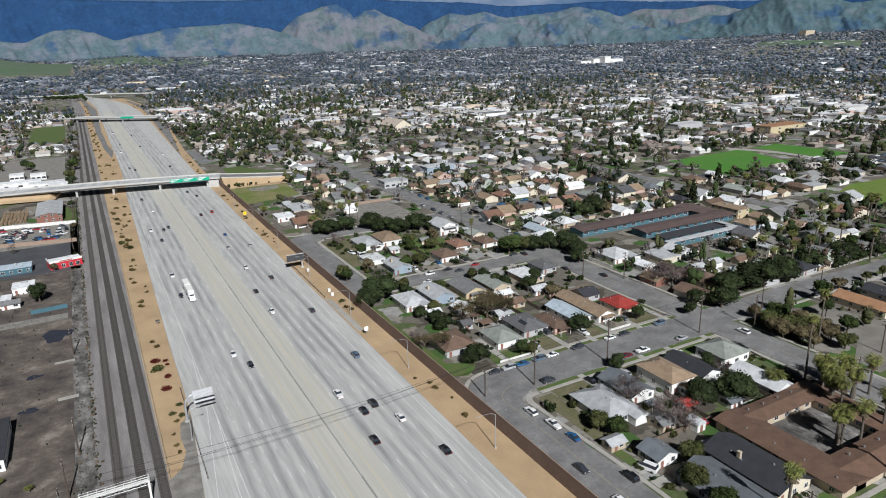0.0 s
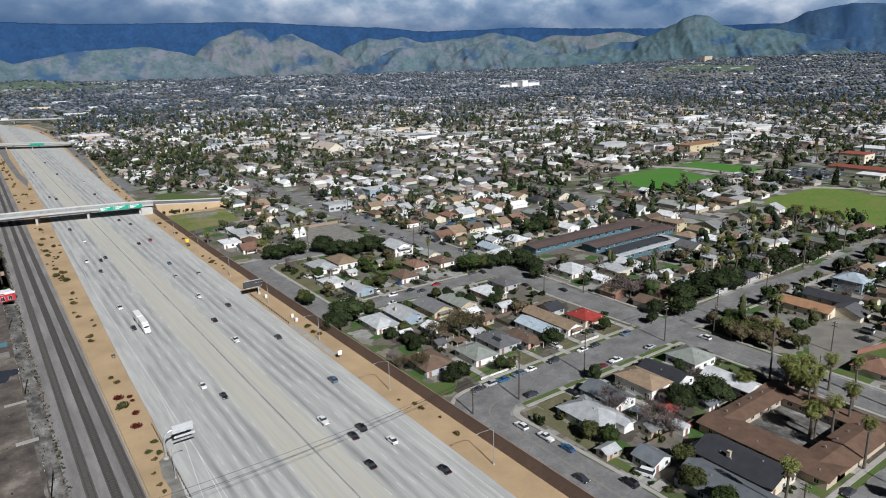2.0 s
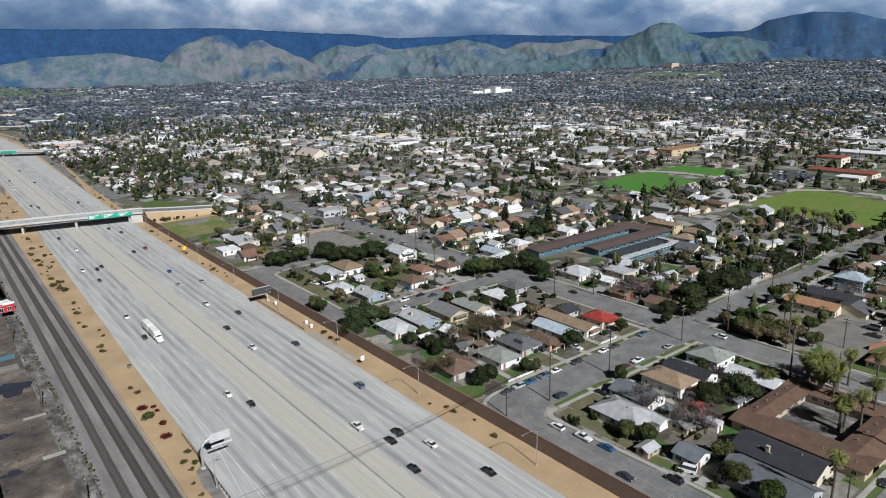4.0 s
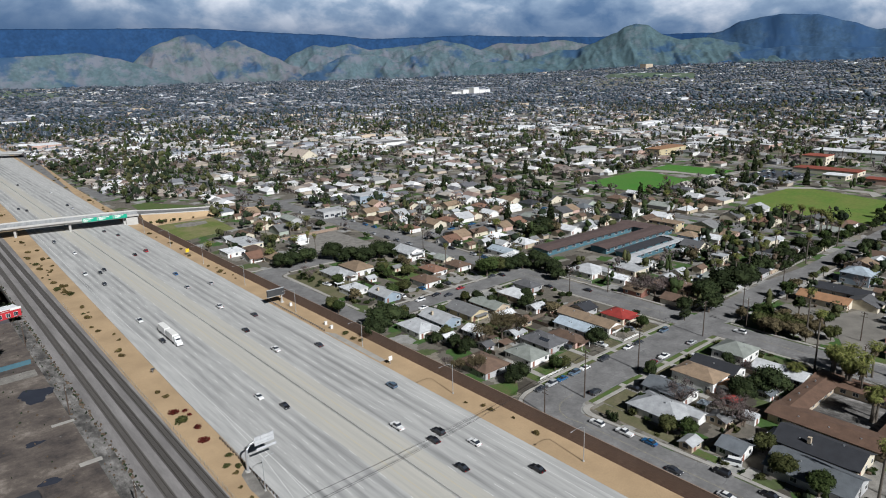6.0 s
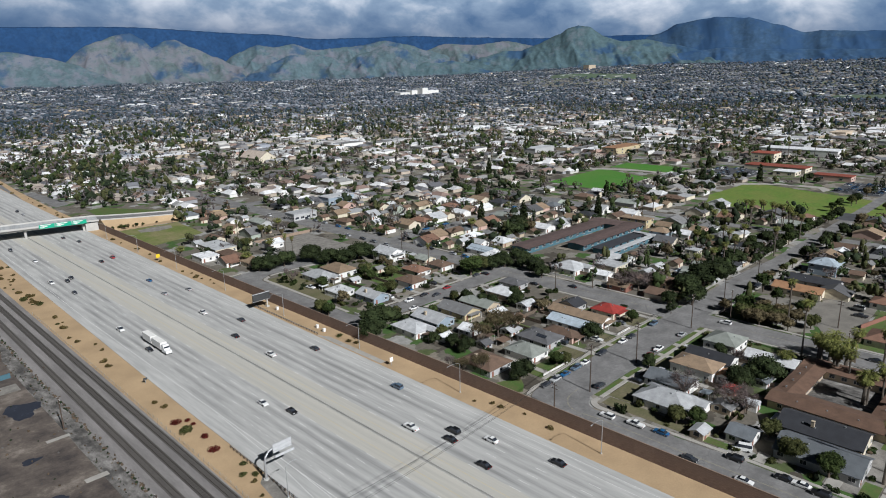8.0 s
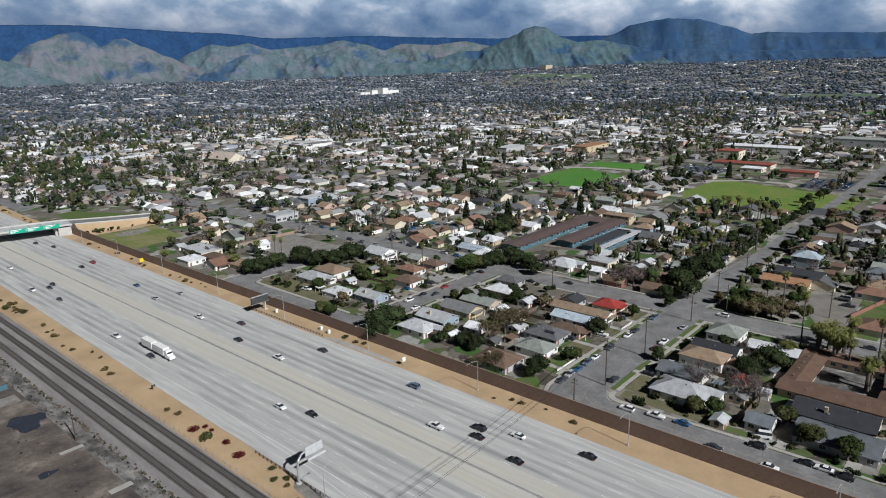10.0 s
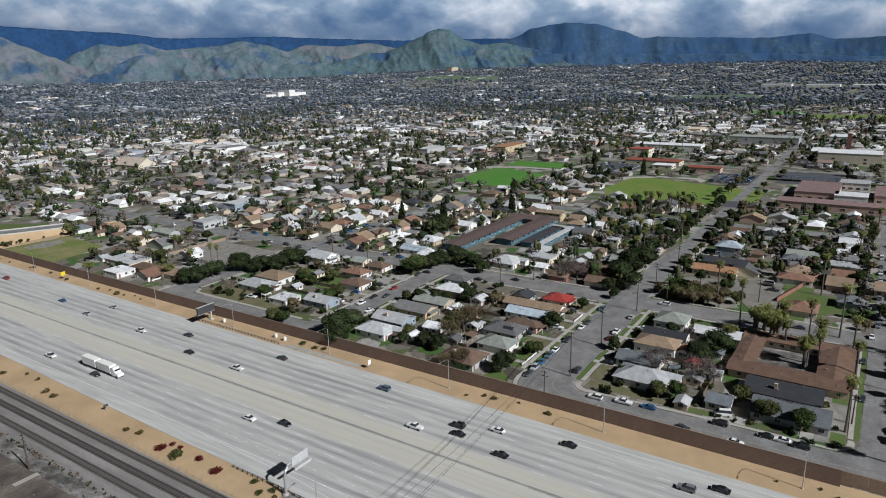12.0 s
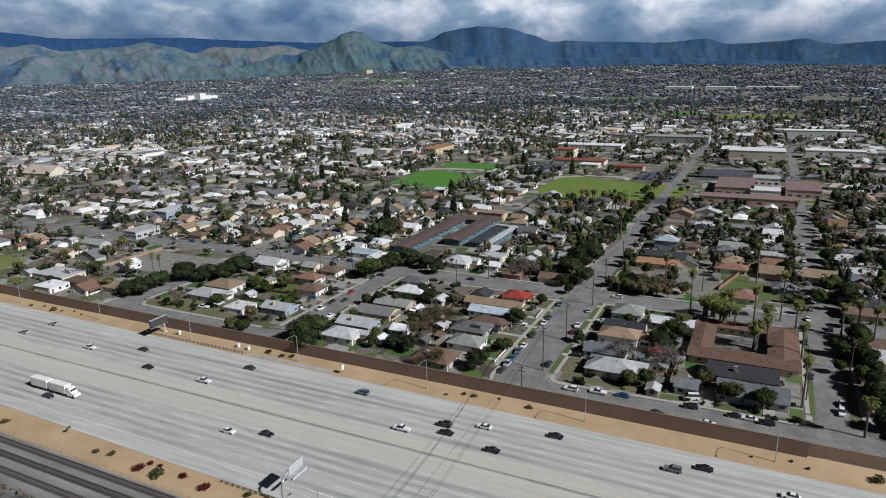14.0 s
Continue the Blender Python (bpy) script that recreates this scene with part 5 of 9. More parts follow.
ROW_STREET = (
    (168, 204, 7, 10, "tan", "brick", "gable", "y", 2.6, "", "small brown house with a tan roof"),
    (186, 192, 12, 13, "brown", "tan", "hip", "y", 3.0, "", "tan house with a broad brown roof"),
    (241, 201, 6, 7, "light", "cream", "flat", "y", 5.5, "", "cream two-storey block with a flat roof"),
    (273, 237, 10, 11, "tan", "blue", "hip", "y", 5.0, "", "pale blue two-storey house with a tan roof"),
    (294, 266, 10, 20, "tan", "yellow", "flat", "y", 5.4, "", "yellow two-storey apartment block"),
    (73, 432, 14, 24, "light", "cream", "flat", "y", 3.2, "", "long low building with a pale flat roof"),
    (58, 417, 11, 13, "white", "white", "flat", "y", 2.8, "", "low white building beside the wall"),
    (62, 396, 9, 12, "clay", "white", "gable", "x", 2.9, "porch", "white house with a red tiled porch"),
    (100, 411, 10, 9, "white", "white", "gable", "x", 3.4, "", "bright white house with a steep gable"),
    (176, 94, 13, 12, "clay", "cream", "hip", "x", 2.8, "", "low house with a reddish-brown roof"),
    (196, 76, 10, 11, "slate", "blue", "hip", "y", 2.8, "", "pale blue house with a slate roof"),
    (222, 60, 12, 16, "tan", "cream", "gable", "y", 3.0, "", "cream house with a tan roof"),
)
for row in ROW_WALL + ROW_NORTH + ROW_MIDDLE + ROW_STREET:
    x, y, wx, wy, roof, wall, kind, along, h, extras, label = row
    house(x, y, wx, wy, roof, wall, kind, along, h, label=label, extras=extras)


# the courtyard motel
def motel():
    root = empty("motel", 116.5, 91, label="long low motel with brown roofs round a paved courtyard", category="motel")
    for x0, x1, y0, y1, along, face in ((-21, -10.5, -18.5, 18.5, "y", 0), (12.2, 21, -18.5, 18.5, "y", 180), (-15.5, 16.5, 11.0, 18.5, "x", -90), (-15.5, 16.5, -18.5, -8.5, "x", 90)):
        part("wall", boxes((x0 + 0.4, x1 - 0.4, y0 + 0.4, y1 - 0.4, 0, 2.8)), WALLS["tan"], root)
        bm = gable_roof(x1 - x0, y1 - y0, 2.8, 0.20, 0.45, along)
        bmesh.ops.translate(bm, verts=bm.verts, vec=((x0 + x1) / 2, (y0 + y1) / 2, 0))
        part("roof", bm, ROOFS["motel"], root)
        for k in range(5):
            if along == "x":
                window_on(root, -8.5 + k * 4.6, (y0 + 0.4) if face < 0 else (y1 - 0.4), 1.5, 1.6, 1.2, face)
            else:
                window_on(root, (x1 - 0.4) if face == 0 else (x0 + 0.4), -6 + k * 3.7, 1.5, 1.6, 1.2, face)
                window_on(root, (x0 + 0.4) if face == 0 else (x1 - 0.4), y0 + 3 + k * 7.5, 1.5, 1.2, 1.2, 180 - face)
    for k in range(8):
        child("roof_vent", VENT, root, pose(-17 + (1.5 if k % 2 else -1.3), -15 + k * 4.2, 3.2))
        child("roof_vent", VENT, root, pose(-10 + k * 3.2, -11 if k % 2 else 16.2, 3.5))
    slab("courtyard", rect(105.5, 129, 82, 102.5), 0.055, M["track_dirt"], 0.1, "grey paved courtyard of the motel", "courtyard")


motel()


# the low school with teal walls
def school():
    for x0, x1, y0, y1, h, roof, wall, lab in (
            (188, 272, 277, 289, 3.6, "umber", "teal", "long teal school wing with a dark brown roof"), (215, 286, 256, 268, 3.6, "umber", "teal", "long teal school wing with a dark brown roof"),
            (272.5, 286, 268.5, 290, 3.6, "umber", "teal", "teal school wing with a dark brown roof"),
            (212, 268, 236, 240, 3.0, "light", "teal", "teal canopy building with a pale edge"), (216, 264, 243, 251, 3.0, "charcoal", "teal", "teal school wing with a dark flat roof"),
            (262, 268, 241, 252, 3.0, "light", "teal", "teal school annexe with a pale roof")):
        root = empty("school_building", (x0 + x1) / 2, (y0 + y1) / 2, label=lab, category="school building", group="wings of the school")
        wx, wy = x1 - x0, y1 - y0
        part("wall", boxes((-wx / 2 + 0.5, wx / 2 - 0.5, -wy / 2 + 0.5, wy / 2 - 0.5, 0, h)), WALLS[wall], root)
        if roof == "umber":
            bm = gable_roof(wx, wy, h, 0.10, 0.6, "x" if wx > wy else "y")
        else:
            bm = flat_roof(wx, wy, h)
        part("roof", bm, ROOFS[roof], root)
        n = int(max(wx, wy) / 7)
        for k in range(n):
            if wx > wy:
                window_on(root, -wx / 2 + 3 + k * (wx - 6) / max(1, n - 1), -wy / 2 + 0.5, 2.2, 3.0, 1.4, -90)
            else:
                window_on(root, -wx / 2 + 0.5, -wy / 2 + 3 + k * (wy - 6) / max(1, n - 1), 2.2, 3.0, 1.4, 180)


school()


def block_building(cx, cy, wx, wy, h, roof, wall, label, name="commercial_building", turn=0.0, n=4, floors=1):
    root = empty(name, cx, cy, ground_z(cx, cy), turn, label, name.replace("_", " "))
    part("wall", boxes((-wx / 2, wx / 2, -wy / 2, wy / 2, 0, h)), WALLS[wall], root)
    part("roof", boxes((-wx / 2 - 0.3, wx / 2 + 0.3, -wy / 2 - 0.3, wy / 2 + 0.3, h, h + 0.5)), ROOFS[roof], root)
    for fl in range(floors):
        for k in range(n):
            window_on(root, -wx / 2 + (k + 0.5) * wx / n, -wy / 2, 2.0 + 3.6 * fl, 3.0, 1.6, -90)
            window_on(root, -wx / 2, -wy / 2 + (k + 0.5) * wy / n, 2.0 + 3.6 * fl, 3.0, 1.6, 180)
    return root


for row in (
        (600, 280, 20, 58, 4.2, "tile", "cream", "wide school hall with a red tiled roof"), (572, 262, 16, 20, 3.8, "white", "cream", "low school wing with a white flat roof"), (567, 220, 15, 32, 4.2, "tile", "pink", "school wing with a red tiled roof"), (660, 313, 22, 24, 9, "tile", "cream", "tall cream hall with a red roof"),
        (732, 300, 26, 84, 7, "white", "white", "large white hall with a flat roof"), (480, 112, 56, 30, 6, "rose", "pink", "pinkish-brown school block with roof lights"), (420, 100, 18, 70, 5, "rose", "pink", "long pinkish-brown school wing"),
        (480, 60, 50, 26, 6, "rose", "pink", "pinkish-brown school block with flat roof"), (455, 88, 20, 22, 6, "white", "white", "white flat-roofed school annexe"), (520, 88, 20, 22, 6, "light", "white", "white flat-roofed school annexe"),
        (850, 205, 30, 84, 9, "sage", "grey", "large hall with a pale green roof"), (695, 100, 36, 58, 11, "white", "cream", "cream civic building with white roofs"), (950, 25, 24, 90, 12, "white", "white", "white three-storey office block"),
        (728, 20, 20, 60, 9, "white", "white", "long white two-storey office block"), (905, 120, 40, 24, 8, "white", "white", "white flat-roofed shop building"), (640, 480, 60, 20, 8, "orange", "yellow", "yellow-orange school building with flat roof"), 
        (215, 500, 26, 14, 6, "light", "blue", "pale two-storey apartment block"), (160, 470, 20, 12, 5, "light", "grey", "pale two-storey apartment block")):
    block_building(*row, n=4 if row[0] < 560 else 2, floors=2 if row[4] > 7 else 1)
for cy, wy in ((95, 170), (270, 105), (420, 100)):
    block_building(2640, cy, 60, wy, 9, "white", "white", "long white warehouse far out on the plain", "warehouse", n=1)
slab("park", [(1300, 40), (1420, 34), (1430, 190), (1310, 196)], 0.045, M["meadow"], 0.1, "green park with trees beyond the civic centre", "park")
slab("park", [(1400, 205), (1500, 210), (1495, 318), (1405, 320)], 0.045, M["field"], 0.1, "green park with trees beyond the civic centre", "park")
slab("park", [(1980, -158), (2225, -150), (2230, 0), (1990, 8)], 0.045, M["meadow"], 0.1, "broad green field far out on the plain", "park")


def carport(x, y0, y1):
    """A long roof of solar panels on posts over parked cars."""
    root = empty("solar_carport", x, y0, 0, 0, "long carport roofed with dark blue solar panels", "carport")
    n = int((y1 - y0) / 6)
    panel = bmesh.new()
    box(panel, -5.5, 5.5, 0.06, 5.94, 0, 0.15, bevel=0.03)
    panel = mesh_of(panel, "solar_panel", material("solar_blue", (0.020, 0.032, 0.075), (0.030, 0.045, 0.10), scale=0.5, rough=0.25))
    post = mesh_of(boxes((-0.2, 0.2, -0.2, 0.2, 0, 3.6)), "post", M["steel"])
    for k in range(n):
        child("solar_panel", panel, root, pose(0, k * 6, 3.8, 0, 4, 0))
        child("post", post, root, pose(0, k * 6 + 3, 0))


carport(544, 52, 156)


def tower(x, y, h):
    root = empty("bell_tower", x, y, 0, 0, "tall slender dark tower above the civic building", "tower")
    part("shaft", boxes((-2.2, -1.0, -2.2, 2.2, 0, h), (1.0, 2.2, -2.2, 2.2, 0, h)), WALLS["brick"], root)
    part("infill", boxes(*[(-1.0, 1.0, -1.9, 1.9, k * 4.0, k * 4.0 + 2.6) for k in range(int(h / 4))]), M["dark_panel"], root)
    part("cap", boxes((-2.6, 2.6, -2.6, 2.6, h, h + 0.8)), M["cap"], root)


tower(738, 104, 26)
house(310, 792, 24, 40, "beige", "cream", "gable", "y", 7.0, 0.62, 0.6, 5, "large cream church hall with a steep beige roof", category="church", name="church", rich=False)
slab("car_park", rect(500, 560, 168, 205), 0.05, M["asphalt_dark"], 0.1, "dark asphalt car park", "car park")
slab("car_park", rect(536, 588, 284, 334), 0.05, M["asphalt_dark"], 0.1, "dark asphalt car park", "car park")
slab("service_road", [(458, 290), (470, 292), (500, 278), (520, 250), (521, 214), (509, 206), (496, 208), (512, 216), (512, 248), (494, 272)], 0.047, M["walk"], 0.1, "pale concrete service road beside the school field", "road")
slab("service_road", [(486, 455), (496, 455), (520, 402), (520, 350), (566, 350), (566, 342), (480, 342), (480, 350), (511, 350), (512, 396)], 0.047, M["walk"], 0.1, "pale concrete path between playing fields", "path")
slab("car_park", rect(525, 600, 100, 150), 0.05, M["asphalt_dark"], 0.1, "dark asphalt car park", "car park")
slab("car_park", rect(395, 420, 150, 172), 0.051, M["asphalt_dark"], 0.1, "dark asphalt school yard", "car park")


# ---- trees ----
def leaves(rng, lobes, count, size):
    """Small tufts round the lobes of a crown: centre, radius, squash."""
    w = np.array([l[3] ** 2 for l in lobes])
    pick = rng.choice(len(lobes), count, p=w / w.sum())
    c = np.array([l[:3] for l in lobes])[pick]
    r = np.array([l[3] for l in lobes])[pick][:, None]
    d = rng.normal(size=(count, 3))
    d /= np.linalg.norm(d, axis=1)[:, None]
    p = c + d * r * (rng.uniform(0.74, 1.14, (count, 1))) * np.array([1, 1, 0.85])
    u = rng.normal(size=(count, 3))
    u /= np.linalg.norm(u, axis=1)[:, None]
    v = np.cross(u, rng.normal(size=(count, 3)))
    v /= np.linalg.norm(v, axis=1)[:, None]
    s = size * rng.uniform(0.6, 1.3, (count, 1))
    verts = np.stack([p - u * s - v * s * 0.6, p + u * s - v * s * 0.7, p + u * s * 0.9 + v * s * 0.6, p - u * s + v * s * 0.7], 1).reshape(-1, 3)
    return verts, np.arange(count * 4).reshape(-1, 4)


def crown_core(rng, lobes):
    """The shaded inside of a crown: one uneven lump for each lobe."""
    bm = bmesh.new()
    bmesh.ops.create_icosphere(bm, subdivisions=2, radius=1.0)
    ball = np.array([tuple(v.co) for v in bm.verts])
    tri = np.array([[v.index for v in f.verts] for f in bm.faces])
    bm.free()
    verts = [ball * (l[3] * np.array([0.86, 0.86, 0.73])) * rng.uniform(0.82, 1.12, (len(ball), 1)) + np.array(l[:3]) for l in lobes]
    return np.concatenate(verts), np.concatenate([tri + i * len(ball) for i in range(len(lobes))])


def broad_tree(seed, name, leaf, count, size, height=8.0, radius=3.6, label="", lobes_n=9, base=0.42):
    rng = np.random.default_rng(seed)
    root = empty(name, label=label, category="tree")
    bm = bmesh.new()
    tube(bm, [(0, 0, -0.2), (0.1, 0, height * 0.2), (0.05, 0.1, height * 0.42)], [0.34, 0.26, 0.2], 6)
    lobes = [(0, 0, height - radius * 0.95, radius * 0.72)]
    for k in range(lobes_n):
        a = 2 * math.pi * k / lobes_n + rng.uniform(-0.3, 0.3)
        d = radius * rng.uniform(0.40, 0.68)
        z = height * base + rng.uniform(0.1, 0.75) * (height * (1 - base) - radius * 0.4)
        lobes.append((d * math.cos(a), d * math.sin(a), z, radius * rng.uniform(0.34, 0.55)))
        if k % 2 == 0:
            tube(bm, [(0, 0, height * 0.25), (d * 0.5 * math.cos(a), d * 0.5 * math.sin(a), z * 0.75), (d * math.cos(a), d * math.sin(a), z)], [0.16, 0.11, 0.05], 5)
    part("trunk", bm, M["bark"], root)
    v, f = leaves(rng, lobes, count, size)
    core_v, core_f = crown_core(rng, lobes)
    child("crown", soup("crown", np.concatenate([v, core_v]), f.tolist() + (core_f + len(v)).tolist(), M[leaf]), root)
    return root


def bare_tree(seed, leaf="twig", label="bare winter tree with fine grey-brown twigs", twigs=900):
    """Limbs that fork, and a haze of twigs round their ends."""
    rng = np.random.default_rng(seed)
    root = empty("bare_tree", label=label, category="tree")
    bm = bmesh.new()
    tube(bm, [(0, 0, -0.2), (0, 0.05, 1.6), (0.1, 0, 2.4)], [0.28, 0.22, 0.18], 6)
    ends = []
    for k in range(9):
        a = 2 * math.pi * k / 9 + rng.uniform(-0.3, 0.3)
        e = Vector((math.cos(a) * rng.uniform(1.4, 2.8), math.sin(a) * rng.uniform(1.4, 2.8), rng.uniform(4.4, 6.6)))
        tube(bm, [(0.05, 0, 2.0), tuple(e * 0.55 + Vector((0, 0, 0.4))), tuple(e)], [0.13, 0.08, 0.03], 4)
        ends.append(e)
    part("trunk", bm, M["bark"], root)
    n = twigs
    start = np.array([tuple(ends[i]) for i in rng.integers(0, 9, n)]) + rng.normal(size=(n, 3)) * 0.55
    way = rng.normal(size=(n, 3)) + np.array([0, 0, 0.5])
    way *= rng.uniform(0.5, 1.3, (n, 1)) / np.linalg.norm(way, axis=1)[:, None]
    side = np.cross(way, rng.normal(size=(n, 3)))
    side *= 0.055 / np.linalg.norm(side, axis=1)[:, None]
    verts = np.stack([start - side, start + side, start + way], 1).reshape(-1, 3)
    child("crown", soup("crown", verts, np.arange(n * 3).reshape(-1, 3), M[leaf]), root)
    return root


def conifer(seed, height=11.0, radius=1.5, count=900, label="tall narrow cypress with dark foliage"):
    rng = np.random.default_rng(seed)
    root = empty("cypress", label=label, category="tree")
    part("trunk", tube(bmesh.new(), [(0, 0, -0.2), (0, 0, height * 0.5)], [0.25, 0.1], 6), M["bark"], root)
    lobes = [(rng.uniform(-0.2, 0.2), rng.uniform(-0.2, 0.2), z, radius * (1 - (z / height) ** 2.2) + 0.25) for z in np.linspace(0.9, height - 0.5, 11)]
    v, f = leaves(rng, lobes, count, 0.32)
    child("crown", soup("crown", v, f, M["leaf_dark"]), root)
    return root


def palm(seed, height=10.0, fronds=44, reach=2.3, thick=0.22, label="tall palm with a shaggy crown", skirt=True):
    rng = random.Random(seed)
    root = empty("palm_tree", label=label, category="palm tree")
    lean = rng.uniform(-0.25, 0.25)
    part("trunk", tube(bmesh.new(), [(0, 0, -0.2), (lean * 0.3, 0, height * 0.4), (lean, 0, height)], [thick * 1.35, thick, thick * 0.9], 8), M["palm_bark"], root)
    verts, faces = [], []
    for k in range(fronds):
        a = 2.4 * k + rng.uniform(-0.2, 0.2)
        up_ = 1.25 - 2.0 * (k / fronds) + rng.uniform(-0.12, 0.12)
        out, side = Vector((math.cos(a), math.sin(a), 0)), Vector((-math.sin(a), math.cos(a), 0))
        pts, ang = [Vector((lean, 0, height))], up_
        for s in range(6):
            pts.append(pts[-1] + (out * math.cos(ang) + Vector((0, 0, math.sin(ang)))) * reach / 6)
            ang -= 0.24 + 0.05 * s
        for s in range(1, 6):
            p, q = pts[s], pts[s + 1]
            w = reach * 0.22 * (1 - abs(s - 3) / 5)
            drop = Vector((0, 0, -w * 0.5))
            for sg in (-1, 1):
                i = len(verts)
                verts += [tuple(p), tuple(p + (q - p) * 0.8), tuple((p + q) / 2 + (q - p) * 0.5 + side * sg * w + drop)]
                faces.append((i, i + 1, i + 2))
    child("crown", soup("crown", verts, faces, M["frond"]), root)
    if skirt:
        bm = bmesh.new()
        verts, faces = [], []
        for k in range(46):
            a = rng.uniform(0, 6.283)
            z = height - rng.uniform(0.1, 1.9)
            p = Vector((lean + math.cos(a) * thick, math.sin(a) * thick, z))
            q = p + Vector((math.cos(a) * rng.uniform(0.4, 0.9), math.sin(a) * rng.uniform(0.4, 0.9), -rng.uniform(0.7, 1.2)))
            s = Vector((-math.sin(a), math.cos(a), 0)) * 0.28
            i = len(verts)
            verts += [tuple(p), tuple(q - s), tuple(q + s)]
            faces.append((i, i + 1, i + 2))
        bm.free()
        child("skirt", soup("skirt", verts, faces, M["skirt"]), root, label="hanging dry brown fronds")
    return root


def shrub(seed, leaf, label, count=160, size=0.16):
    rng = np.random.default_rng(seed)
    lobes = [(rng.uniform(-0.5, 0.5), rng.uniform(-0.5, 0.5), rng.uniform(0.3, 0.6), rng.uniform(0.35, 0.6)) for _ in range(6)]
    v, f = leaves(rng, lobes, count, size)
    v[:, 2] = np.maximum(v[:, 2], 0.02)
    ob = new("shrub", soup("shrub", v, f, M[leaf]))
    return tagged(ob, label, "shrub", "shrubs on the verge")


STORE = pose(0, -400, -60)
DARK = [broad_tree(10 + i, "tree", "leaf_dark", 2100, 0.185, 8.5, 4.0, "dense dark evergreen tree with a rounded crown", 9, 0.28) for i in range(3)]
GREEN = [broad_tree(20 + i, "tree", "leaf_green", 1800, 0.175, 8.0, 3.6, "leafy green garden tree with an uneven crown") for i in range(3)]
OLIVE = [broad_tree(30 + i, "tree", "leaf_olive", 1600, 0.17, 7.0, 3.4, "loose yellow-green tree with gaps in its crown") for i in range(2)]
BROWN = [broad_tree(40 + i, "tree", "leaf_brown", 1700, 0.165, 7.5, 3.6, "brownish tree with thin dry foliage") for i in range(2)]
BARE = [bare_tree(50 + i) for i in range(3)]
RUST = [bare_tree(57, "leaf_brown", "leafless tree with rusty brown twigs", 1500)]
CYPRESS = [conifer(60 + i) for i in range(2)]
PALM = [palm(70), palm(71, 14.0, label="very tall slender palm with a small crown", thick=0.22, reach=2.0), palm(72, 8.0, 52, 2.9, 0.42, "stout palm with a broad feathery crown"), palm(73, 18.0, 40, 1.9, 0.20, "very tall slender palm with a small crown")]
MID = [broad_tree(80 + i, "tree", ("leaf_dark", "leaf_green", "leaf_olive", "leaf_brown")[i % 4], 520, 0.30, 7.5 + (i % 3), 3.4, ("dark evergreen garden tree with a rounded crown", "green garden tree with an uneven crown", "yellow-green garden tree with a loose crown", "brownish tree with thin half-bare crown")[i % 4], 7) for i in range(8)]
MID += [bare_tree(90, twigs=420), conifer(91, count=320)]
for ob in DARK + GREEN + OLIVE + BROWN + BARE + RUST + CYPRESS + PALM + MID:
    ob.matrix_basis = STORE
TEMPLATES = DARK + GREEN + OLIVE + BROWN + BARE + RUST + CYPRESS + PALM + MID
place_rng = random.Random(5)


def plant(kinds, x, y, scale, squash=None, group=""):
    ob = place_rng.choice(kinds)
    k = squash or place_rng.uniform(0.9, 1.12)
    m = Matrix.Translation((x, y, ground_z(x, y))) @ Matrix.Rotation(place_rng.uniform(0, 6.28), 4, "Z") @ Matrix.Diagonal((scale, scale, scale * k, 1))
    c = copy_thing(ob, m)
    if group:
        c["group"] = group
    return c


T_DARK_A = [
    (53.0, 251.9, 9.0), (102.1, 253.1, 2.7), (104.5, 246.6, 3.5), (106.3, 239.7, 3.4), (107.9, 234.4, 3.4), (115.1, 226.7, 4.2),
    (124.8, 234.6, 3.3), (60.4, 224.1, 2.7), (62.8, 216.5, 3.2), (62.4, 209.3, 3.5), (58.5, 179.0, 4.7), (105.5, 180.3, 4.8),
    (112.9, 116.6, 6.9), (123.7, 135.9, 2.6), (96.7, 150.5, 2.7),
    (67.6, 254.1, 2.2), (68.1, 249.7, 2.0), (102.9, 119.9, 4.9), (43.7, 246.1, 5.1),
]
T_DARK_B = [
    (71.1, 366.3, 7.0), (80.9, 367.1, 6.5), (66.3, 369.6, 5.1), (97.2, 363.2, 7.2), (100.2, 352.2, 6.5), (105.5, 344.1, 7.1),
    (118.2, 346.4, 7.9), (126.2, 345.4, 4.7), (152.4, 273.0, 5.6), (160.5, 271.1, 5.7), (167.6, 264.5, 7.0), (165.1, 253.7, 5.6),
    (158.4, 244.2, 4.8), (231.0, 318.0, 8.5), (216.3, 310.1, 6.7), (197.8, 175.5, 10.4), (184.5, 177.9, 7.1), (217.2, 174.8, 8.4),
    (242.6, 178.4, 7.5), (169.3, 168.1, 6.2), (163.4, 176.8, 3.9), (266.2, 177.7, 6.5), (297.8, 182.0, 6.2), (153.0, 170.1, 2.7),
]
T_OLIVE = [
    (77.5, 102.0, 3.6), (69.4, 93.2, 4.4), (67.6, 83.4, 4.0),
    (75.8, 175.9, 3.0), (132.2, 177.3, 3.1), (66.9, 125.3, 3.5), (69.1, 120.2, 3.5), (67.6, 227.5, 2.8), (90.1, 285.9, 4.2),
    (82.5, 247.4, 2.3), (79.0, 174.1, 2.6), (77.1, 140.7, 1.7), (81.6, 283.3, 3.8), (50.5, 287.8, 4.1), (50.2, 281.9, 3.6),
    (101.7, 319.8, 4.3), (107.9, 305.0, 4.5), (137.5, 275.3, 7.2), (146.9, 276.7, 5.6), (71.7, 316.5, 3.4), (97.0, 308.7, 3.0),
]
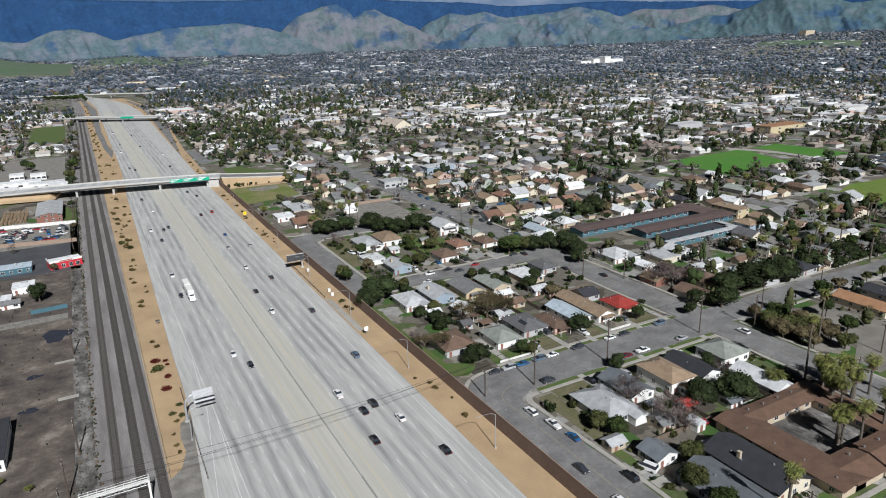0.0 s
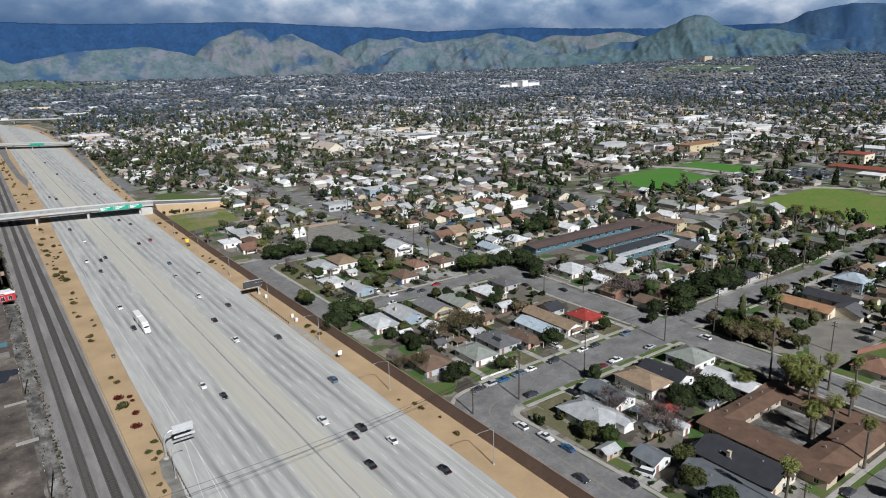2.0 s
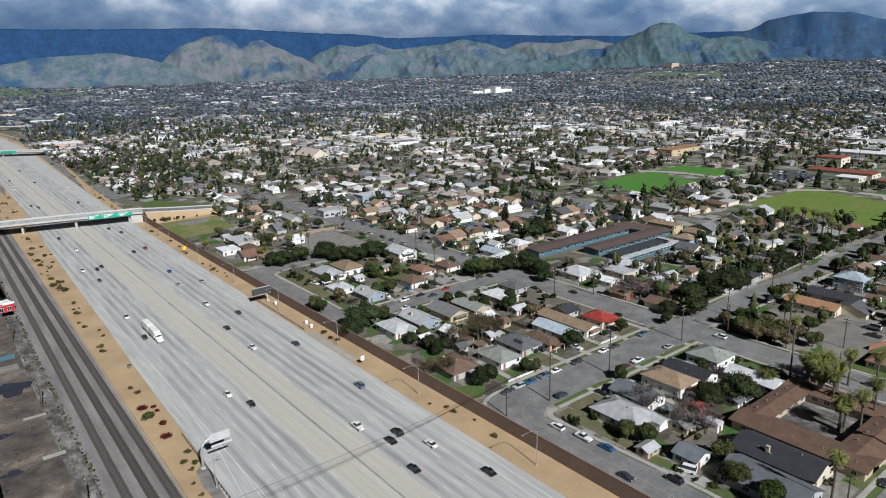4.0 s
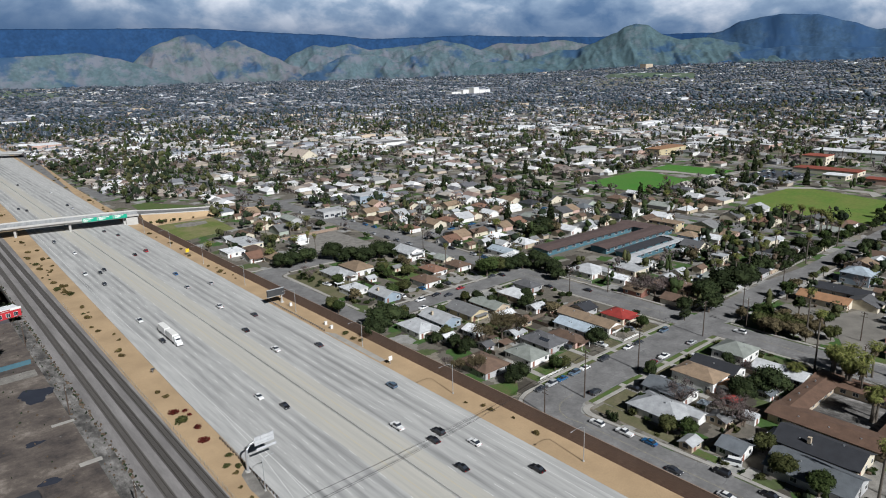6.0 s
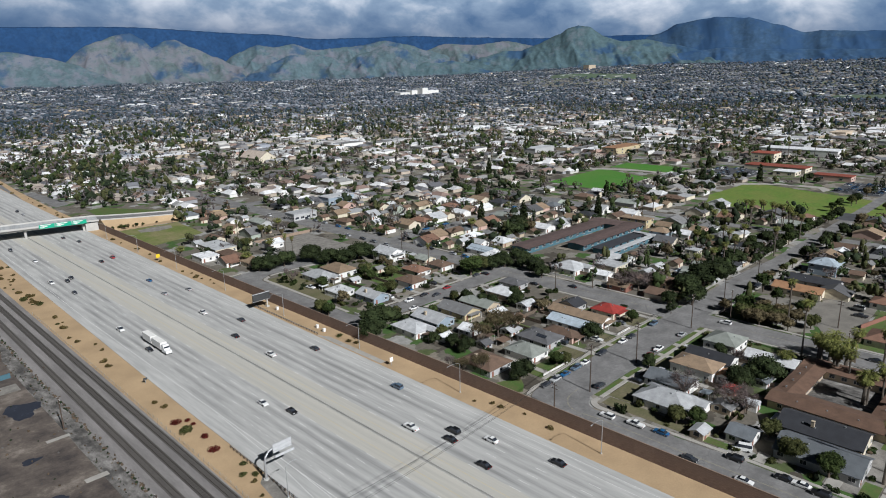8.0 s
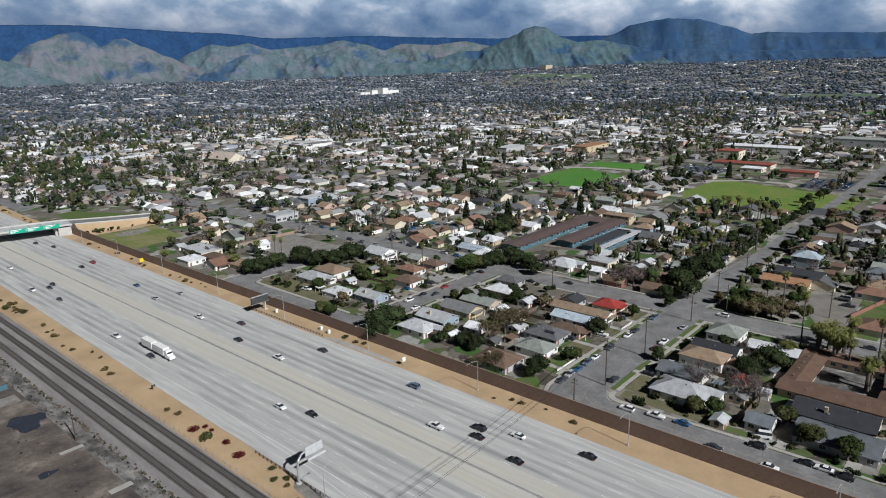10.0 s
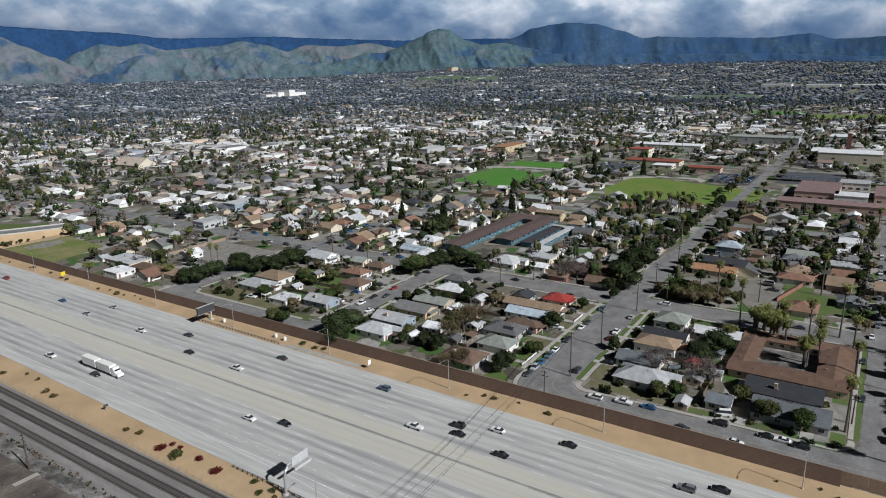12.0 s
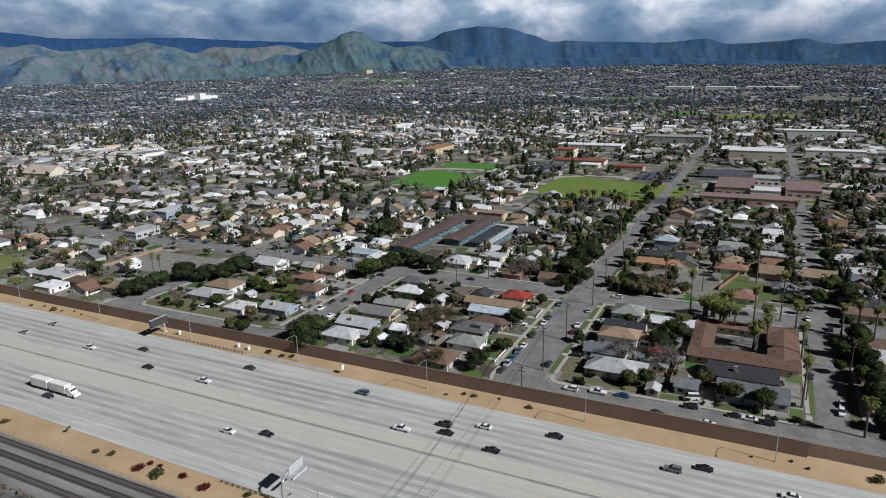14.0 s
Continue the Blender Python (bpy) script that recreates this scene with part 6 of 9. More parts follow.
T_BARE = [
    (82.9, 209.8, 6.4), (88.8, 206.7, 4.8), (72.1, 209.4, 4.6), (83.6, 131.2, 4.6), (84.8, 116.4, 5.4), (167.0, 201.4, 5.8),
    (170.8, 195.7, 6.4), (179.1, 191.7, 5.3), (86.9, 112.0, 2.9), (65.7, 335.6, 4.1), (52.2, 191.8, 3.7), (46.1, 196.2, 2.9),
    (121.2, 128.8, 2.4), (45.1, 201.8, 2.5),
]
T_BROWN = [
    (174.4, 146.3, 6.8), (170.7, 137.9, 6.7), (170.3, 131.8, 6.1), (187.2, 127.5, 5.2), (173.9, 120.0, 5.0), (164.5, 141.5, 4.9),
    (165.5, 126.0, 3.8), (164.1, 136.8, 5.6), (167.0, 144.0, 6.2), (176.5, 139.5, 6.0), (177.5, 132.0, 5.6), (166.5, 131.0, 5.4), (175.0, 126.0, 5.2),
]
T_RIGHT = [
    (122.2, 58.3, 3.9), (105.3, 59.9, 2.8), (100.8, 53.2, 4.1), (87.7, 52.2, 3.5), (137.4, 50.6, 3.1), (117.9, 48.9, 3.4),
    (187.8, 51.2, 6.6), (198.5, 57.2, 5.5), (183.0, 62.6, 4.7), (258.5, 53.5, 5.7), (270.1, 90.2, 5.1),
    (155.8, 53.8, 2.7),
]
for rows, kinds, r0 in ((T_DARK_A, DARK, 4.3), (T_DARK_B, DARK, 4.3), (T_OLIVE, OLIVE + GREEN, 3.9), (T_BARE, BARE, 3.3), (T_BROWN, OLIVE + BROWN[:1] + GREEN[:1], 5.0), (T_RIGHT, DARK + GREEN, 4.2)):
    for i, (x, y, r) in enumerate(rows):
        if 44 < x < 46.5:
            x = 47
        s = r / r0
        plant(RUST if kinds is BARE and i in (0, 1, 2, 10, 11) else kinds, max(x, 46.5), y, s, max(0.75, min(1.25, 1.0 / s ** 0.4)))
PALMS_A = [
    (140.0, 106.8, 9.0), (147.1, 104.9, 9.0), (135.0, 100.9, 9.0), (130.9, 95.2, 10.0), (144.7, 88.4, 15.0), (135.5, 73.3, 14.0),
    (152.8, 78.3, 20.0), (113.1, 71.5, 13.0), (73.9, 72.4, 16.0), (117.9, 86.7, 10.0), (120.2, 83.2, 12.0), (144.9, 51.0, 14.0),
    (143.3, 45.4, 13.0), (150.0, 98.0, 11.0), (143.9, 99.3, 8.5), (138.5, 103.5, 8.5), (61.3, 56.5, 11.0), (141.9, 56.8, 13.0), (173.4, 40.9, 16.0),
]
PALMS_B = [
    (142.0, 113.5, 20.0), (171.2, 128.0, 18.0), (117.5, 87.5, 9.0), (141.7, 107.7, 9.0), (133.5, 99.6, 9.0), (131.3, 83.7, 12.0),
    (128.8, 114.6, 5.0), (213.8, 178.7, 14.0), (202.3, 182.0, 13.0), (239.1, 178.0, 15.0), (274.5, 169.6, 15.0), (334.4, 182.3, 15.0),
    (349.9, 197.7, 14.0), (359.6, 208.3, 13.0), (321.1, 171.1, 14.0), (315.7, 215.5, 12.0), (312.7, 220.2, 12.0), (261.0, 208.4, 10.0),
    (228.0, 178.9, 14.0), (207.7, 338.6, 8.0), (48.6, 430.6, 6.0),
]
PALMS_C = [
    (126.7, 448.4, 7.0), (108.8, 438.5, 7.0), (91.8, 401.0, 7.0), (68.4, 386.4, 6.0), (205.3, 88.7, 18.0), (271.6, 76.6, 16.0),
    (393.6, 25.7, 16.0), (345.1, 69.0, 16.0), (286.5, 50.1, 15.0), (338.7, 207.4, 14.0), (330.8, 181.0, 15.0), (348.7, 214.2, 14.0),
    (345.0, 189.9, 14.0),
]
for x, y, z in PALMS_A + PALMS_B + PALMS_C:
    k = 2 if z < 9.5 else 0 if z < 12.5 else 1 if z < 16.5 else 3
    h = (10.0, 14.0, 8.0, 18.0)[k]
    c = plant([PALM[k]], x, y, 1.0, 1.0)
    c.matrix_basis = c.matrix_basis @ Matrix.Diagonal((1.45, 1.45, 1.08 * z / h, 1))


# ---- the town behind: streets of houses ----
town = random.Random(21)
TOWN = []
for i, (roof, wall, kind, along) in enumerate((("grey", "white", "hip", "y"), ("tan", "cream", "gable", "y"), ("light", "white", "gable", "x"), ("brown", "tan", "hip", "x"), ("white", "white", "gable", "y"), ("dark", "cream", "gable", "x"),
                                               ("clay", "white", "hip", "y"), ("sage", "grey", "gable", "y"), ("slate", "white", "hip", "x"), ("tan", "pink", "gable", "x"), ("charcoal", "grey", "hip", "y"), ("light", "cream", "flat", "y"),
                                               ("brown", "cream", "gable", "y"), ("white", "tan", "hip", "x"), ("clay", "cream", "gable", "x"), ("grey", "sage", "gable", "x"))):
    ob = house(0, -400, 9 + (i % 3), 12 + (i % 4), roof, wall, kind, along, 2.8, rich=False, label="single-storey house with a %s roof and %s walls" % (roof, wall))
    TOWN.append(ob)
SHED = [house(0, -400, 5.5, 6, r, w, "gable", "x", 2.4, rich=False, label="small garage with a %s roof" % r, name="garage", category="garage") for r, w in (("light", "white"), ("grey", "tan"), ("brown", "cream"))]
taken = [(o.matrix_basis.translation.x, o.matrix_basis.translation.y) for o in scene.objects if o.get("category") in ("house", "motel", "school building", "commercial building") and o.matrix_basis.translation.y > -300]
KEEP_OUT = [(395, 515, 148, 276), (392, 566, 350, 428), (400, 535, 40, 150), (494, 604, 98, 210), (524, 614, 204, 338), (640, 690, 294, 332), (714, 750, 254, 346), (830, 872, 158, 250), (670, 720, 66, 132), (712, 744, -14, 54), (932, 968, -24, 74), (880, 930, 104, 136), (1290, 1430, 30, 200), (1400, 1500, 205, 320), (1980, 2230, -160, 10), (2590, 2700, 0, 480), (536, 552, 48, 160), (184, 290, 232, 292), (46, 92, 470, 552), (60, 82, 296, 356), (95, 140, 72, 112), (98, 137, 373, 428), (164, 216, 74, 124), (56, 108, 552, 642), (-110, 90, 1480, 2010), (88, 140, 1250, 1320), (-120, -64, 608, 825), (-114, -64, 955, 1195)]
NEAR = [(46, 147, 70, 276), (46, 142, 276, 357), (164, 200, 76, 128), (164, 262, 126, 150)]


def free(x, y, gap):
    if any(a - 4 < x < b + 4 and c - 4 < y < d + 4 for a, b, c, d in KEEP_OUT):
        return False
    return all((x - a) ** 2 + (y - b) ** 2 > gap * gap for a, b in taken)


EW = [-66, 63, 163, 266, 365, 560, 706, 836, 966, 1106]
NS = [53, 154, 335, 607, 747, 887]
near_houses = 0
lots = []
for x_line, x_next in zip(NS, NS[1:]):
    for y_line, y_next in zip(EW, EW[1:]):
        n = max(2, round((y_next - y_line - 20) / 22))
        rows = [y_line + 19 + (y_next - y_line - 38) * k / (n - 1) for k in range(n)]
        x = x_line + 16
        while x < x_next - 14:
            for k, y in enumerate(rows):
                lots.append((x + town.uniform(-1.5, 1.5), y + town.uniform(-3, 3), k in (0, n - 1)))
            x += town.uniform(11.2, 13.6)
lots.sort(key=lambda p: math.hypot(p[0] + 100, p[1] - 40))
for hx, hy, front in lots:
    bearing = math.degrees(math.atan2(hx + 100, hy - 40))
    if near_houses >= 285 or not -5 < bearing < 106 or hy < -40 or not free(hx, hy, 11.0) or any(a < hx < b and c < hy < d for a, b, c, d in NEAR):
        continue
    kinds = TOWN if front or town.random() < 0.4 else SHED
    lot_house = copy_thing(town.choice(kinds), pose(hx, hy, 0, 0, 0, town.choice((0, 0, 90, 180)) + town.uniform(-2, 2)) @ Matrix.Diagonal((town.uniform(0.82, 1.18), town.uniform(0.8, 1.22), town.uniform(0.92, 1.12), 1)))
    lot_house["group"] = "houses of the town" if kinds is TOWN else "garages of the town"
    # far off, and on garages, only walls, roof and door can be told apart
    if kinds is SHED or math.hypot(hx + 100, hy - 40) > 420:
        for o in [o for o in lot_house.children_recursive if o.name.split(".")[0] in ("window", "pane", "sill", "window_frame")]:
            bpy.data.objects.remove(o)
    taken.append((hx, hy))
    near_houses += 1
edge = max(math.hypot(a + 100, b - 40) for a, b in taken[-40:])
for ob in TOWN + SHED:
    for o in (*ob.children_recursive, ob):
        bpy.data.objects.remove(o)


def on_street(x, y):
    return any(abs(y - s) < 9 for s in EW) or any(abs(x - s) < 10 for s in NS)


# garden trees between the houses
count = 0
while count < 105:
    r, b = 170 + 290 * town.random() ** 0.8, radians(town.uniform(-2, 106))
    x, y = -100 + r * math.sin(b), 40 + r * math.cos(b)
    if x < 50 or y < -60 or not free(x, y, 6.5) or on_street(x, y) or (146 < y < 176 and x < 148):
        continue
    if 62 < x < 146 and 72 < y < 275 and town.random() < 0.6:
        continue
    kind = town.random()
    s = town.uniform(0.55, 1.1)
    plant(MID if kind < 0.88 else [PALM[town.choice((0, 1, 1, 3))]], x, y, s if kind < 0.88 else 1.0, group="trees of the town")
    count += 1


# ---- far town, joined ----
# Two of the leaf tones have blue distance haze mixed in.
TONE = {k: foliage("far_leaf_" + k, a, b, 0.0) for k, (a, b) in dict(dark=((0.010, 0.017, 0.010), (0.036, 0.048, 0.025)), green=((0.020, 0.033, 0.012), (0.058, 0.078, 0.028)), olive=((0.036, 0.042, 0.017), (0.095, 0.098, 0.042)),
        away=((0.030, 0.046, 0.064), (0.064, 0.088, 0.112)), bare_hazed=((0.082, 0.092, 0.114), (0.138, 0.148, 0.172)), bare=((0.070, 0.060, 0.060), (0.150, 0.130, 0.125)), brown=((0.060, 0.045, 0.032), (0.130, 0.098, 0.070))).items()}


def lumpy(level):
    bm = bmesh.new()
    bmesh.ops.create_icosphere(bm, subdivisions=level, radius=1.0)
    v = np.array([tuple(p.co) for p in bm.verts])
    f = np.array([[q.index for q in p.verts] for p in bm.faces])
    bm.free()
    return v, f


OCTA = (np.array([(1, 0, 0), (0, 1, 0), (-1, 0, 0), (0, -1, 0), (0, 0, 1), (0, 0, -1.0)]), np.array([(0, 1, 4), (1, 2, 4), (2, 3, 4), (3, 0, 4), (1, 0, 5), (2, 1, 5), (3, 2, 5), (0, 3, 5)]))
BODY_V, BODY_F = zip(OCTA, lumpy(1), lumpy(2))


def clump(x, y):
    """How thickly trees stand: a slow change over some hundred metres, from 0 to 1."""
    v = np.sin(x / 97.0 + 1.3 * np.sin(y / 143.0)) * np.sin(y / 121.0 + 1.1 * np.sin(x / 171.0)) + 0.6 * np.sin(x / 41.0 + y / 57.0) * np.sin(x / 63.0 - y / 37.0)
    return np.clip(0.5 + 0.5 * v, 0, 1)


def far_town():
    rng = np.random.default_rng(8)
    n = 33000
    r = np.sqrt(rng.uniform(0.0, 1.0, n) * (4330 ** 2 - 300 ** 2) + 300 ** 2)
    r[:4500] = np.sqrt(rng.uniform(0.0, 1.0, 4500) * (1450 ** 2 - 300 ** 2) + 300 ** 2)
    az = np.radians(rng.uniform(-10, 103, n))
    x, y = -100 + r * np.sin(az), 40 + r * np.cos(az)
    # rows along streets
    y = np.round((y - 30) / 16.5) * 16.5 + 30 + rng.normal(0, 3.6, n)
    loose = np.where(r > 1300, 7.0, 2.8)
    y += rng.normal(0, 1.0, n) * np.where(r > 1300, 9.0, 0.0)
    x = np.round(x / 13.0) * 13.0 + rng.normal(0, 1.0, n) * loose
    x[:320], y[:320] = rng.uniform(66, 150, 320), rng.uniform(600, 1400, 320)
    keep = (x > np.where(y > 600, 64, 70)) | ((x < -74 + np.minimum(12, 0.014 * y)) & (y > 610)) | (y > 2050)
    keep &= ~((np.hypot(x + 100, y - 40) < edge - 10) & (x > 0))
    keep &= (np.mod(x - 607, 140) > 18) | (x < 500)
    for s in EW:
        keep &= np.abs(y - s) > 13
    for s in NS:
        keep &= np.abs(x - s) > 14
    for a, b, c, d in KEEP_OUT:
        keep &= ~((x > a - 6) & (x < b + 6) & (y > c - 6) & (y < d + 6))
    bear, dist = np.degrees(np.arctan2(x + 48, y)), np.hypot(x + 48, y)
    keep &= ~((bear < 0.3) & (dist > 3080) & (dist < 3640)) & ~((bear > 52.8) & (bear < 59.7) & (dist > 3260) & (dist < 3580)) & ~((bear > 73) & (bear < 80) & (dist > 2110) & (dist < 2290))
    keep &= (clump(np.where(r > 1950, 1.7, 1.0) * x, np.where(r > 1950, 1.7, 1.0) * y) < 0.60) | (rng.random(n) < np.where(r > 1950, 0.25, 0.5))
    x, y = x[keep], y[keep]
    m = len(x)
    z = np.array([ground_z(a, b) for a, b in zip(x, y)])
    wx, wy, h = rng.uniform(4.2, 6.5, m), rng.uniform(5.0, 8.5, m), rng.uniform(2.7, 3.4, m)
    swap = rng.random(m) < 0.5
    wx, wy = np.where(swap, wy, wx), np.where(swap, wx, wy)
    ridge = h + np.minimum(wx, wy) * rng.uniform(0.3, 0.5, m)
    bx = np.array([-1, 1, 1, -1, -1, 1, 1, -1.0])
    by = np.array([-1, -1, 1, 1, -1, -1, 1, 1.0])
    V = np.stack([x[:, None] + bx * wx[:, None], y[:, None] + by * wy[:, None], z[:, None] + np.where(np.arange(8) < 4, -1.0, 1) * np.where(np.arange(8) < 4, 2.0, h[:, None])], 2).reshape(-1, 3)
    base = np.arange(m)[:, None, None] * 8
    F = (base + np.array([[0, 1, 5, 4], [1, 2, 6, 5], [2, 3, 7, 6], [3, 0, 4, 7]])).reshape(-1, 4)
    wall = scattered("far_walls", [(0.50, 0.49, 0.46), (0.38, 0.33, 0.27), (0.64, 0.63, 0.60), (0.25, 0.21, 0.185), (0.28, 0.285, 0.30), (0.45, 0.38, 0.31)])
    # wall colours for the farther houses, with blue distance haze mixed in
    hazed_wall = scattered("farther_walls", [(0.18, 0.20, 0.235), (0.15, 0.165, 0.195), (0.27, 0.295, 0.335), (0.12, 0.135, 0.165), (0.15, 0.17, 0.205), (0.18, 0.19, 0.215)])
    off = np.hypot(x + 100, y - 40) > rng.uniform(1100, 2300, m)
    tagged(new("far_house_walls", soup("far_house_walls", V, F, wall, hazed_wall, index=np.repeat(off, 4).astype(np.int32))), "pale walls of countless small houses", "houses", kind="stuff")
    # roofs: four eaves and two ridge points
    alongx = wx > wy
    ex, ey = wx + 0.5, wy + 0.5
    R = np.zeros((m, 6, 3))
    for k, (sx, sy) in enumerate(((-1, -1), (1, -1), (1, 1), (-1, 1))):
        R[:, k] = np.stack([x + sx * ex, y + sy * ey, z + h - 0.1], 1)
    hip = rng.uniform(0.35, 1.0, m)
    R[:, 4] = np.stack([x - np.where(alongx, ex * hip, 0), y - np.where(alongx, 0, ey * hip), z + ridge], 1)
    R[:, 5] = np.stack([x + np.where(alongx, ex * hip, 0), y + np.where(alongx, 0, ey * hip), z + ridge], 1)
    fx = np.array([[0, 1, 5, 4], [2, 3, 4, 5], [1, 2, 5, 5], [3, 0, 4, 4]])
    fy = np.array([[1, 2, 5, 4], [3, 0, 4, 5], [0, 1, 4, 4], [2, 3, 5, 5]])
    b6 = np.arange(m) * 6
    faces = []
    for i in range(m):
        for q in (fx if alongx[i] else fy):
            q = q + b6[i]
            faces.append(tuple(int(v) for v in (q if q[2] != q[3] else q[:3])))
    roof = scattered("far_roofs", [(0.25, 0.25, 0.245), (0.30, 0.26, 0.22), (0.11, 0.11, 0.12), (0.48, 0.48, 0.48), (0.17, 0.14, 0.125), (0.64, 0.64, 0.64), (0.22, 0.215, 0.215), (0.22, 0.155, 0.13), (0.38, 0.35, 0.31), (0.16, 0.165, 0.18)], grain=0.3, grain_scale=0.8)
    # the same roofs farther out, haze put into the palette
    hazed_roof = scattered("farther_roofs", [(0.15, 0.17, 0.205), (0.17, 0.17, 0.185), (0.10, 0.115, 0.145), (0.21, 0.235, 0.275), (0.12, 0.13, 0.155), (0.32, 0.35, 0.40), (0.15, 0.165, 0.195), (0.15, 0.145, 0.16), (0.19, 0.205, 0.23), (0.11, 0.125, 0.155)], grain=0.3, grain_scale=0.8)
    tagged(new("far_house_roofs", soup("far_house_roofs", R.reshape(-1, 3), faces, roof, hazed_roof, index=np.repeat(off, 4).astype(np.int32))), "grey, tan and brown roofs of countless small houses", "roofs", kind="stuff")
    # broad flat roofs of shops and sheds
    n2 = 900
    r = np.sqrt(rng.uniform(0, 1, n2) * (4200 ** 2 - 760 ** 2) + 760 ** 2)
    az = np.radians(rng.uniform(-12, 106, n2))
    xs, ys = -100 + r * np.sin(az), 40 + r * np.cos(az)
    strip_ = rng.random(n2) < 0.4
    rr = rng.uniform(850, 1350, n2)
    xs, ys = np.where(strip_, -100 + rr * np.sin(az), xs), np.where(strip_, 40 + rr * np.cos(az), ys)
    V, F = [], []
    shop_kinds = [(ROOFS[p], WALLS[q]) for p, q in (("white", "white"), ("light", "cream"), ("white", "tan"), ("grey", "white"), ("light", "grey"), ("white", "pink"))]
    unit_wall, unit_roof = {}, {}
    singles = 0
    for a, b in sorted(zip(xs, ys), key=lambda p: math.hypot(*p)):
        if 0 < a < 110 or (a < 0 and (a > -85 or b < 640)) or any(p - 30 < a < q + 30 and c - 30 < b < d + 30 for p, q, c, d in KEEP_OUT):
            continue
        if (math.degrees(math.atan2(a + 48, b)) < 11 and 3050 < math.hypot(a + 48, b) < 3780):
            continue
        w, l, hh, g0 = rng.uniform(7, 22), rng.uniform(6, 12), rng.uniform(3.5, 6), ground_z(a, b)
        if math.hypot(a + 100, b - 40) > 2000:
            w, l = w * rng.uniform(0.8, 2.2), l * rng.uniform(0.8, 2.0)
        if singles < 100:
            k = singles % len(shop_kinds)
            if k not in unit_wall:
                unit_wall[k] = mesh_of(boxes((-1, 1, -1, 1, 0, 1)), "wall", shop_kinds[k][1])
                unit_roof[k] = mesh_of(boxes((-1.02, 1.02, -1.03, 1.03, 0, 0.1)), "roof", shop_kinds[k][0])
            root = empty("shop", a, b, g0, 0, "low flat-roofed shop with pale walls", "shop", "shops of the town")
            child("wall", unit_wall[k], root, Matrix.Diagonal((w, l, hh, 1)))
            child("roof", unit_roof[k], root, Matrix.Translation((0, 0, hh)) @ Matrix.Diagonal((w, l, 6, 1)))
            singles += 1
            continue
        i = len(V)
        V += [(a + sx * w, b + sy * l, g0 + zz) for zz in (-2, hh) for sx, sy in ((-1, -1), (1, -1), (1, 1), (-1, 1))]
        F += [(i + 4, i + 5, i + 6, i + 7), (i, i + 1, i + 5, i + 4), (i + 1, i + 2, i + 6, i + 5), (i + 2, i + 3, i + 7, i + 6), (i + 3, i, i + 4, i + 7)]
    shop = scattered("far_shops", [(0.62, 0.63, 0.64), (0.52, 0.51, 0.49), (0.66, 0.67, 0.68), (0.42, 0.41, 0.40), (0.55, 0.45, 0.34), (0.68, 0.68, 0.69), (0.30, 0.32, 0.36)], grain=0.12, grain_scale=0.3)
    tagged(new("far_shop_blocks", soup("far_shop_blocks", V, F, shop)), "broad pale flat-roofed shops and warehouses", "buildings", kind="stuff")
    # crowns of the far trees
    for name, n3, r0, r1, tufts, size, detail, lab in (("garden_trees", 7200, 200, 900, 36, 0.36, 2, "crowns of garden trees among houses"), ("far_trees", 25000, 880, 2000, 5, 0.8, 1, "crowns of the town's many trees"), ("farthest_trees", 60000, 1950, 4330, 1, 1.3, 0, "crowns of trees out to the hills")):
        r = np.sqrt(rng.uniform(0, 1, n3) * (r1 ** 2 - r0 ** 2) + r0 ** 2)
        az = np.radians(rng.uniform(-10, 103, n3))
        x, y = -100 + r * np.sin(az), 40 + r * np.cos(az)
        if r0 == 200:
            x[:800], y[:800] = rng.uniform(178, 460, 800), rng.uniform(-60, 152, 800)
        if r0 == 880:
            x[:700], y[:700] = rng.uniform(58, 160, 700), rng.uniform(590, 1500, 700)
        keep = (x > np.where(y > 600, 58 + 0.006 * np.maximum(0, y - 600), 60)) | ((x < -66 + np.minimum(12, 0.014 * y)) & (y > 610)) | (y > 2050)
        for a, b, c, d in KEEP_OUT:
            keep &= ~((x > a) & (x < b) & (y > c) & (y < d))
        keep &= ~((x > 158) & (x < 264) & (y > 104) & (y < 152) & (rng.random(n3) < 0.88))
        bear, dist = np.degrees(np.arctan2(x + 48, y)), np.hypot(x + 48, y)
        keep &= ~((bear < 0.3) & (dist > 3080) & (dist < 3640)) & ~((bear > 52.8) & (bear < 59.7) & (dist > 3260) & (dist < 3580)) & ~((bear > 73) & (bear < 80) & (dist > 2110) & (dist < 2290))
        keep &= rng.random(n3) < (0.5 + 0.7 * clump(x, y) if r0 < 800 else 0.30 + 0.7 * clump(x, y) if r0 < 1900 else 0.10 + 1.2 * clump(1.7 * x, 1.7 * y) ** 1.5)
        if r0 < 800:
            for s in EW:
                keep &= np.abs(y - s) > 8
            for s in NS:
                keep &= np.abs(x - s) > 9
            own = np.array(taken)
            for i in np.nonzero(keep)[0]:
                keep[i] = ((own[:, 0] - x[i]) ** 2 + (own[:, 1] - y[i]) ** 2).min() > 30 and not (x[i] < 147 and y[i] < 380)
        x, y = x[keep], y[keep]
        m = len(x)
        z = np.array([ground_z(a, b) for a, b in zip(x, y)])
        grow = 1.0 if r0 < 800 else 0.92 + 0.5 * clump(x, y)
        hgt, rad = rng.uniform(3.5, 8.5, m) * rng.choice([1, 1, 1.5], m) * grow, rng.uniform(1.8, 4.4, m) * (2.0 if r0 > 1900 else 1.0) * grow
        centre = np.stack([x, y, z + hgt * 0.55], 1)[:, None, :]
        size3 = np.stack([rad, rad, hgt * 0.45], 1)[:, None, :]
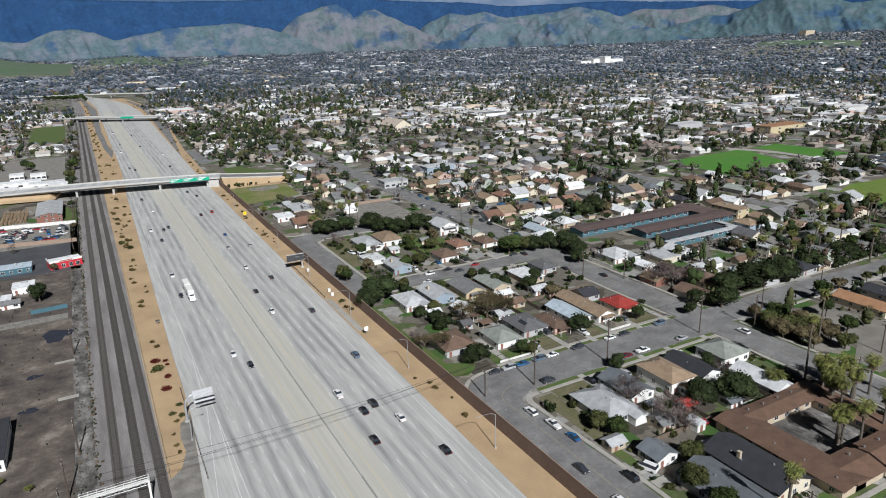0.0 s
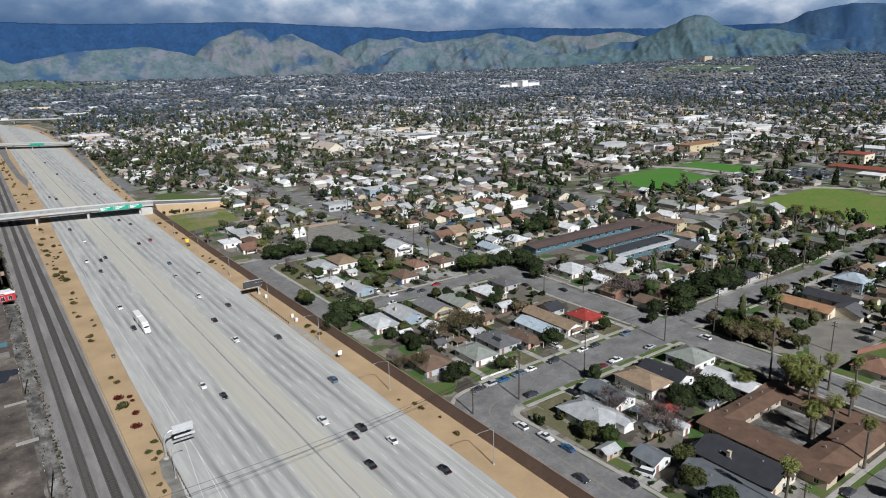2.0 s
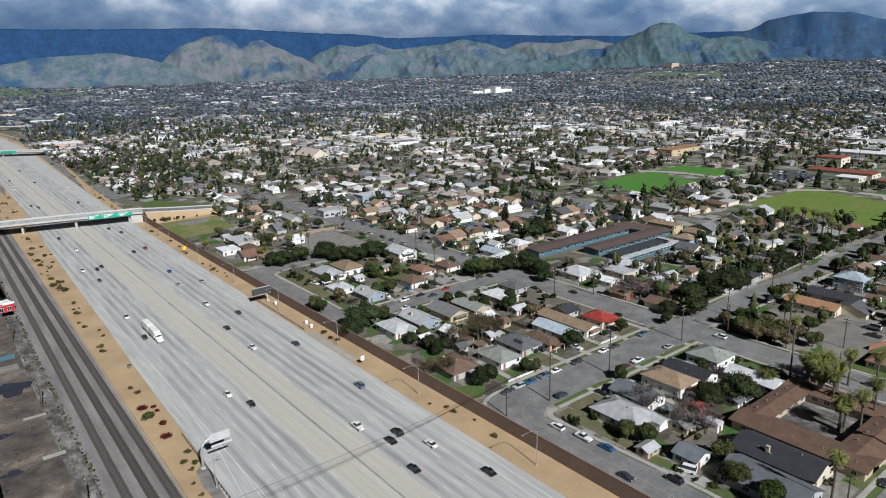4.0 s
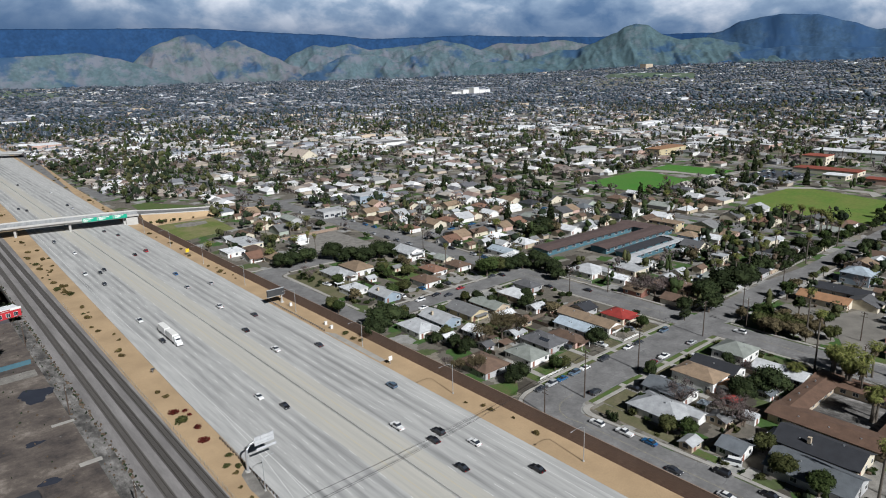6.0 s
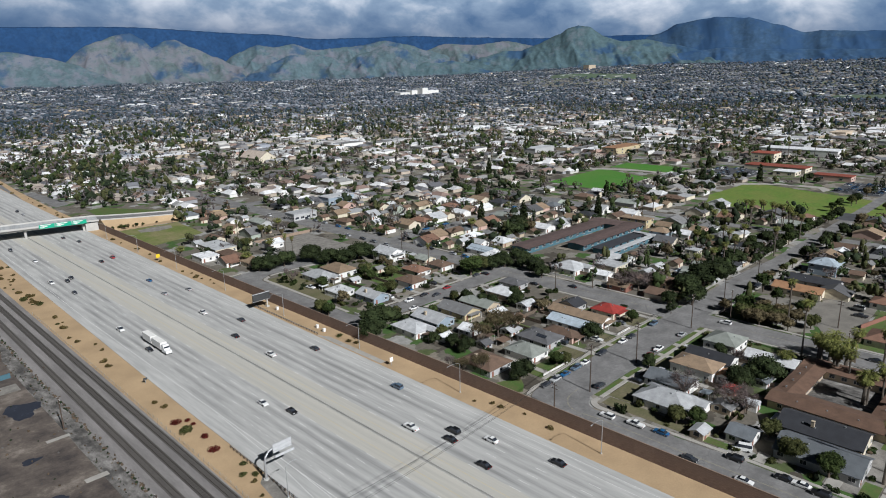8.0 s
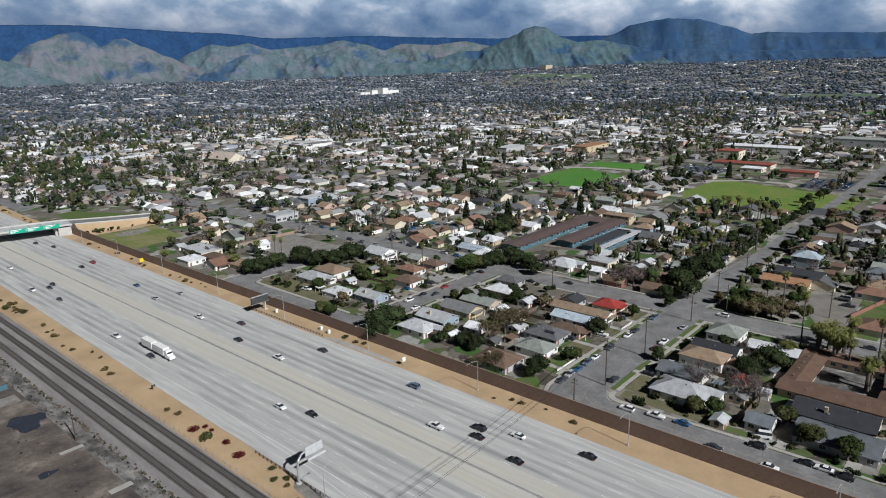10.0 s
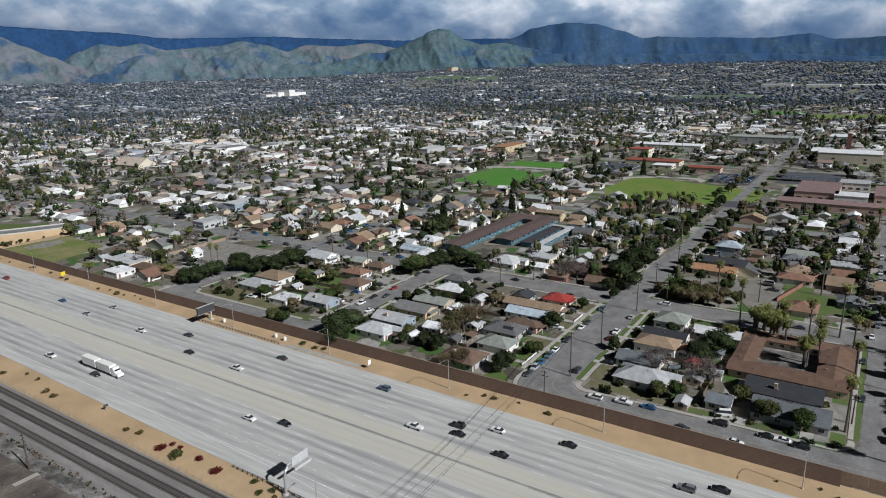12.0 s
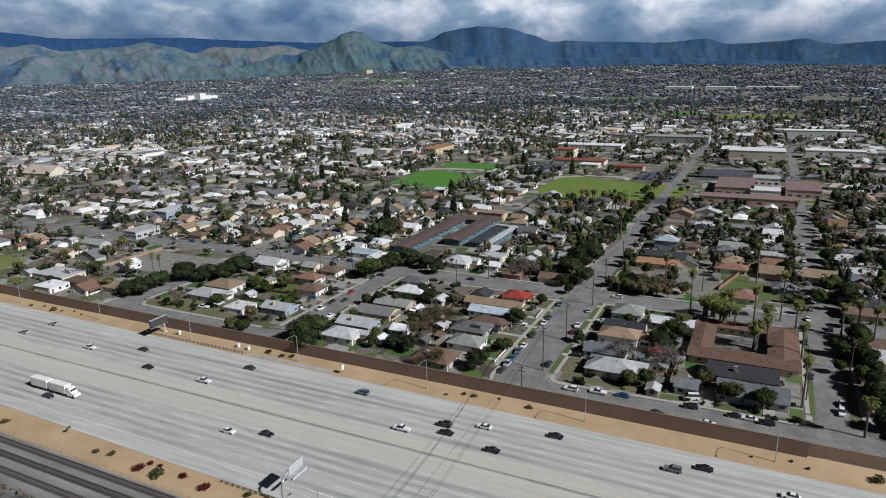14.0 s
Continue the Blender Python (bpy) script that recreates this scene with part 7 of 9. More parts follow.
        # the crown is a few lumps grown into one another
        lumps, reach = ((1, 1.0), (2, 0.78), (3, 0.66))[detail]
        ball_v, ball_f = BODY_V[detail == 2], BODY_F[detail == 2]
        spread = rng.normal(size=(m, lumps, 1, 3)) * (0.0 if lumps == 1 else 0.42)
        lump = centre[:, :, None] + (spread + reach * ball_v * rng.uniform(0.6, 1.1, (m, lumps, len(ball_v), 1))) * size3[:, :, None]
        p = rng.normal(size=(m, tufts, 3))
        p /= np.linalg.norm(p, axis=2)[:, :, None]
        p[:, :, 2] = np.abs(p[:, :, 2]) * 1.4 - 0.4
        c = centre + p * size3 * rng.uniform(0.75, 1.08, (m, tufts, 1))
        u = rng.normal(size=(m, tufts, 3))
        u /= np.linalg.norm(u, axis=2)[:, :, None]
        v = np.cross(u, rng.normal(size=(m, tufts, 3)))
        v /= np.linalg.norm(v, axis=2)[:, :, None]
        s = size * rng.uniform(0.6, 1.2, (m, tufts, 1))
        Q = np.stack([c - u * s - v * s, c + u * s - v * s, c + u * s + v * s, c - u * s + v * s], 2)
        tone = rng.choice(5, m, p=(0.25, 0.17, 0.14, 0.28, 0.16))
        # tones with haze painted into the leaf colour take over with distance
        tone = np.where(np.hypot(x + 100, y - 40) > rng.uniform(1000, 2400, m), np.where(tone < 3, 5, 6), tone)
        for k, (word, mat) in enumerate((("dark", TONE["dark"]), ("green", TONE["green"]), ("olive", TONE["olive"]), ("bare", TONE["bare"]), ("brown", TONE["brown"]), ("blue-grey", TONE["away"]), ("grey", TONE["bare_hazed"]))):
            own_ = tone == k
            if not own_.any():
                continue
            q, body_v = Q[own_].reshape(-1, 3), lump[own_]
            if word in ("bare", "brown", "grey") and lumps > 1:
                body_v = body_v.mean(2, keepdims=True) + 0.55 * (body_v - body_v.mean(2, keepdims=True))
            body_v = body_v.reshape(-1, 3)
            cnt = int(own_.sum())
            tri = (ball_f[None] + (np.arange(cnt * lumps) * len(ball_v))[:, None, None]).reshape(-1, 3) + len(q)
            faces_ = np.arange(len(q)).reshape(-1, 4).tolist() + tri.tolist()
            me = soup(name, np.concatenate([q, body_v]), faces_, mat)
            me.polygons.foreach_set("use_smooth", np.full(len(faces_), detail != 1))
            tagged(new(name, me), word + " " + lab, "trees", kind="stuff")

    # low shrubs and hedges round the houses
    n4 = 9000
    r, az = np.sqrt(rng.uniform(0, 1, n4) * (640 ** 2 - 120 ** 2) + 120 ** 2), np.radians(rng.uniform(-6, 103, n4))
    x, y = -100 + r * np.sin(az), 40 + r * np.cos(az)
    keep = x > 62
    for a, b, c, d in KEEP_OUT:
        keep &= ~((x > a) & (x < b) & (y > c) & (y < d))
    for s in EW:
        keep &= np.abs(y - s) > 10.5
    for s in NS:
        keep &= np.abs(x - s) > 10
    for a, b, c, d in ((90, 142, 70, 114), (62, 70, 120, 150), (180, 215, 75, 104)):
        keep &= ~((x > a) & (x < b) & (y > c) & (y < d))
    own = np.array(taken)
    for i in np.nonzero(keep)[0]:
        gap = ((own[:, 0] - x[i]) ** 2 + (own[:, 1] - y[i]) ** 2).min()
        keep[i] = 36 < gap < 170
    x, y = x[keep], y[keep]
    m = len(x)
    bulk = np.stack([rng.uniform(0.5, 1.5, m), rng.uniform(0.5, 1.5, m), rng.uniform(0.5, 1.3, m)], 1)[:, None, :]
    V = np.stack([x, y, bulk[:, 0, 2] * 0.8], 1)[:, None, :] + BODY_V[1][None] * bulk * rng.uniform(0.55, 1.15, (m, len(BODY_V[1]), 1))
    F = (BODY_F[1][None] + (np.arange(m) * len(BODY_V[1]))[:, None, None]).reshape(-1, 3)
    tone = np.repeat(rng.choice(4, m, p=(0.4, 0.25, 0.2, 0.15)), len(BODY_F[1]))
    tagged(new("garden_shrubs", soup("garden_shrubs", V.reshape(-1, 3), F, TONE["dark"], TONE["green"], TONE["olive"], TONE["brown"], index=tone)), "low dark shrubs and hedges round the houses", "shrubs", kind="stuff")


far_town()
for dx, dy, w, hh in ((0, 0, 70, 18), (-62, 10, 50, 12), (70, -15, 60, 14), (10, -30, 30, 26)):
    block_building(1760 + dx, 2070 + dy, w, 36, hh, "white", "white", "white hospital block standing on the plain", "hospital", 0, 2, 1)
block_building(113, 1285, 42, 40, 6, "white", "pink", "pinkish low store with a white roof", n=4)
block_building(3300, 2250, 70, 36, 26, "light", "tan", "pale tan institution at the foot of the hills", "institution", 0, 4, 3)

for x, y, z in ((350, 211, 15), (360, 207, 13), (326, 177, 15), (336, 186, 12), (278, 200, 12), (274, 195, 11), (283, 190, 13), (258, 200, 10), (340, 278, 11), (360, 307, 11), (420, 345, 12), (690, 300, 18), (697, 275, 18), (625, 335, 16), (357, 198, 13), (242, 204, 9), (640, 345, 17)):
    c = plant([PALM[1 if z > 11 else 0]], x, y, 1.0, 1.0, "palms of the town")
    c.matrix_basis = c.matrix_basis @ Matrix.Diagonal((1.5, 1.5, z / (14.0 if z > 11 else 10.0), 1))
for x, y, s in ((350, 247, 0.9), (357, 244, 1.0), (366, 239, 1.1), (450, 283, 1.0), (448, 290, 1.1), (367, 226, 1.0), (388, 205, 0.9), (488, 281, 0.6), (475, 283, 0.6), (613, 284, 1.0), (553, 236, 0.9), (540, 226, 0.8), (273, 179, 1.0), (263, 181, 0.9), (429, 287, 1.1), (314, 174, 0.9), (305, 178, 0.8), (340, 176, 0.9)):
    plant(DARK, x, y, s, group="trees of the town")
row = random.Random(77)
for k in range(16):
    plant(DARK + MID[:2], 252 + k * 10.5 + row.uniform(-2, 2), 171.0 + row.uniform(0, 2.0), row.uniform(0.7, 1.05), group="trees of the town")
    if k % 3 < 2:
        plant(DARK + MID[:4], 215 + k * 11 + row.uniform(-3, 3), 155.5 + row.uniform(-1.5, 0.5), row.uniform(0.6, 0.95), group="trees of the town")
for k in range(22):
    x = 265 + k * 14
    if row.random() < 0.55:
        plant(MID, x + row.uniform(-5, 5), 173 + row.uniform(0, 7), row.uniform(0.6, 1.25), group="trees of the town")
    if row.random() < 0.6:
        plant(MID, x + row.uniform(-5, 5), 154.5 + row.uniform(-7, 0), row.uniform(0.6, 1.2), group="trees of the town")
    if k < 16:
        plant(MID, x - 95 + row.uniform(-5, 5), 70.0 + row.uniform(0, 5), row.uniform(0.6, 1.1), group="trees of the town")
        plant(MID, x - 92 + row.uniform(-5, 5), 56.0 + row.uniform(-5, 0), row.uniform(0.6, 1.1), group="trees of the town")
# tall trees that shade the narrow street
for k in range(9):
    plant(DARK + GREEN, 68 + k * 9.2 + row.uniform(-2, 2), 51.5 + row.uniform(-2, 0.5), row.uniform(0.9, 1.25), group="street trees in a row")
for x, y in ((571, 338), (232, 352), (305, 420), (252, 330), (520, 268), (330, 470), (410, 500), (282, 480), (360, 330), (300, 300), (470, 300)):
    plant(CYPRESS, x, y, 1.5, 1.0)
for k in range(12):
    x = -110 + 7.6 * k + row.uniform(-2, 2)
    if not -20 < x < 0:
        plant(MID[:2], x, 1890 - 1.55 * (x + 110) + row.uniform(-25, 25), row.uniform(1.5, 2.2), group="trees by the far viaduct")
for k in range(14):
    plant(MID[:4], row.uniform(47, 116), 541 + row.uniform(-3, 3), row.uniform(0.2, 0.45), group="bushes by the ramp")

# ---- vehicles ----
def car_shell(profile, width, z0=0.0):
    """A body from a side profile, drawn in at the top."""
    bm = bmesh.new()
    sides = []
    for s in (-1, 1):
        sides.append([bm.verts.new((s * width / 2 * k, y, z + z0)) for y, z, k in profile])
    n = len(profile)
    for i in range(n):
        j = (i + 1) % n
        bm.faces.new((sides[0][i], sides[0][j], sides[1][j], sides[1][i]))
    bm.faces.new(sides[0][::-1])
    bm.faces.new(sides[1])
    bmesh.ops.recalc_face_normals(bm, faces=bm.faces)
    bmesh.ops.bevel(bm, geom=[e for e in bm.edges], offset=0.05, segments=1, affect="EDGES", clamp_overlap=True)
    return bm


SHAPES = {
    "sedan": (4.7, 1.82, [(-2.32, .32, .96), (-2.34, .72, .98), (-1.6, .92, .96), (1.0, .95, .96), (2.25, .80, .94), (2.35, .45, .94), (2.3, .25, .94), (-2.25, .25, .94)],
              [(-1.75, .90, .90), (-1.05, 1.40, .74), (.35, 1.42, .74), (1.15, .92, .90)]),
    "suv": (4.75, 1.92, [(-2.35, .35, .97), (-2.38, .95, .98), (-2.2, 1.05, .97), (1.0, 1.08, .97), (2.25, .98, .95), (2.36, .55, .95), (2.3, .3, .95), (-2.3, .3, .95)],
            [(-2.28, 1.02, .92), (-2.0, 1.70, .80), (.2, 1.74, .80), (1.15, 1.05, .92)]),
    "pickup": (5.6, 1.98, [(-2.8, .5, .97), (-2.8, 1.05, .97), (-.75, 1.08, .97), (1.3, 1.10, .97), (2.7, 1.02, .95), (2.8, .6, .95), (2.7, .4, .95), (-2.7, .42, .95)],
               [(-.85, 1.05, .92), (-.7, 1.82, .82), (.7, 1.84, .82), (1.5, 1.08, .92)]),
    "van": (5.3, 2.0, [(-2.65, .35, .97), (-2.68, 1.3, .98), (-2.6, 1.35, .97), (1.9, 1.3, .97), (2.55, .95, .95), (2.65, .5, .95), (2.6, .3, .95), (-2.6, .3, .95)],
            [(-2.6, 1.28, .95), (-2.5, 2.2, .88), (1.1, 2.2, .88), (1.95, 1.28, .94)])}
CAR_MESH = {}
tyre_mesh = mesh_of(tube(bmesh.new(), [(-0.12, 0, 0), (0.12, 0, 0)], [0.34, 0.34], 12), "wheel", M["black"])
rim_mesh = mesh_of(tube(bmesh.new(), [(-0.13, 0, 0), (0.13, 0, 0)], [0.2, 0.2], 8), "rim", M["steel"])
lamp_white = material("lamp_lens", (0.7, 0.7, 0.7), rough=0.2)
lamp_red = material("tail_lens", (0.35, 0.01, 0.01), rough=0.25)
COLOUR_WORD = dict(white="white", black="black", dark="dark grey", silver="silver", grey="grey", blue="blue", red="red", slate="blue-grey", maroon="maroon")


def car(x, y, turn, colour="white", shape="sedan", z=0.06, where="on the freeway", rich=True):
    length, width, low, cab = SHAPES[shape]
    key = (shape, colour)
    if key not in CAR_MESH:
        cabin = car_shell(cab, width)
        roof = [(a, b + 0.012, k) for a, b, k in (cab[1], cab[2])]
        top = boxes((-width * 0.36, width * 0.36, cab[1][0] + 0.1, cab[2][0] - 0.1, cab[1][1] - 0.02, cab[1][1] + 0.05), bevel=0.02)
        lamp_f = boxes((-0.22, 0.22, -0.04, 0.04, -0.08, 0.08))
        lamp_b = boxes((-0.2, 0.2, -0.04, 0.04, -0.1, 0.1))
        CAR_MESH[key] = (mesh_of(car_shell(low, width), "body", BODY[colour]), mesh_of(cabin, "cabin_glass", M["glass"]), mesh_of(top, "roof", BODY[colour]), mesh_of(lamp_f, "headlight", lamp_white), mesh_of(lamp_b, "tail_light", lamp_red))
    b, w, t, hl, tl = CAR_MESH[key]
    root = empty({"sedan": "car", "suv": "car", "pickup": "pickup_truck", "van": "van"}[shape], x, y, z, turn, "%s %s %s" % (COLOUR_WORD[colour], {"suv": "sport utility car", "sedan": "sedan car", "pickup": "pickup truck", "van": "delivery van"}[shape], where),
                 {"pickup": "pickup truck", "van": "van"}.get(shape, "car"), "cars " + where)
    child("body", b, root)
    child("cabin_glass", w, root)
    child("roof", t, root)
    for sx in (-1, 1):
        for yy in (-length * 0.31, length * 0.31) if where[:7] != "crowded" else ():
            wh = child("wheel", tyre_mesh, root, pose(sx * (width / 2 - 0.1), yy, 0.34))
            if rich and "freeway" not in where:
                child("rim", rim_mesh, wh)
        if rich:
            child("headlight", hl, root, pose(sx * width * 0.36, low[5][0] - 0.06, low[4][1] - 0.12))
            child("tail_light", tl, root, pose(sx * width * 0.38, low[0][0] + 0.02, low[1][1] - 0.1))
    return root


FWY_A = [
    (27.7, 255.7, 'dark'), (10.9, 263.5, 'white'), (7.4, 291.8, 'black'), (11.7, 328.9, 'white'),
    (27.8, 367.9, 'silver'), (14.5, 370.6, 'silver'), (15.6, 399.2, 'blue'), (21.7, 307.1, 'dark'),
    (-17.3, 407.8, 'dark'), (-20.5, 435.6, 'white'), (-14.0, 432.7, 'black'), (-7.2, 437.4, 'black'),
    (13.5, 460.1, 'black'), (19.8, 464.2, 'red'), (21.0, 525.0, 'dark'), (-24.9, 336.5, 'white'),
    (-22.6, 304.9, 'black'), (-12.6, 230.8, 'white'), (-9.1, 218.8, 'black'), (13.2, 169.3, 'black'),
    (27.9, 138.8, 'black'), (-16.0, 534.5, 'dark'), (18.3, 545.2, 'dark'),
]
FWY_B = [
    (10.2, 182.7, 'white'), (16.5, 171.8, 'black'), (20.2, 160.1, 'white'), (9.7, 153.2, 'black'),
    (20.4, 105.0, 'grey'), (23.8, 97.4, 'black'), (21.7, 76.4, 'white'), (26.1, 206.4, 'slate'),
]
FWY_C = [
    (-13.0, 694.5, 'dark'), (-3.6, 888.4, 'dark'), (-13.6, 492.4, 'white'), (25.9, 768.7, 'white'),
    (-0.8, 1021.6, 'white'), (-4.3, 680.5, 'black'), (53.7, 801.5, 'black'), (4.8, 979.4, 'dark'),
    (-13.7, 815.3, 'white'), (20.6, 679.8, 'black'), (20.8, 661.2, 'silver'), (4.8, 852.7, 'black'),
    (5.6, 1099.3, 'white'),
]
pick = random.Random(3)
for rows, rich in ((FWY_A, True), (FWY_B, True), (FWY_C, False)):
    for x, y, colour in rows:
        lanes = (-20.6, -17.0, -13.3, -9.7, 9.8, 13.5, 17.2, 21.0, 24.9)
        if -28 < x < 32:
            x = min(lanes, key=lambda v: abs(v - x)) + pick.uniform(-0.3, 0.3)
        car(x, y, 180 if x < 0 else 0, colour, pick.choice(("sedan", "sedan", "suv", "pickup" if colour in ("white", "slate") else "sedan")), rich=rich)
PARK_F = [
    (56.0, 142.6, 'white', 'suv'), (57.4, 133.6, 'white', 'pickup'), (58.3, 125.7, 'blue', 'sedan'), (59.3, 104.5, 'black', 'suv'),
    (58.8, 91.5, 'black', 'sedan'), (58.7, 87.3, 'white', 'sedan'), (57.9, 82.4, 'black', 'suv'), (50.9, 113.5, 'dark', 'sedan'),
    (50.6, 98.6, 'white', 'sedan'),
]
PARK_A = [
    (60.5, 170.9, 'dark', 'sedan'), (65.9, 170.3, 'silver', 'suv'), (71.7, 170.2, 'blue', 'sedan'), (78.4, 170.9, 'slate', 'suv'),
    (84.4, 171.3, 'white', 'sedan'), (95.7, 171.1, 'dark', 'suv'), (110.9, 170.6, 'white', 'sedan'), (117.9, 169.3, 'dark', 'sedan'),
    (135.8, 171.3, 'slate', 'suv'), (72.0, 158.5, 'dark', 'suv'), (105.9, 157.5, 'maroon', 'sedan'), (113.3, 157.7, 'white', 'pickup'),
    (132.8, 157.8, 'silver', 'sedan'),
]
PARK_N = [
    (87.7, 269.2, 'white', 'suv'), (82.0, 259.9, 'white', 'sedan'), (98.0, 269.9, 'black', 'sedan'), (102.0, 265.4, 'dark', 'sedan'),
    (113.1, 269.1, 'red', 'sedan'), (138.4, 272.2, 'dark', 'sedan'), (65.0, 372.8, 'black', 'sedan'),
]
PARK_B = [
    (173.4, 170.6, 'white', 'sedan'), (156.4, 147.5, 'white', 'suv'), (155.1, 223.0, 'black', 'sedan'), (142.0, 422.5, 'dark', 'sedan'),
    (146.0, 239.9, 'black', 'sedan'), (213.8, 155.9, 'dark', 'suv'), (143.4, 270.3, 'black', 'sedan'),
]
PARK_S = [
    (131.2, 69.6, 'dark', 'sedan'), (98.9, 68.9, 'dark', 'sedan'), (80.3, 60.9, 'silver', 'sedan'), (74.1, 61.4, 'white', 'suv'),
    (155.1, 92.8, 'dark', 'sedan'), (140.4, 90.1, 'dark', 'sedan'), (201.1, 108.6, 'dark', 'pickup'), (210.1, 112.0, 'white', 'van'),
    (158.5, 67.6, 'white', 'sedan'), (149.4, 59.8, 'black', 'suv'),
]
for x, y, c, s in PARK_F:
    car(x, y, 0 if x > 54 else 180, c, s, 0.05, "parked along the street" if x > 54 else "on the street beside the wall")
for x, y, c, s in PARK_A:
    car(x, 169.3 if y > 162 else 155.3, 90 if y > 162 else -90, c, s, 0.05, "parked along the street")
for x, y, c, s in PARK_N:
    car(x, y, 90, c, s, 0.05, "parked along the street")
for x, y, c, s in PARK_B:
    car(x, y, 0 if x < 150 or 100 < y < 150 else 90 if x > 163 else 0, c, s, 0.055, "on the avenue")
for x, y, c, s in PARK_S:
    car(x, y, 90 if 55 < y < 72 else 0, c, s, 0.05, "parked along the street")


lot = random.Random(12)
for ry in range(5):
    for rx in range(11):
        if lot.random() < 0.7:
            car(506 + rx * 4.6, 172 + ry * 7.4, lot.choice((0, 180)), lot.choice(("white", "silver", "dark", "black", "grey", "blue")), lot.choice(("sedan", "suv")), 0.05, "crowded in the car park", rich=False)
for ry in range(5):
    for rx in range(9):
        if lot.random() < 0.75:
            car(540 + ry * 10.5, 289 + rx * 5.0, lot.choice((90, -90)), lot.choice(("white", "silver", "dark", "black", "grey", "slate", "white")), lot.choice(("sedan", "suv")), 0.05, "crowded in the car park", rich=False)


# cars at the kerbs of the side streets
for x, y, turn in [(166 + 9.5 * k + lot.uniform(-2, 2), lot.choice((361.2, 369.3)), 90) for k in range(14)] + [(lot.choice((148.6, 160.4)), 285 + 14 * k + lot.uniform(-3, 3), 0) for k in range(16)] + [(172 + 14 * k + lot.uniform(-3, 3), lot.choice((60.6, 65.9)), 90) for k in range(10)]:
    car(x, y, turn + lot.choice((0, 180)), lot.choice(("white", "silver", "dark", "black", "grey", "blue", "white")), lot.choice(("sedan", "suv", "pickup")), 0.055, "parked along a side street", rich=False)


def semi(x, y, turn, trailer_len, label, double=False):
    root = empty("semi_truck", x, y, 0.06, turn, label, "truck")
    cabm = mesh_of(car_shell([(-1.6, .6, 1), (-1.6, 3.6, .96), (-.2, 3.6, .94), (.5, 2.5, .96), (1.0, 1.9, .98), (2.4, 1.6, .95), (2.5, .6, .95)], 2.45), "cab", BODY["white"])
    child("cab", cabm, root, pose(0, 3.0, 0))
    part("windscreen", boxes((-1.0, 1.0, 3.38, 3.62, 2.15, 3.0)), M["glass"], root)
    part("chassis", boxes((-0.6, 0.6, -trailer_len, 4.5, 0.65, 0.95)), M["black"], root)
    n = 2 if double else 1
    for k in range(n):
        l = trailer_len / n - 0.8
        y1 = 0.9 - k * (l + 1.0)
        tr = part("trailer", boxes((-1.28, 1.28, y1 - l, y1, 1.05, 4.05), bevel=0.05), M["white"], root, "white box trailer")
        part("panel_lettering", boxes((-1.30, -1.285, y1 - l * 0.75, y1 - l * 0.3, 2.4, 3.1)), BODY["slate"], tr, "plain bar of faded lettering")
        for yy in (y1 - l + 0.9, y1 - l + 2.1):
            for sx in (-1, 1):
                child("wheel", tyre_mesh, root, pose(sx * 1.1, yy, 0.5) @ Matrix.Diagonal((2.0, 1.45, 1.45, 1)))
    for yy in (-0.2, 1.1, 4.6):
        for sx in (-1, 1):
            child("wheel", tyre_mesh, root, pose(sx * 1.1, yy, 0.5) @ Matrix.Diagonal((1.6, 1.45, 1.45, 1)))


semi(-17.0, 300, 180, 19.0, "white double-trailer semi truck on the freeway", True)


# ---- poles, lamps, signs ----
def street_lamp(x, y, h=10.5, arm=-5.5, label="slim grey freeway lamp post with a long curved arm"):
    root = empty("street_lamp", x, y, 0, label=label, category="street lamp", group="lamp posts of the freeway")
    part("pole", tube(bmesh.new(), [(0, 0, 0), (0, 0, h * 0.5), (0, 0, h)], [0.14, 0.11, 0.08], 8), M["steel"], root)
    part("arm", tube(bmesh.new(), [(0, 0, h), (arm * 0.25, 0, h + 0.75), (arm * 0.7, 0, h + 1.0), (arm, 0, h + 0.95)], [0.07, 0.06, 0.05, 0.05], 6), M["steel"], root)
    part("lamp_head", boxes((arm - 0.5, arm + 0.3, -0.16, 0.16, h + 0.82, h + 1.0), bevel=0.05), M["steel"], root)
    part("base", tube(bmesh.new(), [(0, 0, 0), (0, 0, 0.35)], [0.3, 0.28], 8), M["bridge"], root)


for y in (80, 133, 188, 243, 298, 353, 410, 466, 520):
    street_lamp(37.2, y)
street_lamp(-34.8, 181, label="slim grey freeway lamp post beside the ramp", arm=3.0, h=9.0)


def power_pole(x, y, h=15.0, turn=0.0, label="tall tarred wooden power pole with cross arms"):
    root = empty("power_pole", x, y, 0, turn, label, "power pole", "power poles")
    part("pole", tube(bmesh.new(), [(0, 0, -0.3), (0, 0, h)], [0.24, 0.15], 8), M["pole"], root)
    for z in (h - 0.6, h - 1.9):
        cr = part("cross_arm", boxes((-1.3, 1.3, -0.08, 0.08, z - 0.08, z + 0.08)), M["pole"], root)
        for k in (-1.2, -0.5, 0.5, 1.2):
            part("insulator", tube(bmesh.new(), [(k, 0, z + 0.08), (k, 0, z + 0.3)], [0.06, 0.04], 6), M["trim"], cr)


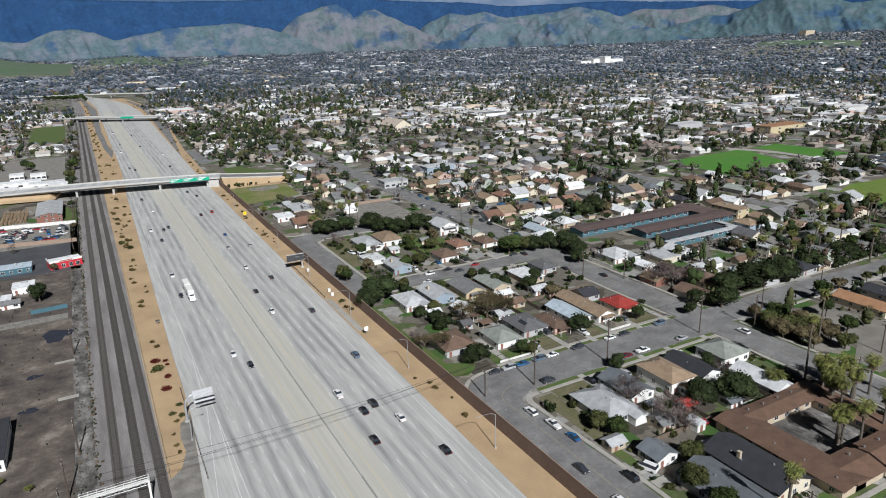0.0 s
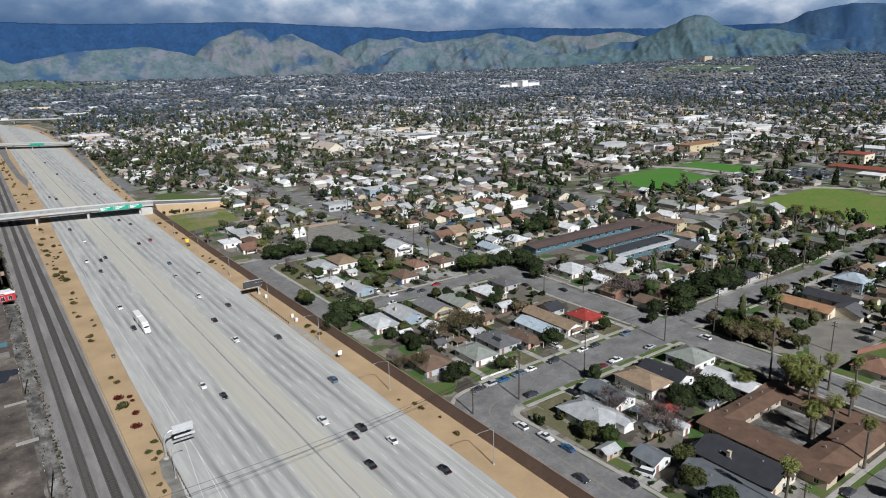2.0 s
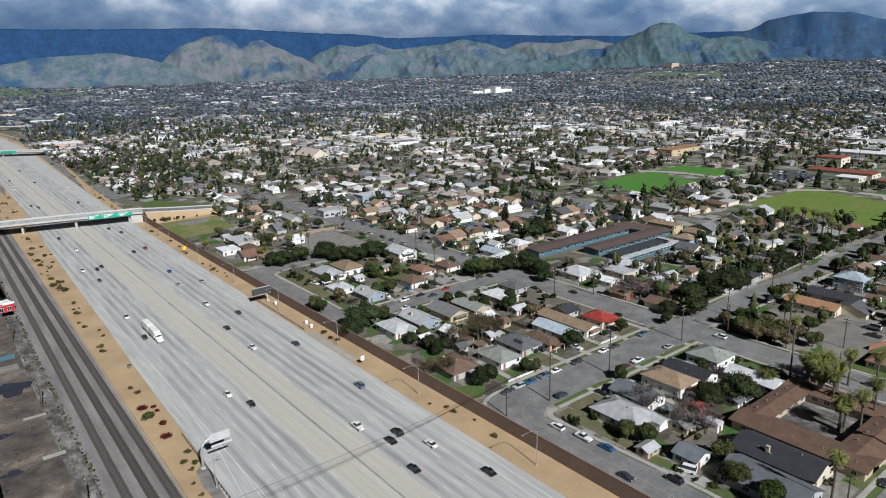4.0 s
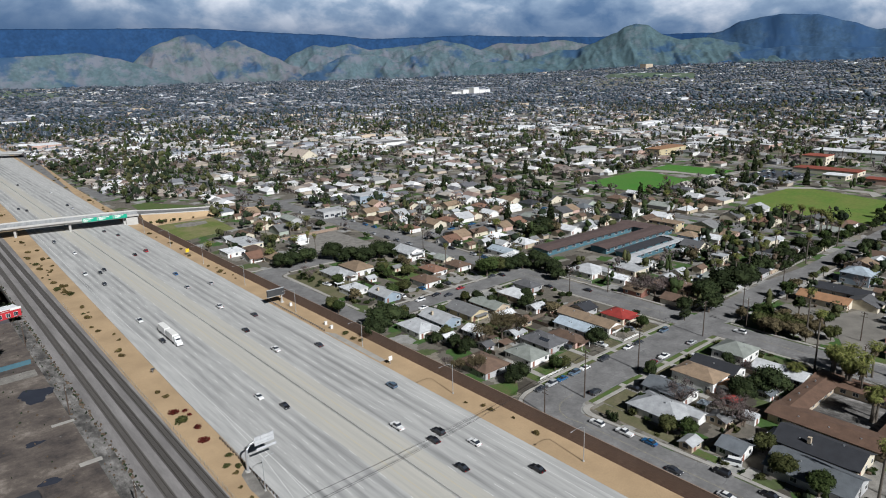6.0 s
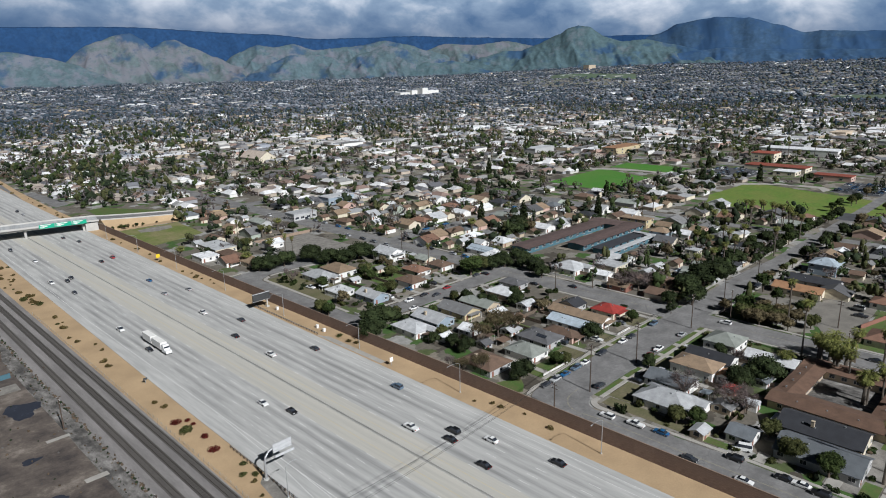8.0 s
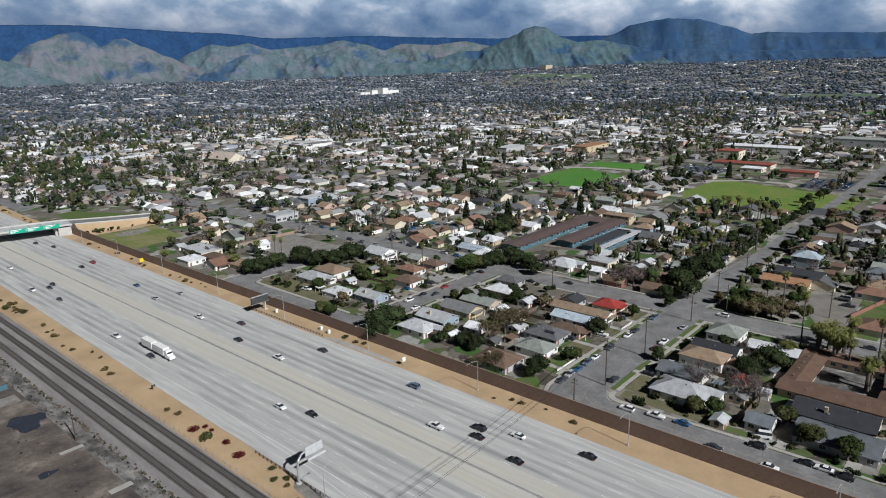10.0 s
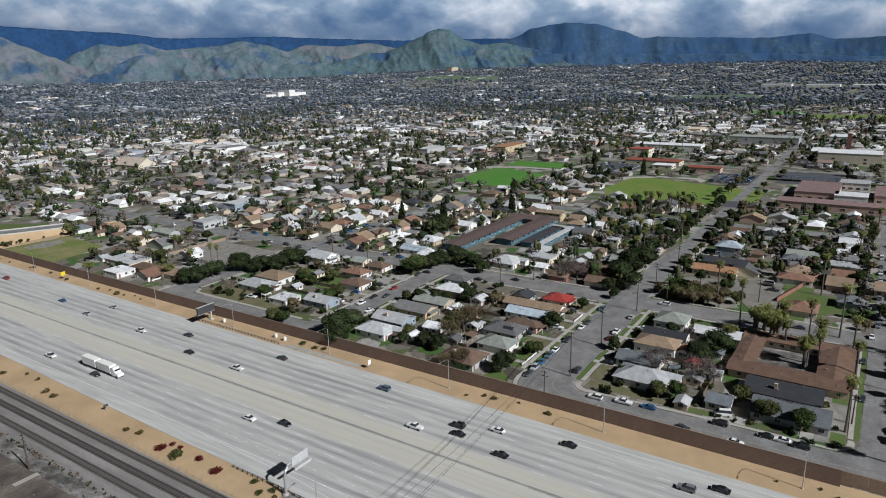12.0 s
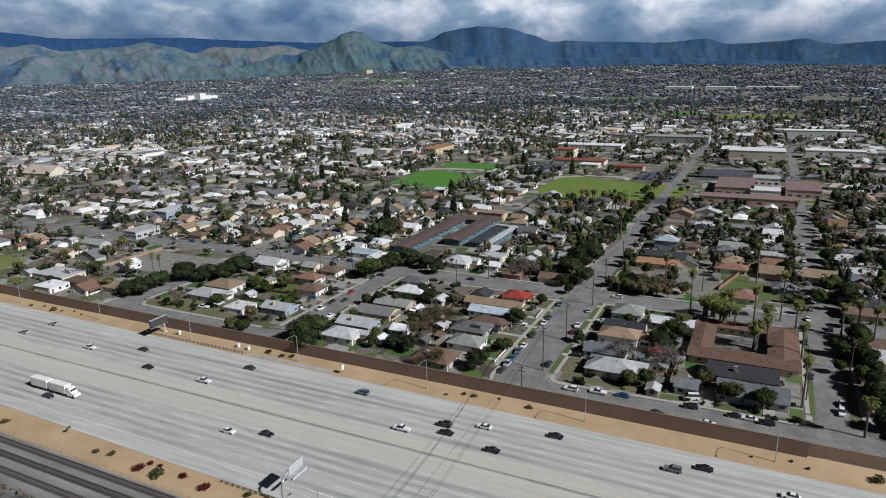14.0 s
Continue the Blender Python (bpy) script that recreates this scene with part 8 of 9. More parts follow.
POLES = [(67, 156, 17), (97.5, 155.9, 16), (142.6, 156, 15), (146.2, 226.8, 13), (160.5, 215, 13), (181, 158.5, 12), (216, 156.8, 13), (181.5, 112, 12), (163.5, 148.5, 13), (146.2, 290, 13), (146.2, 340, 13), (163.8, 400, 13), (163.8, 460, 13),
         (49.5, 158, 9), (146, 100, 13), (110, 56, 11), (80, 71, 10)]
for x, y, h in POLES:
    power_pole(x, y, h, 0 if 140 < x < 170 else 90)
for x, y in ((-63.5, 191), (-64.2, 263), (-64.5, 340), (-66, 170), (-63, 420), (-62, 500)):
    power_pole(x, y, 11, 90, "weathered wooden pole beside the railway")


def cable(a, b, sag, name="power_cable", r=0.035):
    bm = bmesh.new()
    pts = [tuple(Vector(a).lerp(Vector(b), i / 16) - Vector((0, 0, sag * 4 * (i / 16) * (1 - i / 16)))) for i in range(17)]
    tube(bm, pts, [r] * 17, 4)
    tagged(new(name, mesh_of(bm, name, M["black"])), "thin dark overhead cable", "cable", "overhead cables")


for (ax, ay, ah), (bx, by, bh) in ((POLES[0], POLES[1]), (POLES[1], POLES[2]), (POLES[5], POLES[6]), (POLES[3], POLES[9]), (POLES[9], POLES[10])):
    for k in (-1.2, 0.5, 1.2):
        along_x = abs(ay - by) < 3
        cable((ax, ay + (k if along_x else 0), ah - 0.3) if along_x else (ax + k, ay, ah - 0.3), (bx, by + (k if along_x else 0), bh - 0.3) if along_x else (bx + k, by, bh - 0.3), 0.8)
# the long span across freeway and railway
for k in (0.0, 0.9, 4.6):
    cable((67, 156 + k * 0.4, 15.6 - 0.3 * k), (-66, 150 + k, 14.0), 2.6)
power_pole(-66, 151, 15, 90, "tall wooden pole beyond the railway")


def message_sign():
    root = empty("message_sign", 37.6, 314, 0, 0, "dark electronic message sign on two posts facing the freeway", "road sign")
    part("panel", boxes((-6.4, 2.2, -0.5, 0.6, 4.4, 7.6), bevel=0.1), M["dark_panel"], root)
    part("frame", boxes((-6.6, 2.4, -0.3, 0.4, 7.62, 7.8), (-6.6, 2.4, -0.3, 0.4, 4.2, 4.38)), M["sign_back"], root)
    part("post", tube(bmesh.new(), [(1.2, 0.8, 0), (1.2, 0.8, 7.0)], [0.35, 0.3], 8), M["bridge"], root)
    part("walkway", boxes((-6.4, 3.2, 0.65, 1.5, 4.25, 4.35)), M["steel"], root)
    part("footing", boxes((0.5, 2.0, 0.1, 1.6, 0, 0.5)), M["bridge"], root)


message_sign()


def sign_gantry():
    root = empty("sign_gantry", -34.5, 192.3, 0, 0, "curved steel gantry with pale sign panels over the exit lane", "sign gantry")
    part("post", tube(bmesh.new(), [(0, 0, 0), (0, 0, 5.2), (0.35, 0, 6.8), (1.3, 0, 8.0), (2.8, 0, 8.4), (8.2, 0, 8.45)], [0.36, 0.33, 0.32, 0.3, 0.27, 0.2], 12), M["steel"], root)
    for k in range(3):
        x0 = 2.5 + 1.95 * k
        sg = part("sign_panel", boxes((x0, x0 + 1.9, -0.42, -0.32, 7.0, 9.7)), M["sign_back"], root, "pale sign panel")
        for z in (7.6, 8.6, 9.6):
            part("stiffener", boxes((x0, x0 + 1.9, -0.47, -0.42, z, z + 0.08)), M["steel"], sg)
        part("bracket", boxes((x0 + 0.9, x0 + 1.1, -0.32, -0.1, 7.3, 9.8)), M["steel"], sg)
    part("walkway", boxes((2.5, 8.4, -1.5, -0.7, 6.1, 6.22), (2.5, 8.4, -1.5, -1.44, 6.22, 6.8)), M["sign_back"], root)
    part("footing", tube(bmesh.new(), [(0, 0, 0), (0, 0, 0.4)], [0.8, 0.8], 10), M["bridge"], root)


sign_gantry()


def small_sign(x, y, w, h, z, mat, label):
    root = empty("road_sign", x, y, 0, 0, label, "road sign")
    part("panel", boxes((-w / 2, w / 2, -0.03, 0.03, z, z + h)), M[mat] if isinstance(mat, str) else mat, root)
    part("post", boxes((-0.06, 0.06, 0.04, 0.14, 0, z + h)), M["steel"], root)


small_sign(35.5, 221.5, 1.6, 1.8, 1.6, "white", "small white road sign on a post")
small_sign(37.5, 436, 2.2, 2.2, 2.0, material("yellow_sign", (0.75, 0.55, 0.02), rough=0.5), "yellow diamond warning sign on a post")
small_sign(-33.6, 276, 1.5, 0.8, 1.5, "dark_panel", "low road sign seen from behind")


def cabinet(x, y, s=1.0):
    ob = new("utility_cabinet", mesh_of(boxes((-0.6 * s, 0.6 * s, -0.5 * s, 0.5 * s, 0, 1.6 * s), bevel=0.06), "utility_cabinet", M["trim"]))
    ob.location = (x, y, 0.03)
    tagged(ob, "pale metal roadside utility cabinet", "cabinet", "cabinets on the verge")


for x, y in ((39.3, 307), (38.7, 274), (38.2, 268.3)):
    cabinet(x, y)


def guardrail(x0, y0, x1, y1, label="steel guardrail on wooden posts"):
    root = empty("guardrail", x0, y0, 0, math.degrees(math.atan2(y1 - y0, x1 - x0)), label, "guardrail")
    l = math.hypot(x1 - x0, y1 - y0)
    part("rail", boxes((0, l, -0.06, 0.02, 0.5, 0.85)), M["steel"], root)
    post = mesh_of(boxes((-0.1, 0.1, 0.02, 0.24, 0, 0.95)), "post", M["pole"])
    for i in range(int(l / 2.0) + 1):
        child("post", post, root, pose(i * 2.0, 0, 0))


guardrail(-34.0, 160, -33.4, 214)
guardrail(34.6, 268, 34.9, 322)

# shrubs on the gravel
RED, DRY, OLV = shrub(1, "red_bush", "low dark red shrub on the gravel verge", 420, 0.09), shrub(2, "dry_bush", "low dry brown shrub on the gravel verge", 380, 0.10), shrub(3, "leaf_olive", "low olive shrub on the gravel verge", 420, 0.10)
for (x, y, s, k) in ((-37.6, 216.3, 1.9, 0), (-36.0, 225.6, 1.5, 0), (-38.5, 240, 1.9, 0), (-35.2, 239, 1.1, 0), (-35.0, 235.5, 1.0, 0), (-38.4, 233, 2.4, 2), (-37.5, 258.6, 1.4, 1), (-36.5, 253.3, 1.5, 1), (-37.3, 307, 1.8, 1), (-37.8, 301, 1.6, 1),
                     (-38.0, 198.5, 1.2, 2), (-35.4, 203.4, 1.2, 2), (-35.6, 196.5, 1.2, 2), (-37.3, 193.7, 1.1, 1), (-39.1, 186.6, 0.8, 1), (-39.1, 180.1, 1.0, 1), (-38.9, 176.2, 0.9, 1)):
    copy_thing((RED, DRY, OLV)[k], Matrix.Translation((x, y, 0.03)) @ Matrix.Rotation(x * 7, 4, "Z") @ Matrix.Diagonal((s, s, s * 0.75, 1)))
SHRUBS_WEST = (
    (-37.6, 499, 2.2, 1),
    (-37.2, 480, 2.0, 2),
    (-37.4, 468, 1.8, 1),
    (-38.3, 416, 2.4, 2),
    (-35.0, 405, 2.0, 1),
    (-35.3, 376, 1.6, 1),
    (-36.9, 358, 2.0, 1),
    (-33.6, 328, 1.0, 1),
    (-33.7, 319.7, 1.1, 1),
    (38.4, 170.7, 1.3, 1),
    (38.6, 174.5, 1.2, 1),
    (38.3, 151.4, 1.4, 1),
    (39.2, 258.8, 1.6, 2),
    (38.5, 251.6, 1.5, 1),
    (39.7, 248, 1.5, 1),
    (40.1, 162.6, 0.7, 1),
    (35.8, 180, 0.8, 1),
    (38, 55.9, 2.2, 1),
)
SHRUBS_EAST = (
    (37, 72, 0.8, 1),
    (39, 76, 0.7, 1),
    (37, 86, 0.6, 1),
    (39, 395, 0.9, 1),
    (39.5, 388, 0.8, 1),
    (38, 381, 0.9, 1),
    (40, 375, 0.8, 1),
    (38.5, 368, 0.8, 1),
    (37, 402, 1.3, 1),
)
for (x, y, s, k) in SHRUBS_WEST + SHRUBS_EAST:
    copy_thing((RED, DRY, OLV)[k], Matrix.Translation((x, y, 0.03)) @ Matrix.Rotation(x * 7, 4, "Z") @ Matrix.Diagonal((s, s, s * 0.75, 1)))
scrub = random.Random(14)
for k in range(40):
    y = scrub.choice((scrub.uniform(318, 560), scrub.uniform(400, 540)))
    x0, x1 = (sand_l(y) + 1.2, west_edge(y) - 1.4) if k % 5 < 4 else (east_edge(y) + 1.5, 42.0)
    x, size = x0 + (x1 - x0) * scrub.betavariate(1.6, 1.6), scrub.uniform(0.7, 2.1)
    copy_thing((DRY, DRY, OLV, DRY, DRY)[k % 5], Matrix.Translation((x, y, 0.03)) @ Matrix.Rotation(x * 7, 4, "Z") @ Matrix.Diagonal((size, size * scrub.uniform(0.8, 1.5), size * 0.7, 1)))


def far_scrub():
    """Dry bushes on the verges beyond the overpass."""
    rng = np.random.default_rng(15)
    V, F = [], []
    for k in range(150):
        y = rng.uniform(600, 1600)
        x0, x1 = (sand_l(y) + 1.2, west_edge(y) - (13 if y > 780 else 1.4)) if k % 3 else (east_edge(y) + 1.5, sand_r(y) - 1.5)
        s = rng.uniform(0.7, 2.2) * np.array([1, rng.uniform(0.8, 1.6), 0.6])
        p = BODY_V[1] * s * rng.uniform(0.55, 1.2, (len(BODY_V[1]), 1)) + (x0 + (x1 - x0) * rng.random(), y, s[2] * 0.6)
        F += (BODY_F[1] + len(V) * len(BODY_V[1])).tolist()
        V.append(p)
    tagged(new("verge_scrub", soup("verge_scrub", np.concatenate(V), F, M["dry_bush"])), "dry brown scrub scattered over the gravel verges", "shrubs", kind="stuff")


far_scrub()
for ob in (RED, DRY, OLV):
    bpy.data.objects.remove(ob)


# ---- beyond the railway ----
slab("yard", rect(-125, -59.6, 378.5, 438), 0.03, M["asphalt_dark"], 0.1, "dark asphalt yard behind a store", "yard")
slab("yard", rect(-125, -59.6, 438.5, 488), 0.03, M["gravel"], 0.1, "crowded gravel scrap yard", "yard")
slab("lawn", rect(-68, -59.6, 489, 545), 0.045, M["grass"], 0.1, "overgrown green corner beside the railway", "lawn")
slab("lane", rect(-125, -66, 305, 312), 0.035, M["gravel"], 0.1, "rutted dirt lane crossing the lot", "lane")
def puddle(cx, cy, rx, ry, seed, label):
    rng = random.Random(seed)
    pts = []
    for k in range(22):
        a = 2 * math.pi * k / 22
        j = 1 + 0.18 * math.sin(3 * a + seed) + rng.uniform(-0.12, 0.12)
        pts.append((cx + rx * j * math.cos(a), cy + ry * j * math.sin(a)))
    slab("puddle", pts, 0.032, M["puddle"], 0.05, label, "puddle")


puddle(-70, 287, 5.2, 6.5, 1, "shallow dark puddle on bare soil")
puddle(-76.5, 250.5, 2.6, 1.6, 2, "small dark puddle on bare soil")
puddle(-77, 225, 3.0, 1.8, 4, "damp dark patch on bare soil")


def store():
    root = empty("store", -67, 388, 0, 12, "low red storefront with a white parapet", "store")
    part("wall", boxes((-7.5, 7.5, -4, 5, 0, 3.6)), material("red_wall", (0.50, 0.025, 0.035), rough=0.6), root)
    part("parapet", boxes((-7.7, 7.7, -4.2, -3.8, 3.6, 4.6), (-7.7, -7.3, -3.8, 5, 3.6, 4.6)), M["white"], root)
    part("roof", boxes((-7.4, 7.6, -3.9, 5.0, 3.6, 3.8)), ROOFS["white"], root)
    for x in (-5, -1.5, 2, 5.2):
        window_on(root, x, -4, 1.5, 1.6, 1.8, -90)
    part("lettering", boxes((-3.0, 3.0, -4.26, -4.21, 3.8, 4.3)), BODY["red"], root, "plain bar in place of the store's name")


store()
house(-91, 390, 18, 9, "blue", "teal", "flat", "x", 3.2, label="low teal shop with a pale roof and red awning")
house(-76, 524, 15, 46, "light", "brick", "gable", "y", 5.0, 0.18, label="long shed with striped sheet-metal roof", category="shed")
house(-84, 355, 9, 10, "white", "white", "flat", "x", 3.0, label="small white building with a white roof")
house(-94, 338, 12, 9, "white", "cream", "flat", "x", 3.0, label="low cream building with a white roof")
house(-88, 333, 7, 5, "grey", "white", "gable", "x", 2.4, label="small shed with a grey roof")
house(-90, 204, 18, 24, "charcoal", "white", "flat", "y", 3.6, label="white-edged building with a dark flat roof")
for x, y, wx, wy in ((-80, 640, 26, 10), (-100, 655, 30, 12), (-72, 628, 14, 8), (-110, 625, 20, 10), (-128, 660, 18, 30), (-88, 690, 12, 10), (-105, 700, 11, 12)):
    block_building(x, y, wx, wy, 4.5, "white", "white", "low white flat-roofed warehouse beside the railway", n=3)


def plain_wall(x0, y0, x1, y1, h, mat, label, name="garden_wall", thick=0.2):
    l = math.hypot(x1 - x0, y1 - y0)
    ob = new(name, mesh_of(boxes((0, l, -thick / 2, thick / 2, -0.1, h), (0, l, -thick / 2 - 0.05, thick / 2 + 0.05, h, h + 0.1)), name, mat))
    ob.matrix_basis = pose(x0, y0, 0, 0, 0, math.degrees(math.atan2(y1 - y0, x1 - x0)))
    tagged(ob, label, name.replace("_", " "))


plain_wall(-118, 452, -61, 438, 2.2, M["cap"], "long tan block wall round the scrap yard")
plain_wall(-118, 500, -61, 487, 2.2, M["trim"], "pale wall behind the scrap yard")
plain_wall(-80, 318, -66, 319, 1.8, WALLS["teal"], "dark green fence at the edge of the lot", "fence")
plain_wall(-60.2, 385, -60.2, 560, 1.8, M["tie"], "dark wire fence beside the railway", "fence", 0.06)
scrap = random.Random(9)
for i in range(64):
    x, y = scrap.uniform(-112, -64), scrap.uniform(446, 480)
    y += (-64 - x) * 0.22 + 2
    car(x, min(y, 492), scrap.uniform(0, 360), scrap.choice(("white", "white", "silver", "dark", "black", "blue", "red", "grey")), scrap.choice(("sedan", "suv", "van")), -0.2, "crowded into the scrap yard", rich=False)


def pallets(x, y, n, seed):
    rng = random.Random(seed)
    bm = bmesh.new()
    z = 0
    for k in range(n):
        for j in range(5):
            box(bm, -0.6, 0.6, -0.5 + j * 0.22, -0.38 + j * 0.22, z + 0.10, z + 0.14)
        for sx in (-0.55, 0, 0.45):
            box(bm, sx, sx + 0.1, -0.5, 0.5, z, z + 0.1)
        z += 0.145
    return mesh_of(bm, "pallet", material("raw_wood", (0.34, 0.25, 0.16), (0.24, 0.17, 0.11), scale=1.0, fine=0.3))


stack = pallets(0, 0, 16, 1)
for i in range(7):
    for j in range(9):
        ob = new("pallet", stack)
        ob.matrix_basis = pose(-104 + i * 2.2 + scrap.uniform(-0.2, 0.2), 508 + j * 4.4, 0, 0, 0, scrap.uniform(-8, 8))
        tagged(ob, "tall stack of bare wooden pallets", "pallets", "pallet stacks in the yard")


def signal_bridge():
    """A white lattice walkway over the tracks."""
    root = empty("signal_bridge", -62.5, 157.5, 0, 0, "white steel signal bridge spanning the railway tracks", "signal bridge")
    part("leg", boxes((-0.3, 0.3, -0.3, 0.3, 0, 6.4)), M["white"], root)
    part("deck", boxes((-0.5, 15.0, -0.6, 0.6, 6.4, 6.55)), M["white"], root)
    for y in (-0.6, 0.55):
        for z in (7.0, 7.6):
            part("rail", boxes((-0.5, 15.0, y, y + 0.06, z, z + 0.07)), M["white"], root)
        for k in range(9):
            part("rail_post", boxes((-0.4 + k * 1.9, -0.33 + k * 1.9, y, y + 0.06, 6.55, 7.6)), M["white"], root)
    part("truss", boxes((-0.5, 15.0, -0.6, -0.5, 5.5, 5.62), (-0.5, 15.0, 0.5, 0.6, 5.5, 5.62)), M["white"], root)
    for k in range(8):
        bm = tube(bmesh.new(), [(k * 1.9, -0.55, 5.55), (k * 1.9 + 0.95, -0.55, 6.4), (k * 1.9 + 1.9, -0.55, 5.55)], [0.05] * 3, 4)
        part("brace", bm, M["white"], root)
    part("leg", boxes((14.4, 14.9, -0.25, 0.25, 0, 6.4)), M["white"], root)


signal_bridge()
for x, y, s in ((-77, 333, 1.3), (-62.5, 640, 1.3), (-63, 660, 1.4), (-64, 690, 1.5), (-60, 720, 1.5), (-58, 750, 1.4), (-57, 790, 1.3), (-62, 515, 0.9), (-63, 540, 0.8), (-100, 750, 1.4), (-95, 735, 1.2), (-62, 470, 0.6), (-61.5, 395, 0.6), (-72, 381, 0.6), (-104, 372, 0.8), (-98, 362, 0.9), (-106, 430, 0.8), (-93, 428, 0.8)):
    plant(MID, x, y, s)
for x, y in ((-75, 178), (-82, 185)):
    plant([PALM[2]], x, y, 0.5, 0.4)
slab("yard", rect(-122, -62, 606, 826), 0.03, M["gravel"], 0.1, "pale gravel storage yard beside the railway", "yard")
slab("lawn", rect(-110, -68, 960, 1190), 0.045, M["grass"], 0.1, "green grass beside the railway", "lawn")

def wire_fence(y0, y1, step=3.2):
    root = empty("wire_fence", label="thin wire fence between railway and gravel verge", category="fence")
    post = mesh_of(tube(bmesh.new(), [(0, 0, 0), (0, 0, 1.5)], [0.045, 0.04], 5), "post", M["steel"])
    wires = [bmesh.new() for _ in range(3)]
    k, last = y0, None
    while k <= y1:
        x = sand_l(k) + 0.35
        child("post", post, root, pose(x, k, 0.03))
        if last:
            for i, b in enumerate(wires):
                tube(b, [(last[0], last[1], 0.5 + 0.45 * i), (x, k, 0.5 + 0.45 * i)], [0.014, 0.014], 3)
        last, k = (x, k), k + step
    for b in wires:
        part("wire", b, M["steel"], root)


wire_fence(165, 390)

# ---- gardens: drives, paths, fences and hedges of the nearest blocks ----
yard = random.Random(17)
for cx, side in ((84, 0), (94, 0), (105.5, 0), (116, 0), (127.5, 0), (142, 0), (69, 0)):
    slab("driveway", rect(cx - 1.2, cx + 1.2, 170.9, yard.uniform(184, 200)), 0.185, M["walk"], 0.2, "pale concrete driveway", "driveway")
for cx in (83.5, 96, 110, 122.5, 141):
    slab("driveway", rect(cx - 1.2, cx + 1.2, yard.uniform(128, 142), 153.6), 0.185, M["walk"], 0.2, "pale concrete driveway", "driveway")
for cx in (69, 84, 97.5, 111, 129):
    slab("driveway", rect(cx - 1.2, cx + 1.2, yard.uniform(232, 246), 260.3), 0.185, M["walk"], 0.2, "pale concrete driveway", "driveway")
for cx in (85, 99, 113, 128):
    slab("driveway", rect(cx - 1.2, cx + 1.2, 272.2, yard.uniform(284, 296)), 0.185, M["walk"], 0.2, "pale concrete driveway", "driveway")
for y0, y1 in ((98, 101), (104.5, 106.5), (80, 83.5)):
    slab("driveway", rect(62.4, 68, y0, y1), 0.19, M["walk"], 0.2, "pale concrete driveway", "driveway")
for x0, x1, y0, y1 in ((64.5, 82.5, 174.4, 182), (85.6, 93, 174.4, 184), (107, 114, 174.4, 184), (129, 140, 174.4, 183), (98, 108, 143.6, 150), (112, 121, 144.5, 150), (125, 139, 145, 150), (69, 82, 142, 150), (64.5, 67, 249, 257), (85.5, 96, 249.5, 257), (100, 110, 248.5, 257)):
    slab("lawn", rect(x0, x1, y0, y1), 0.06, M[yard.choice(("grass", "grass", "dry_grass"))], 0.1, "small green front lawn of a house", "lawn")

wood = material("weathered_fence", (0.16, 0.12, 0.09), (0.11, 0.085, 0.065), scale=0.8, fine=0.25)


def fence(x0, y0, x1, y1, h=1.6, mat=None, label="weathered wooden board fence between gardens"):
    l = math.hypot(x1 - x0, y1 - y0)
    root = empty("fence", x0, y0, 0, math.degrees(math.atan2(y1 - y0, x1 - x0)), label, "fence", "garden fences")
    bm = bmesh.new()
    k = 0.0
    while k < l:
        box(bm, k, min(k + 0.28, l), -0.02, 0.02, 0.0, h + 0.06 * math.sin(k * 9))
        k += 0.3
    part("fence_panel", bm, mat or wood, root)
    part("rail", boxes((0, l, 0.02, 0.08, h * 0.3, h * 0.3 + 0.08), (0, l, 0.02, 0.08, h * 0.8, h * 0.8 + 0.08)), mat or wood, root)


for x in (69.5, 83, 96, 105.5, 116, 127):
    fence(x, 200 + yard.uniform(0, 6), x, 228)
for x in (82.5, 97.5, 110.5, 123):
    fence(x, 112, x, 129)
fence(64, 215, 140, 215.5)
fence(68, 113, 98, 112.5)
fence(82, 272.5 + 20, 140, 294, 1.6)
for x in (85, 99, 114, 128):
    fence(x, 296, x, 318)
fence(66, 174.5, 82, 174.5, 0.9, M["trim"], "low white picket fence along the sidewalk")
fence(116, 174.6, 126, 174.6, 0.9, M["trim"], "low white picket fence along the sidewalk")
fence(60, 268, 60, 276, 1.0, M["trim"], "low white garden wall")
plain_wall(95, 372.8, 95, 426, 1.8, M["trim"], "pale garden wall round a gravel lot")
plain_wall(96, 427, 140, 427, 1.8, M["cap"], "tan garden wall round a gravel lot")
plain_wall(176, 205, 176, 252, 1.8, M["cap"], "tan wall beside a driveway")
plain_wall(166, 229, 166, 251, 1.2, M["trim"], "low white wall along the avenue")
plain_wall(186, 105, 236, 92, 1.8, WALLS["brick"], "dark red board fence behind a green lot", "fence")

